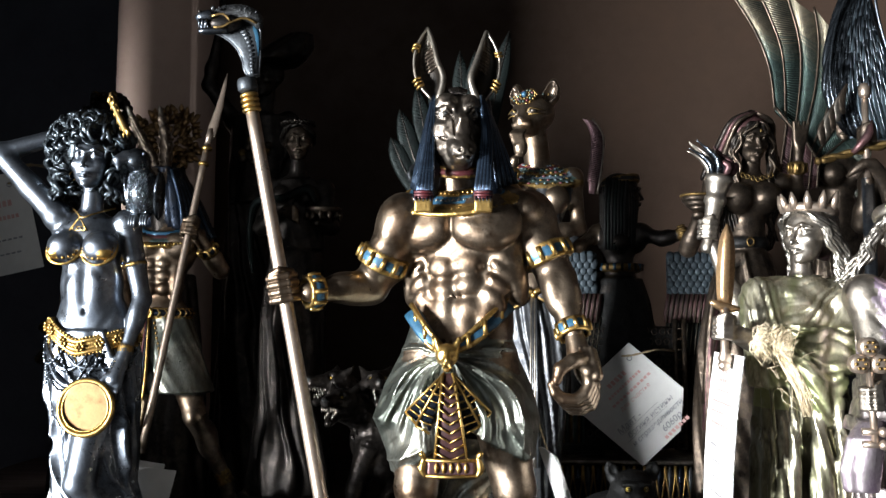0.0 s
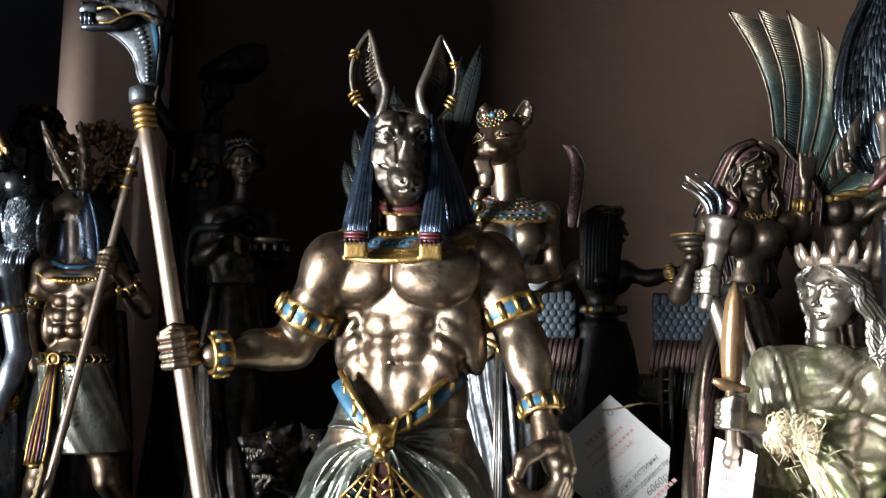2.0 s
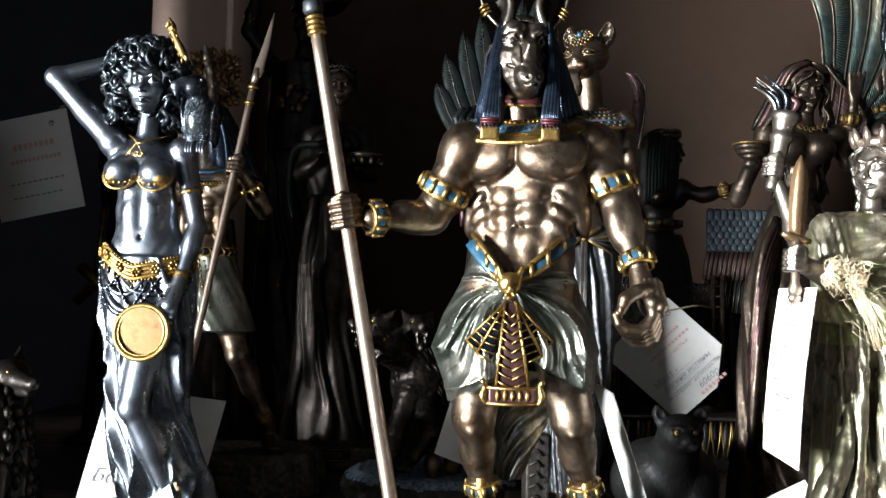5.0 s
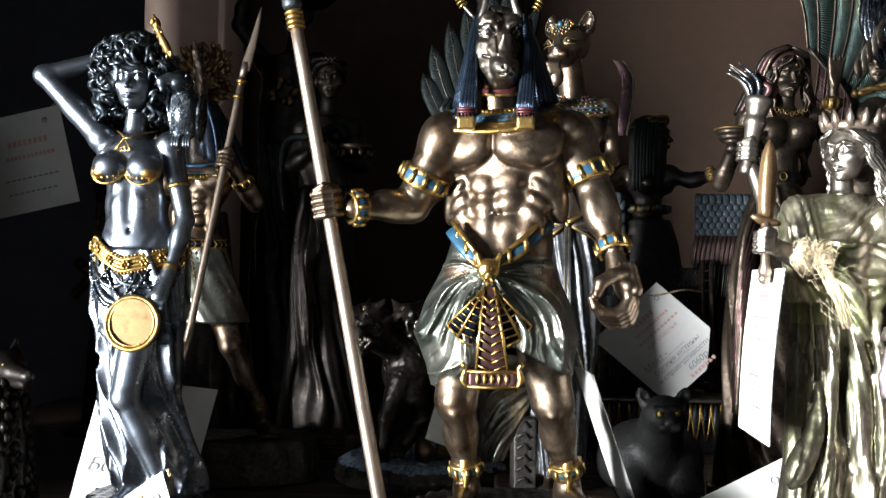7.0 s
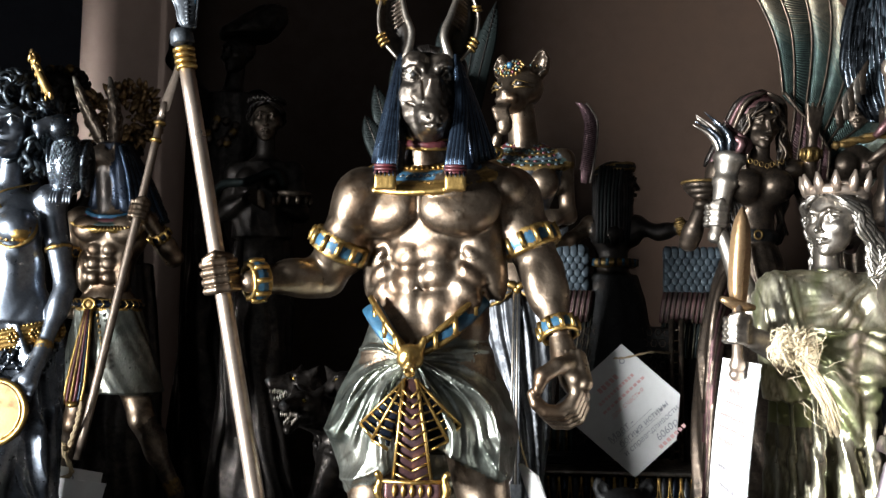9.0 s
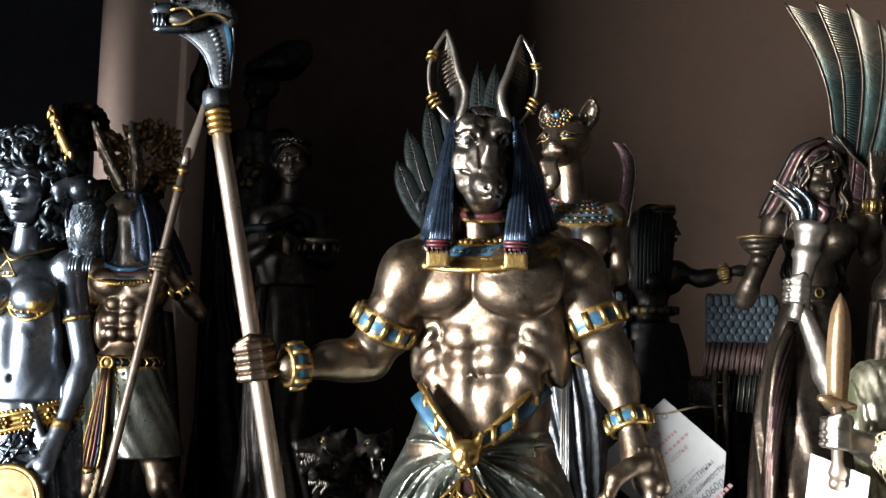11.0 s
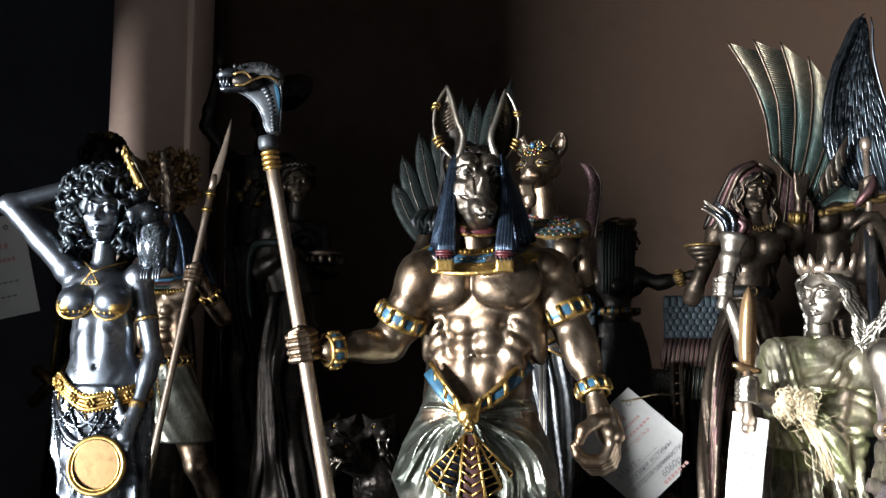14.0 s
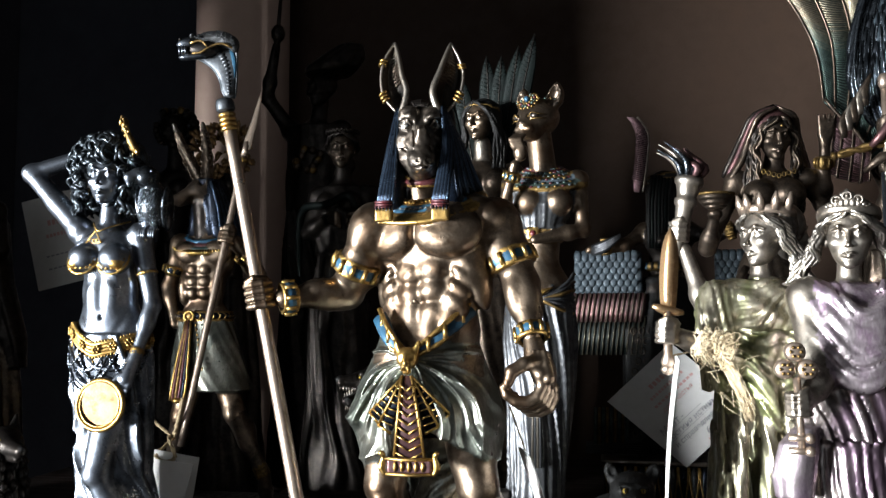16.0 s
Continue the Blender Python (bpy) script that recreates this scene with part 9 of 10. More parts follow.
def torch_raiser():
    S = Clay((-0.262, 0.970, 0.0), (-0.110, 1.070, 0.565), 0.0022)
    B = DIMBRONZE
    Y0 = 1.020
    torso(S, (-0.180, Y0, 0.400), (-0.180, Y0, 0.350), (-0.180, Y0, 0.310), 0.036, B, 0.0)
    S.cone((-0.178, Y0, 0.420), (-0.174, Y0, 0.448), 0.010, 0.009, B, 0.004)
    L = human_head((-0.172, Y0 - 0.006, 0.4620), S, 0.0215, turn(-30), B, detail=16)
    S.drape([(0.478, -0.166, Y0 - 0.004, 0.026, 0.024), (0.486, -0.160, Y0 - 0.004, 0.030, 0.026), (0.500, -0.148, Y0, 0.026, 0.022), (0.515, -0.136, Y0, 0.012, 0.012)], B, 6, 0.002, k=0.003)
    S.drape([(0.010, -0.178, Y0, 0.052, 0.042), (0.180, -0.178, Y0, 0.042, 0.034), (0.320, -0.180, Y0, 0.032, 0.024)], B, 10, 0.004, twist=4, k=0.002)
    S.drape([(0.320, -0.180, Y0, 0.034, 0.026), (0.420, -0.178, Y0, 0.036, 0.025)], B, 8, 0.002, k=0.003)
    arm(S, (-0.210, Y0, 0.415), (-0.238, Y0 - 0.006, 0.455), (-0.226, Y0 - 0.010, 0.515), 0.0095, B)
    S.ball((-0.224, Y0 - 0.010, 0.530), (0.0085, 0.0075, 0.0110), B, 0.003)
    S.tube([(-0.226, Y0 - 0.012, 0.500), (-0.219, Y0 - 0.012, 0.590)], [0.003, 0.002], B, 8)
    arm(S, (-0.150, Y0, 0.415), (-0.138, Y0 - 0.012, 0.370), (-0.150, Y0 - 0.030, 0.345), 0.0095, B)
    for i in range(12):
        a = i * 0.55
        S.bead((-0.180 + 0.012 * math.cos(a) + 0.004 * math.sin(3 * a), Y0 - 0.028, 0.376 + 0.012 * math.sin(a)), (0.005, 0.003, 0.005), DARKBRONZE if i % 3 else OLDGOLD, 6)
    S.block((-0.178, Y0, 0.005), (0.056, 0.046, 0.005), B, 0.001, edge=0.002)
    return statue(S, "hatted_figurine", (-0.178, Y0, 0), "tall shade-darkened bronze figurine in a hat with one arm raised")


def leaf_crowned():
    """The shaded figure with a wreath of gilded leaves."""
    S = Clay((-0.300, 0.885, 0.0), (-0.200, 0.980, 0.40), 0.0024)
    B = DIMBRONZE
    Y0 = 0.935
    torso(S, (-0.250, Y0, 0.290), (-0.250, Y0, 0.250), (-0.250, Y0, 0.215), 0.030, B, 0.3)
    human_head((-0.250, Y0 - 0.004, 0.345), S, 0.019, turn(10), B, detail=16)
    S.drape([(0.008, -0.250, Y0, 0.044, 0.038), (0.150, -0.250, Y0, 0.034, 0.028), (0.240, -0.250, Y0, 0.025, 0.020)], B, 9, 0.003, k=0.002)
    rr = np.random.RandomState(6)
    for i in range(190):
        a, r = rr.uniform(0, 6.28), 0.032 * math.sqrt(rr.rand())
        c = V(-0.249 + r * 1.05 * math.cos(a), Y0 - 0.020 + rr.uniform(-0.006, 0.012), 0.376 + r * 0.85 * math.sin(a))
        d = V(math.cos(a + rr.uniform(-1, 1)), rr.uniform(-0.7, 0.2), math.sin(a + rr.uniform(-1, 1)))
        S.tube(bend(c, c + d * 0.004 + V(0, -0.002, 0), c + d * 0.009, n=5), [0.001, 0.0026, 0.0030, 0.0022, 0.0005], AGEDGOLD, 6, flat=0.4, up=(0, -1, 0.2))
    S.block((-0.250, Y0, 0.004), (0.046, 0.042, 0.004), B, 0.001, edge=0.002)
    return statue(S, "leaf_crowned_figurine", (-0.25, Y0, 0), "dark figurine crowned with a thick wreath of gilded leaves")


def flower_crowned():
    """The dim figure by the dark backing, with curls and a gilded cross staff."""
    S = Clay((-0.410, 0.965, 0.0), (-0.300, 1.070, 0.50), 0.0024)
    B = DIMBRONZE
    Y0 = 1.015
    c = V(-0.352, Y0 - 0.006, 0.418)
    torso(S, (-0.352, Y0, 0.350), (-0.352, Y0, 0.305), (-0.352, Y0, 0.265), 0.034, B, 0.35)
    S.cone((-0.352, Y0, 0.365), (-0.352, Y0, 0.402), 0.0105, 0.009, B, 0.004)
    human_head(c, S, 0.0215, turn(22), B, detail=16)
    rr = np.random.RandomState(9)
    for i in range(90):
        a, b = rr.uniform(-2.6, 2.6), rr.uniform(-0.9, 1.3)
        d = V(math.sin(a) * math.cos(b), math.cos(a) * math.cos(b), math.sin(b))
        if d[1] < -0.35 and b < 0.5:
            continue
        S.bead(c + V(0, 0.006, 0.005) + d * 0.0235, 0.0048, OLDGOLD if b > 0.75 and i % 4 == 0 else B, 6)
    S.drape([(0.010, -0.352, Y0, 0.050, 0.042), (0.180, -0.352, Y0, 0.038, 0.032), (0.285, -0.352, Y0, 0.028, 0.022)], B, 9, 0.003, k=0.002)
    arm(S, (-0.380, Y0, 0.360), (-0.386, Y0 - 0.014, 0.310), (-0.372, Y0 - 0.045, 0.255), 0.009, B)
    arm(S, (-0.324, Y0, 0.360), (-0.316, Y0 - 0.010, 0.310), (-0.326, Y0 - 0.030, 0.270), 0.009, B)
    for a, b in (((-0.395, 0.962, 0.150), (-0.352, 0.960, 0.196)), ((-0.392, 0.960, 0.188), (-0.358, 0.962, 0.160))):
        S.tube([V(*a), V(*b)], 0.0058, OLDGOLD, 4)
    S.tube([(-0.372, Y0 - 0.045, 0.258), (-0.375, 0.961, 0.165)], 0.003, OLDGOLD, 6)
    S.block((-0.352, Y0, 0.004), (0.054, 0.046, 0.004), B, 0.001, edge=0.002)
    return statue(S, "flower_crowned_figurine", (-0.352, Y0, 0), "dim bronze figurine with curls, flowers and a gilded crossed staff")


def wolf():
    S = Clay((-0.325, 0.560, 0.0), (-0.235, 0.670, 0.140), 0.0012)
    B = DIMBRONZE
    Y0 = 0.615
    S.drape([(0.010, -0.287, Y0, 0.026, 0.026), (0.060, -0.288, Y0, 0.024, 0.022), (0.095, -0.288, Y0, 0.018, 0.017)], B, 9, 0.0012, k=0.003)
    L = local((-0.279, Y0 - 0.002, 0.1080), turn(58, 0, 0), 0.0145)
    rot = turn(58, 0, 0)
    S.ball(L(0, 0, 0), V(0.9, 1.0, 0.85) * 0.0145, B, 0.004, rot)
    S.cone(L(0, -0.6, -0.1), L(0, -1.85, -0.22), 0.0075, 0.0042, B, 0.003)
    S.cone(L(0, -0.5, -0.5), L(0, -1.55, -0.60), 0.0050, 0.0030, B, 0.002)
    S.ball(L(0, -2.0, -0.12), 0.0026, BLACK, 0.001)
    for g in (-1, 1):
        S.cone(L(g * 0.55, 0.25, 0.55), L(g * 0.75, 0.45, 1.35), 0.0050, 0.0008, B, 0.002)
        S.bead(L(g * 0.50, -0.70, 0.26), 0.0012, EYE, 6)
    rr = np.random.RandomState(12)
    for r in range(13):
        for i in range(15):
            a = 2 * math.pi * (i + 0.5 * (r % 2)) / 15 + rr.uniform(-0.12, 0.12)
            z = 0.104 - 0.0072 * r
            rad = 0.0172 + 0.0008 * r
            p = V(-0.288 + rad * math.cos(a), Y0 + rad * math.sin(a), z)
            o = V(math.cos(a), math.sin(a), 0)
            S.tube([p, p + o * 0.0026 - V(0, 0, 0.004), p + o * 0.0012 - V(0, 0, 0.0098)], [0.0030, 0.0028, 0.0006], B, 5)
    for x in (-0.298, -0.276):
        S.chain([(x, Y0 - 0.020, 0.050), (x, Y0 - 0.024, 0.014), (x, Y0 - 0.032, 0.010)], [0.0085, 0.0065, 0.0062], B, 0.003)
    S.drape([(0.0006, -0.287, Y0, 0.036, 0.036), (0.011, -0.287, Y0, 0.034, 0.034)], ROCK, 9, 0.0014, k=0.002)
    return statue(S, "wolf_figurine", (-0.287, Y0, 0), "dark bronze seated wolf figurine with shaggy fur", "animal figurine")


def sashed():
    """The dim robed figure beside the wolf, with a gilded sash and a cloak."""
    S = Clay((-0.500, 0.735, 0.0), (-0.380, 0.850, 0.385), 0.0018)
    B = DIMBRONZE
    Y0 = 0.792
    torso(S, (-0.4470, Y0, 0.290), (-0.4460, Y0, 0.258), (-0.4450, Y0, 0.232), 0.029, B, 0.3)
    S.cone((-0.4470, Y0, 0.302), (-0.4470, Y0 - 0.002, 0.328), 0.0090, 0.0078, B, 0.004)
    L = human_head((-0.4470, Y0 - 0.006, 0.3420), S, 0.0185, turn(24), B, detail=20)
    S.ball(L(0, 0.28, 0.30), V(0.88, 0.88, 0.82) * 0.0185, B, 0.002)
    S.drape([(0.010, -0.4400, Y0, 0.046, 0.038), (0.100, -0.4380, Y0, 0.040, 0.032), (0.180, -0.4380, Y0, 0.036, 0.028), (0.225, -0.4430, Y0, 0.030, 0.023), (0.245, -0.4450, Y0, 0.022, 0.018)], DARKBRONZE, 11, 0.0032, twist=3, k=0.002, seed=6)
    S.drape([(0.150, -0.3960, Y0 + 0.002, 0.006, 0.008), (0.180, -0.4020, Y0, 0.012, 0.012), (0.230, -0.4180, Y0, 0.012, 0.014), (0.290, -0.4260, Y0, 0.010, 0.014)], B, 5, 0.0016, k=0.003, seed=2)
    S.ring((-0.4450, Y0, 0.2480), turn(0, 0, 6), (0.0225, 0.0185), 0.0042, OLDGOLD, 0.0006, squash=1.5)
    for i in range(9):
        a = math.pi * (1.1 + 0.8 * i / 8)
        S.bead((-0.4450 + 0.0262 * math.cos(a), Y0 + 0.0222 * math.sin(a), 0.2475), (0.0022, 0.0016, 0.0034), GOLD if i % 2 else OLDGOLD)
    arm(S, (-0.4700, Y0, 0.300), (-0.4820, Y0 - 0.006, 0.262), (-0.4660, Y0 - 0.026, 0.246), 0.0078, B)
    arm(S, (-0.4230, Y0, 0.300), (-0.4120, Y0 - 0.006, 0.262), (-0.4260, Y0 - 0.026, 0.246), 0.0078, B)
    S.block((-0.4400, Y0, 0.006), (0.050, 0.042, 0.006), ROCK, 0.001, edge=0.003)
    return statue(S, "robed_figurine", (-0.44, Y0, 0), "dim bronze robed figurine with a gilded sash and hanging cloak")


sashed()
winged_woman()
feather_goddess()
panther()
hound()
health_goddess()
torch_raiser()
leaf_crowned()
flower_crowned()
wolf()


# ---- price tags and cards ----
def part(name, v, f, m, parent, label=""):
    me = bpy.data.meshes.new(name)
    me.from_pydata([tuple(p) for p in v], [], f)
    me.materials.append(m)
    me.polygons.foreach_set("use_smooth", [len(g) == 4 and name.startswith("twine") for g in f])
    ob = new(name, me)
    ob.parent = parent
    return tagged(ob, label)


class Strands(Clay):
    def __init__(s):
        s.bits, s.mats = [], []

    def join(s):
        v, f = [], []
        for a, b, _ in s.bits:
            f += [tuple(i + len(v) for i in g) for g in b]
            v += [tuple(p) for p in a]
        return v, f


def card(name, corner, across, down, outline, label, bend_by=0.0, hole=None):
    """A thin paper tag. corner: its first corner; across, down: its edges; outline: shares of the edges. It may bow outward."""
    root = new(name)
    root.location = corner
    tagged(root, label, "price tag", "price tags")
    a, d = Vector(across), Vector(down)
    n = a.cross(d).normalized()
    n = n if n.dot(Vector((0.05, 0.0, 0.2)) - Vector(corner)) > 0 else -n

    def at(u, w, lift=0.0):
        return a * u + d * w + n * (lift + bend_by * math.sin(math.pi * min(max(w, 0), 1)))

    bm = bmesh.new()
    rows = 1 if not bend_by else 12
    if rows == 1:
        vs = [bm.verts.new(at(u, w)) for u, w in outline]
        face = bm.faces.new(vs)
        ex = bmesh.ops.extrude_face_region(bm, geom=[face])
        for g in ex["geom"]:
            if isinstance(g, bmesh.types.BMVert):
                g.co -= n * 0.0005
    else:
        for lift in (0, -0.0005):
            last = None
            for i in range(rows + 1):
                w = i / rows
                row = [bm.verts.new(at(u, w, lift)) for u in (0, 0.5, 1)]
                if last:
                    for k in range(2):
                        bm.faces.new((last[k], last[k + 1], row[k + 1], row[k]))
                last = row
    bmesh.ops.recalc_face_normals(bm, faces=bm.faces[:])
    me = bpy.data.meshes.new("paper")
    bm.to_mesh(me)
    bm.free()
    me.materials.append(PAPER)
    paper = new("paper", me)
    paper.parent = root
    if hole:
        S = Strands()
        c = at(*hole, 0.0006)
        e1, e2 = a.normalized(), d.normalized()
        S.tube([c + (e1 * math.cos(t) + e2 * math.sin(t)) * 0.0022 for t in np.linspace(0, 6.283, 13)[:-1]], 0.0005, INK, 5, closed=True)
        part("eyelet", *S.join(), INK, root, "dark punched eyelet")
    return root, at


def bars(root, at, rows, m, name, label=""):
    """Rows of writing that cannot be read, as plain bars: (u0, u1, w, height, pieces)."""
    v, f = [], []
    for u0, u1, w, hgt, k in rows:
        for i in range(k):
            p, q = u0 + (u1 - u0) * i / k, u0 + (u1 - u0) * (i + 0.72) / k
            o = len(v)
            v += [at(p, w - hgt, 0.0004), at(q, w - hgt, 0.0004), at(q, w + hgt, 0.0004), at(p, w + hgt, 0.0004)]
            f.append((o, o + 1, o + 2, o + 3))
    return part(name, v, f, m, root, label)


def letters(root, at, text, u, w, size, m, a, d):
    """Readable handwriting on a tag, along its first edge."""
    v, f, _ = word(text, size, m, np.eye(3))
    e1, e2 = Vector(a).normalized(), Vector(d).normalized()
    o = at(u, w, 0.0006)
    return part("handwriting", [o + e1 * (p.x + 0.25 * p.y) - e2 * p.y for p in v], f, m, root, "thin handwriting")


def string(root, pts, m=TWINE, r=0.0007, strands=2, n=16, name="twine"):
    S = Strands()
    o = Vector(root.location)
    for k in range(strands):
        line = bend(*pts, n=n)
        S.tube([Vector(p) - o + Vector((math.cos(i * 1.4 + k * 3.14), 0, math.sin(i * 1.4 + k * 3.14))) * r * 0.7 for i, p in enumerate(line)], r, m, 5)
    return part(name, *S.join(), m, root, "rough jute twine")


# the tag of the feather goddess
A, D_ = (0.0617, -0.004, 0.0587), (0.0640, 0.002, -0.0535)
root, at = card("price_tag", (0.1500, 0.9400, 0.1136), A, D_, ((0, 0), (1, 0), (1, 0.84), (0.60, 1.18), (0, 1.18)), "white paper price tag with grey handwriting tied to a figurine", hole=(0.86, 0.14))
bars(root, at, ((0.44, 0.72, 0.22, 0.030, 5), (0.34, 0.84, 0.33, 0.018, 12), (0.30, 0.90, 0.43, 0.016, 11)), REDINK, "print", "faded red print")
bars(root, at, ((0.12, 0.90, 0.745, 0.002, 1), (0.10, 0.95, 0.855, 0.002, 1)), INK, "lines", "grey printed lines")
letters(root, at, "для счастья", 0.56, 0.52, 0.0066, REDINK, A, D_)
letters(root, at, "Маат -", 0.28, 0.70, 0.0094, INK, A, D_)
letters(root, at, "богиня истины", 0.50, 0.81, 0.0082, INK, A, D_)
letters(root, at, "и справедливости", 0.50, 0.92, 0.0074, INK, A, D_)
letters(root, at, "6060р", 0.62, 1.03, 0.0095, INK, A, D_)
bars(root, at, ((0.42, 0.80, 1.12, 0.022, 7),), REDINK, "print", "faded red print")
string(root, [(0.2045, 0.9360, 0.1590), (0.2150, 0.9340, 0.1600), (0.2400, 0.9420, 0.1650), (0.2650, 0.9740, 0.1630)])

# the long slip that hangs from the dagger hand
A, D_ = (-0.0032, -0.0620, 0.0), (-0.0070, 0.0020, -0.0850)
root, at = card("price_tag", (0.1842, 0.5220, 0.1775), A, D_, (), "white paper card hanging edgeways from a dagger hand", bend_by=0.0015)
bars(root, at, ((0.40, 0.60, 0.10, 0.016, 3), (0.32, 0.68, 0.16, 0.012, 5), (0.24, 0.76, 0.22, 0.008, 8)), SLIPRED, "print", "red printed emblem")
bars(root, at, ((0.16, 0.84, 0.29, 0.009, 9), (0.12, 0.88, 0.35, 0.007, 13), (0.18, 0.80, 0.42, 0.011, 7)), SLIPRED, "heading", "red printed heading")
bars(root, at, ((0.20, 0.52, 0.55, 0.010, 5), (0.30, 0.72, 0.64, 0.010, 7), (0.35, 0.62, 0.73, 0.008, 4), (0.28, 0.74, 0.82, 0.008, 8)), SLIPINK, "writing", "dark pen strokes")
bars(root, at, ((0.05, 0.95, 0.59, 0.002, 1), (0.05, 0.95, 0.68, 0.002, 1)), SLIPINK, "lines", "thin printed lines")
# raffia bow on the wrist
S = Strands()
rr = np.random.RandomState(21)
o = Vector(root.location)
c = V(0.1985, 0.4735, 0.1835)
for i in range(300):
    side = -1 if i % 2 else 1
    w = rr.uniform(0.003, 0.009)
    e = V(side * w, rr.uniform(-0.004, 0.002), rr.uniform(-0.0035, 0.0045))
    q = V(rr.uniform(-0.003, 0.003), rr.uniform(-0.003, 0.002), rr.uniform(-0.0035, 0.0035))
    S.tube([Vector(p) - o for p in bend(c + q, c + q + e * 0.6 + V(0, -0.003, rr.uniform(0.001, 0.005)), c + q + e, c + q + e * 0.6 + V(0, -0.003, -rr.uniform(0.001, 0.006)), c - q, n=8)], rr.uniform(0.00010, 0.00024), RAFFIA, 3)
for i in range(150):
    e = V(0.2140 + rr.uniform(-0.0024, 0.0024), 0.4700 + rr.uniform(-0.001, 0.001), 0.1530 + rr.uniform(-0.005, 0.008))
    S.tube([Vector(p) - o for p in bend(c + V(rr.uniform(-0.002, 0.002), -0.001, 0), (0.2070 + rr.uniform(-0.0020, 0.0020), 0.4690 + rr.uniform(-0.002, 0.002), 0.1690 + rr.uniform(-0.003, 0.003)), e, n=7)], rr.uniform(0.00012, 0.00026), RAFFIA, 3)
for i in range(14):
    p = V(0.2050 + rr.uniform(-0.007, 0.008), 0.470, 0.171 + rr.uniform(-0.014, 0.014))
    S.tube([Vector(q) - o for q in bend(p, p + V(rr.uniform(-0.006, 0.006), -0.003, rr.uniform(-0.005, 0.004)), p + V(rr.uniform(-0.010, 0.010), -0.003, rr.uniform(-0.010, 0.004)), n=6)], 0.00011, RAFFIA, 3)
part("twine_bow", *S.join(), RAFFIA, root, "frayed raffia bow")

# cards by the dancer
A, D_ = (0.0780, 0.000, -0.0080), (-0.0190, -0.002, -0.0780)
root, at = card("price_tag", (-0.2165, 0.6220, 0.1035), A, D_, ((0, 0), (1, 0), (1, 1.2), (0, 1.2)), "large white paper card standing behind the dancer figurine")
bars(root, at, ((0.40, 0.90, 0.40, 0.020, 6), (0.30, 0.62, 1.00, 0.012, 9)), REDINK, "print", "faded red print")
bars(root, at, ((0.04, 0.50, 0.80, 0.003, 1),), INK, "lines", "thin grey line")
letters(root, at, "Бог", 0.22, 0.74, 0.0130, INK, A, D_)
A, D_ = (0.0330, -0.004, 0.0230), (0.0150, -0.014, -0.0280)
root, at = card("price_tag", (-0.1810, 0.5500, 0.0340), A, D_, ((0, 0), (1, 0), (1, 1.3), (0, 1.3)), "blank white paper card leaning on the dancer's plinth", hole=(0.80, 0.36))
string(root, [(-0.1900, 0.552, 0.0330), (-0.1700, 0.546, 0.0390), (-0.1580, 0.545, 0.0425)])
string(root, [(-0.1480, 0.556, 0.0560), (-0.1440, 0.552, 0.0500), (-0.1450, 0.548, 0.0430), (-0.1560, 0.546, 0.0400)], r=0.0009, strands=3)
# slip beside the jackal figure's leg
A, D_ = (-0.0092, 0.0200, 0.0030), (0.0233, -0.0040, -0.0700)
root, at = card("price_tag", (0.1030, 0.5600, 0.1152), A, D_, ((0, 0.0), (0.75, -0.02), (1, 0.0), (1, 1), (0, 1)), "blank white paper slip hanging behind a leg")
string(root, [(0.0985, 0.5740, 0.1175), (0.0945, 0.572, 0.130), (0.0900, 0.565, 0.145)], r=0.0004)
# tag low by the sorceress
A, D_ = (0.0560, -0.004, 0.0300), (0.0380, -0.004, -0.0560)
root, at = card("price_tag", (0.1690, 0.6000, 0.0330), A, D_, ((0, 0), (1, 0), (1, 1), (0, 0.62)), "white paper tag lying low against the green-robed figurine", hole=(0.80, 0.14))
bars(root, at, ((0.42, 0.86, 0.38, 0.022, 7),), REDINK, "print", "faded red print")
bars(root, at, ((0.40, 0.92, 0.52, 0.014, 9), (0.44, 0.92, 0.66, 0.012, 10)), INK, "writing", "grey print")
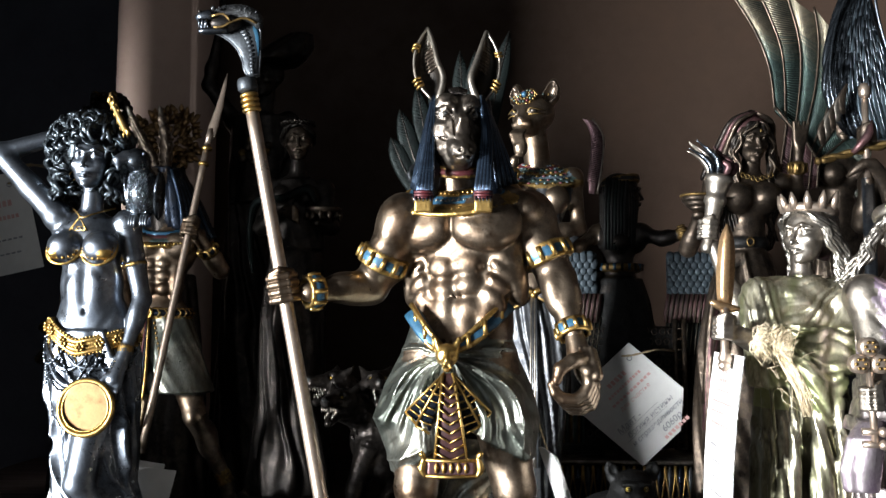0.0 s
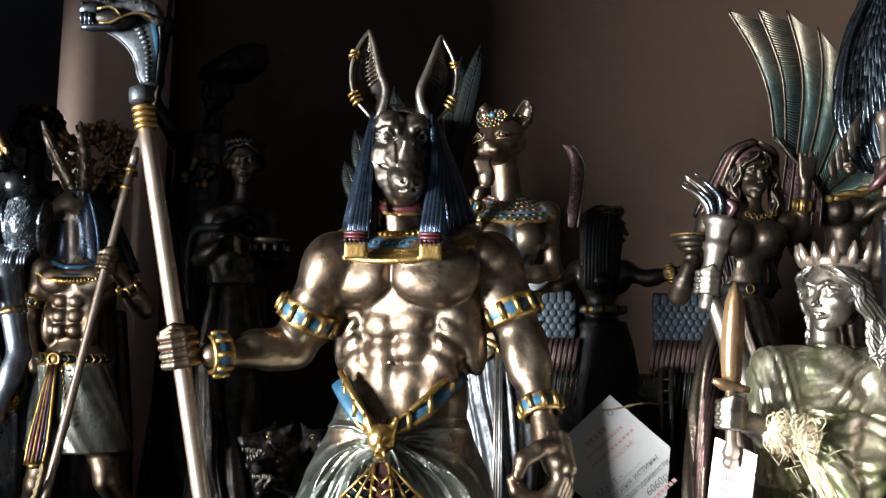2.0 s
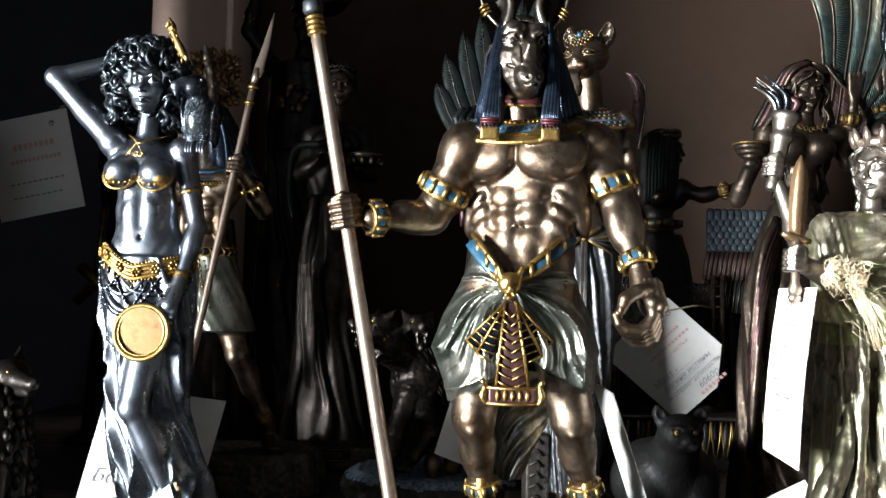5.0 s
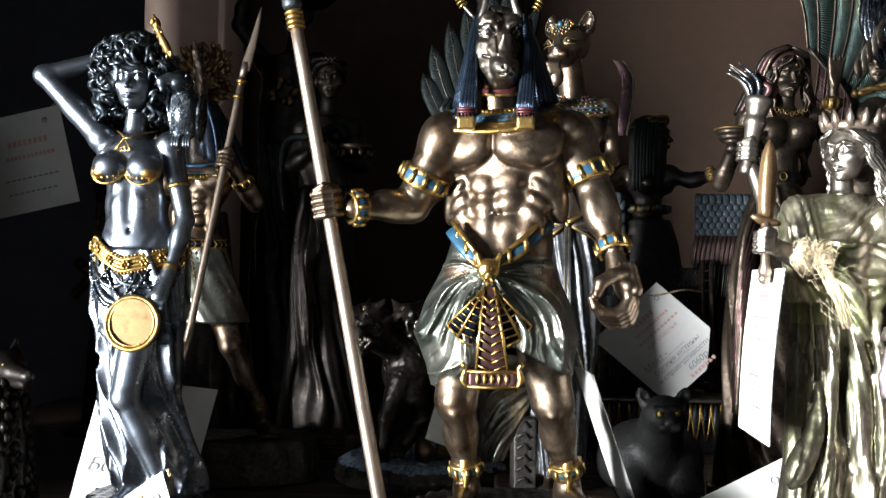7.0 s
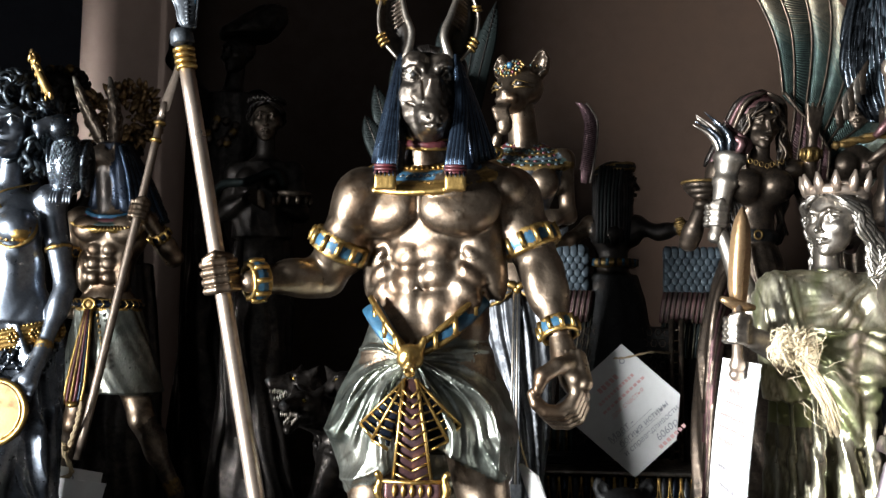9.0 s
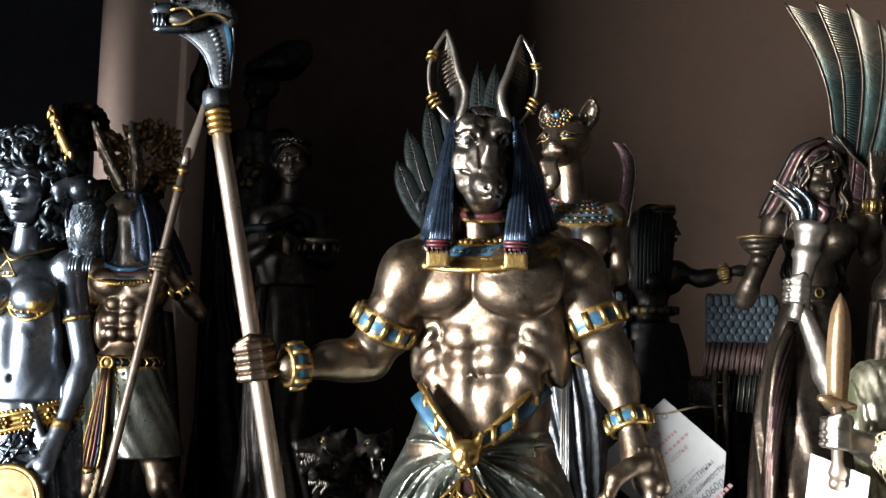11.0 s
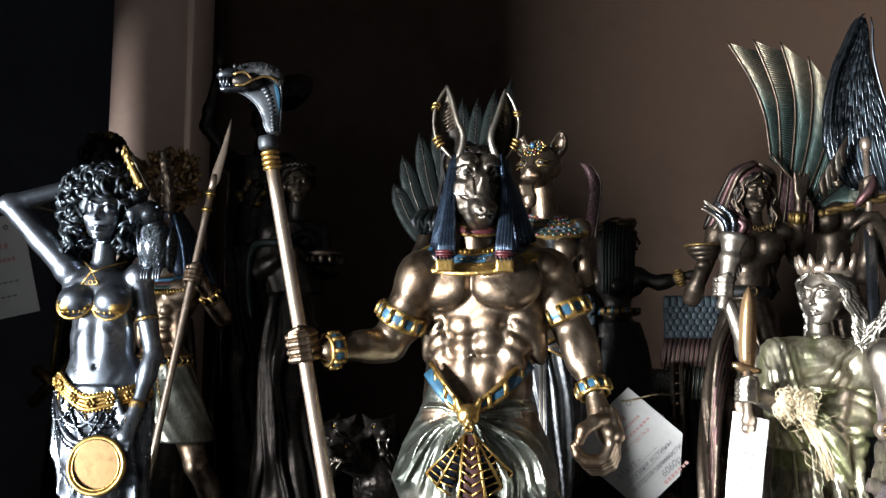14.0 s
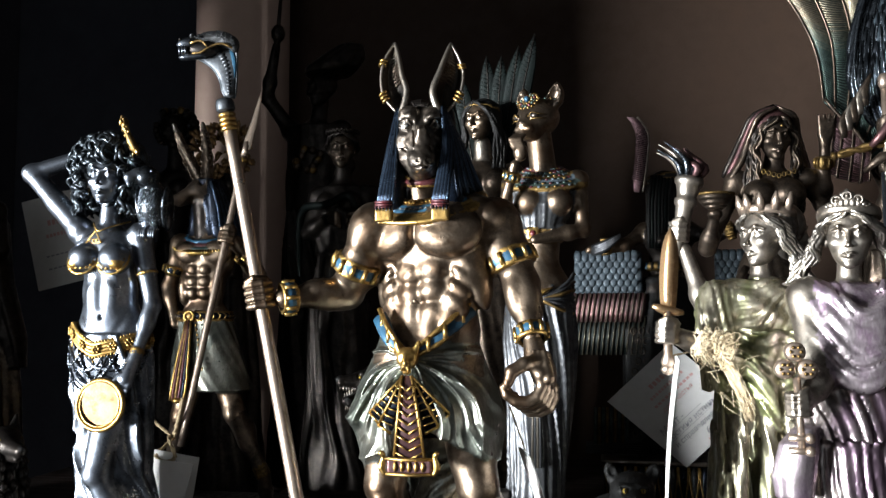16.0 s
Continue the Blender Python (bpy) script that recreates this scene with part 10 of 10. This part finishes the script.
# tag on the spear bearer
A, D_ = (0.0440, -0.002, -0.0060), (-0.0080, -0.002, -0.0560)
root, at = card("price_tag", (-0.2230, 0.7220, 0.0900), A, D_, ((0, 0), (1, 0), (1, 1), (0, 1)), "white paper price tag tied to the spear with jute twine", hole=(0.52, 0.12))
bars(root, at, ((0.12, 0.70, 0.40, 0.04, 6), (0.10, 0.80, 0.56, 0.02, 9)), REDINK, "print", "faded red print")
string(root, [(-0.2150, 0.7400, 0.0980), (-0.2080, 0.7250, 0.0960), (-0.2000, 0.7200, 0.0840), (-0.2080, 0.7180, 0.0800), (-0.2180, 0.7220, 0.0850), (-0.2100, 0.7350, 0.0960)], r=0.0012, strands=3, n=24)
string(root, [(-0.2110, 0.7380, 0.0960), (-0.2040, 0.7330, 0.1150), (-0.2010, 0.7330, 0.1300)], r=0.0013, strands=3)
string(root, [(-0.2120, 0.7380, 0.0980), (-0.2230, 0.7340, 0.1080), (-0.2320, 0.7320, 0.1180)], r=0.0010, strands=3)
# tag on the hound and the dim tag by the dark backing
A, D_ = (0.0340, 0.0, -0.0120), (-0.0130, 0.0, -0.0450)
root, at = card("price_tag", (0.0060, 0.7450, 0.0900), A, D_, ((0, 0), (1, 0), (1, 1), (0, 1)), "plain paper tag hanging behind the jackal figure")
string(root, [(0.0200, 0.744, 0.087), (0.0230, 0.760, 0.100), (0.0260, 0.785, 0.116)], r=0.0004)
A, D_ = (0.0800, 0.0, 0.0180), (0.0230, 0.0, -0.0930)
root, at = card("price_tag", (-0.4520, 0.8700, 0.3180), A, D_, ((0, 0), (1, 0), (1, 1), (0, 1)), "white paper price tag hanging in deep shade", hole=(0.80, 0.12))
bars(root, at, ((0.30, 0.80, 0.30, 0.03, 8), (0.25, 0.85, 0.44, 0.02, 12)), REDINK, "print", "faded red print")
bars(root, at, ((0.20, 0.85, 0.66, 0.009, 10), (0.20, 0.80, 0.80, 0.009, 9)), INK, "writing", "grey pen strokes")
string(root, [(-0.3852, 0.8690, 0.3220), (-0.3860, 0.900, 0.345), (-0.3800, 0.960, 0.350), (-0.3760, 0.990, 0.345)], r=0.0010)
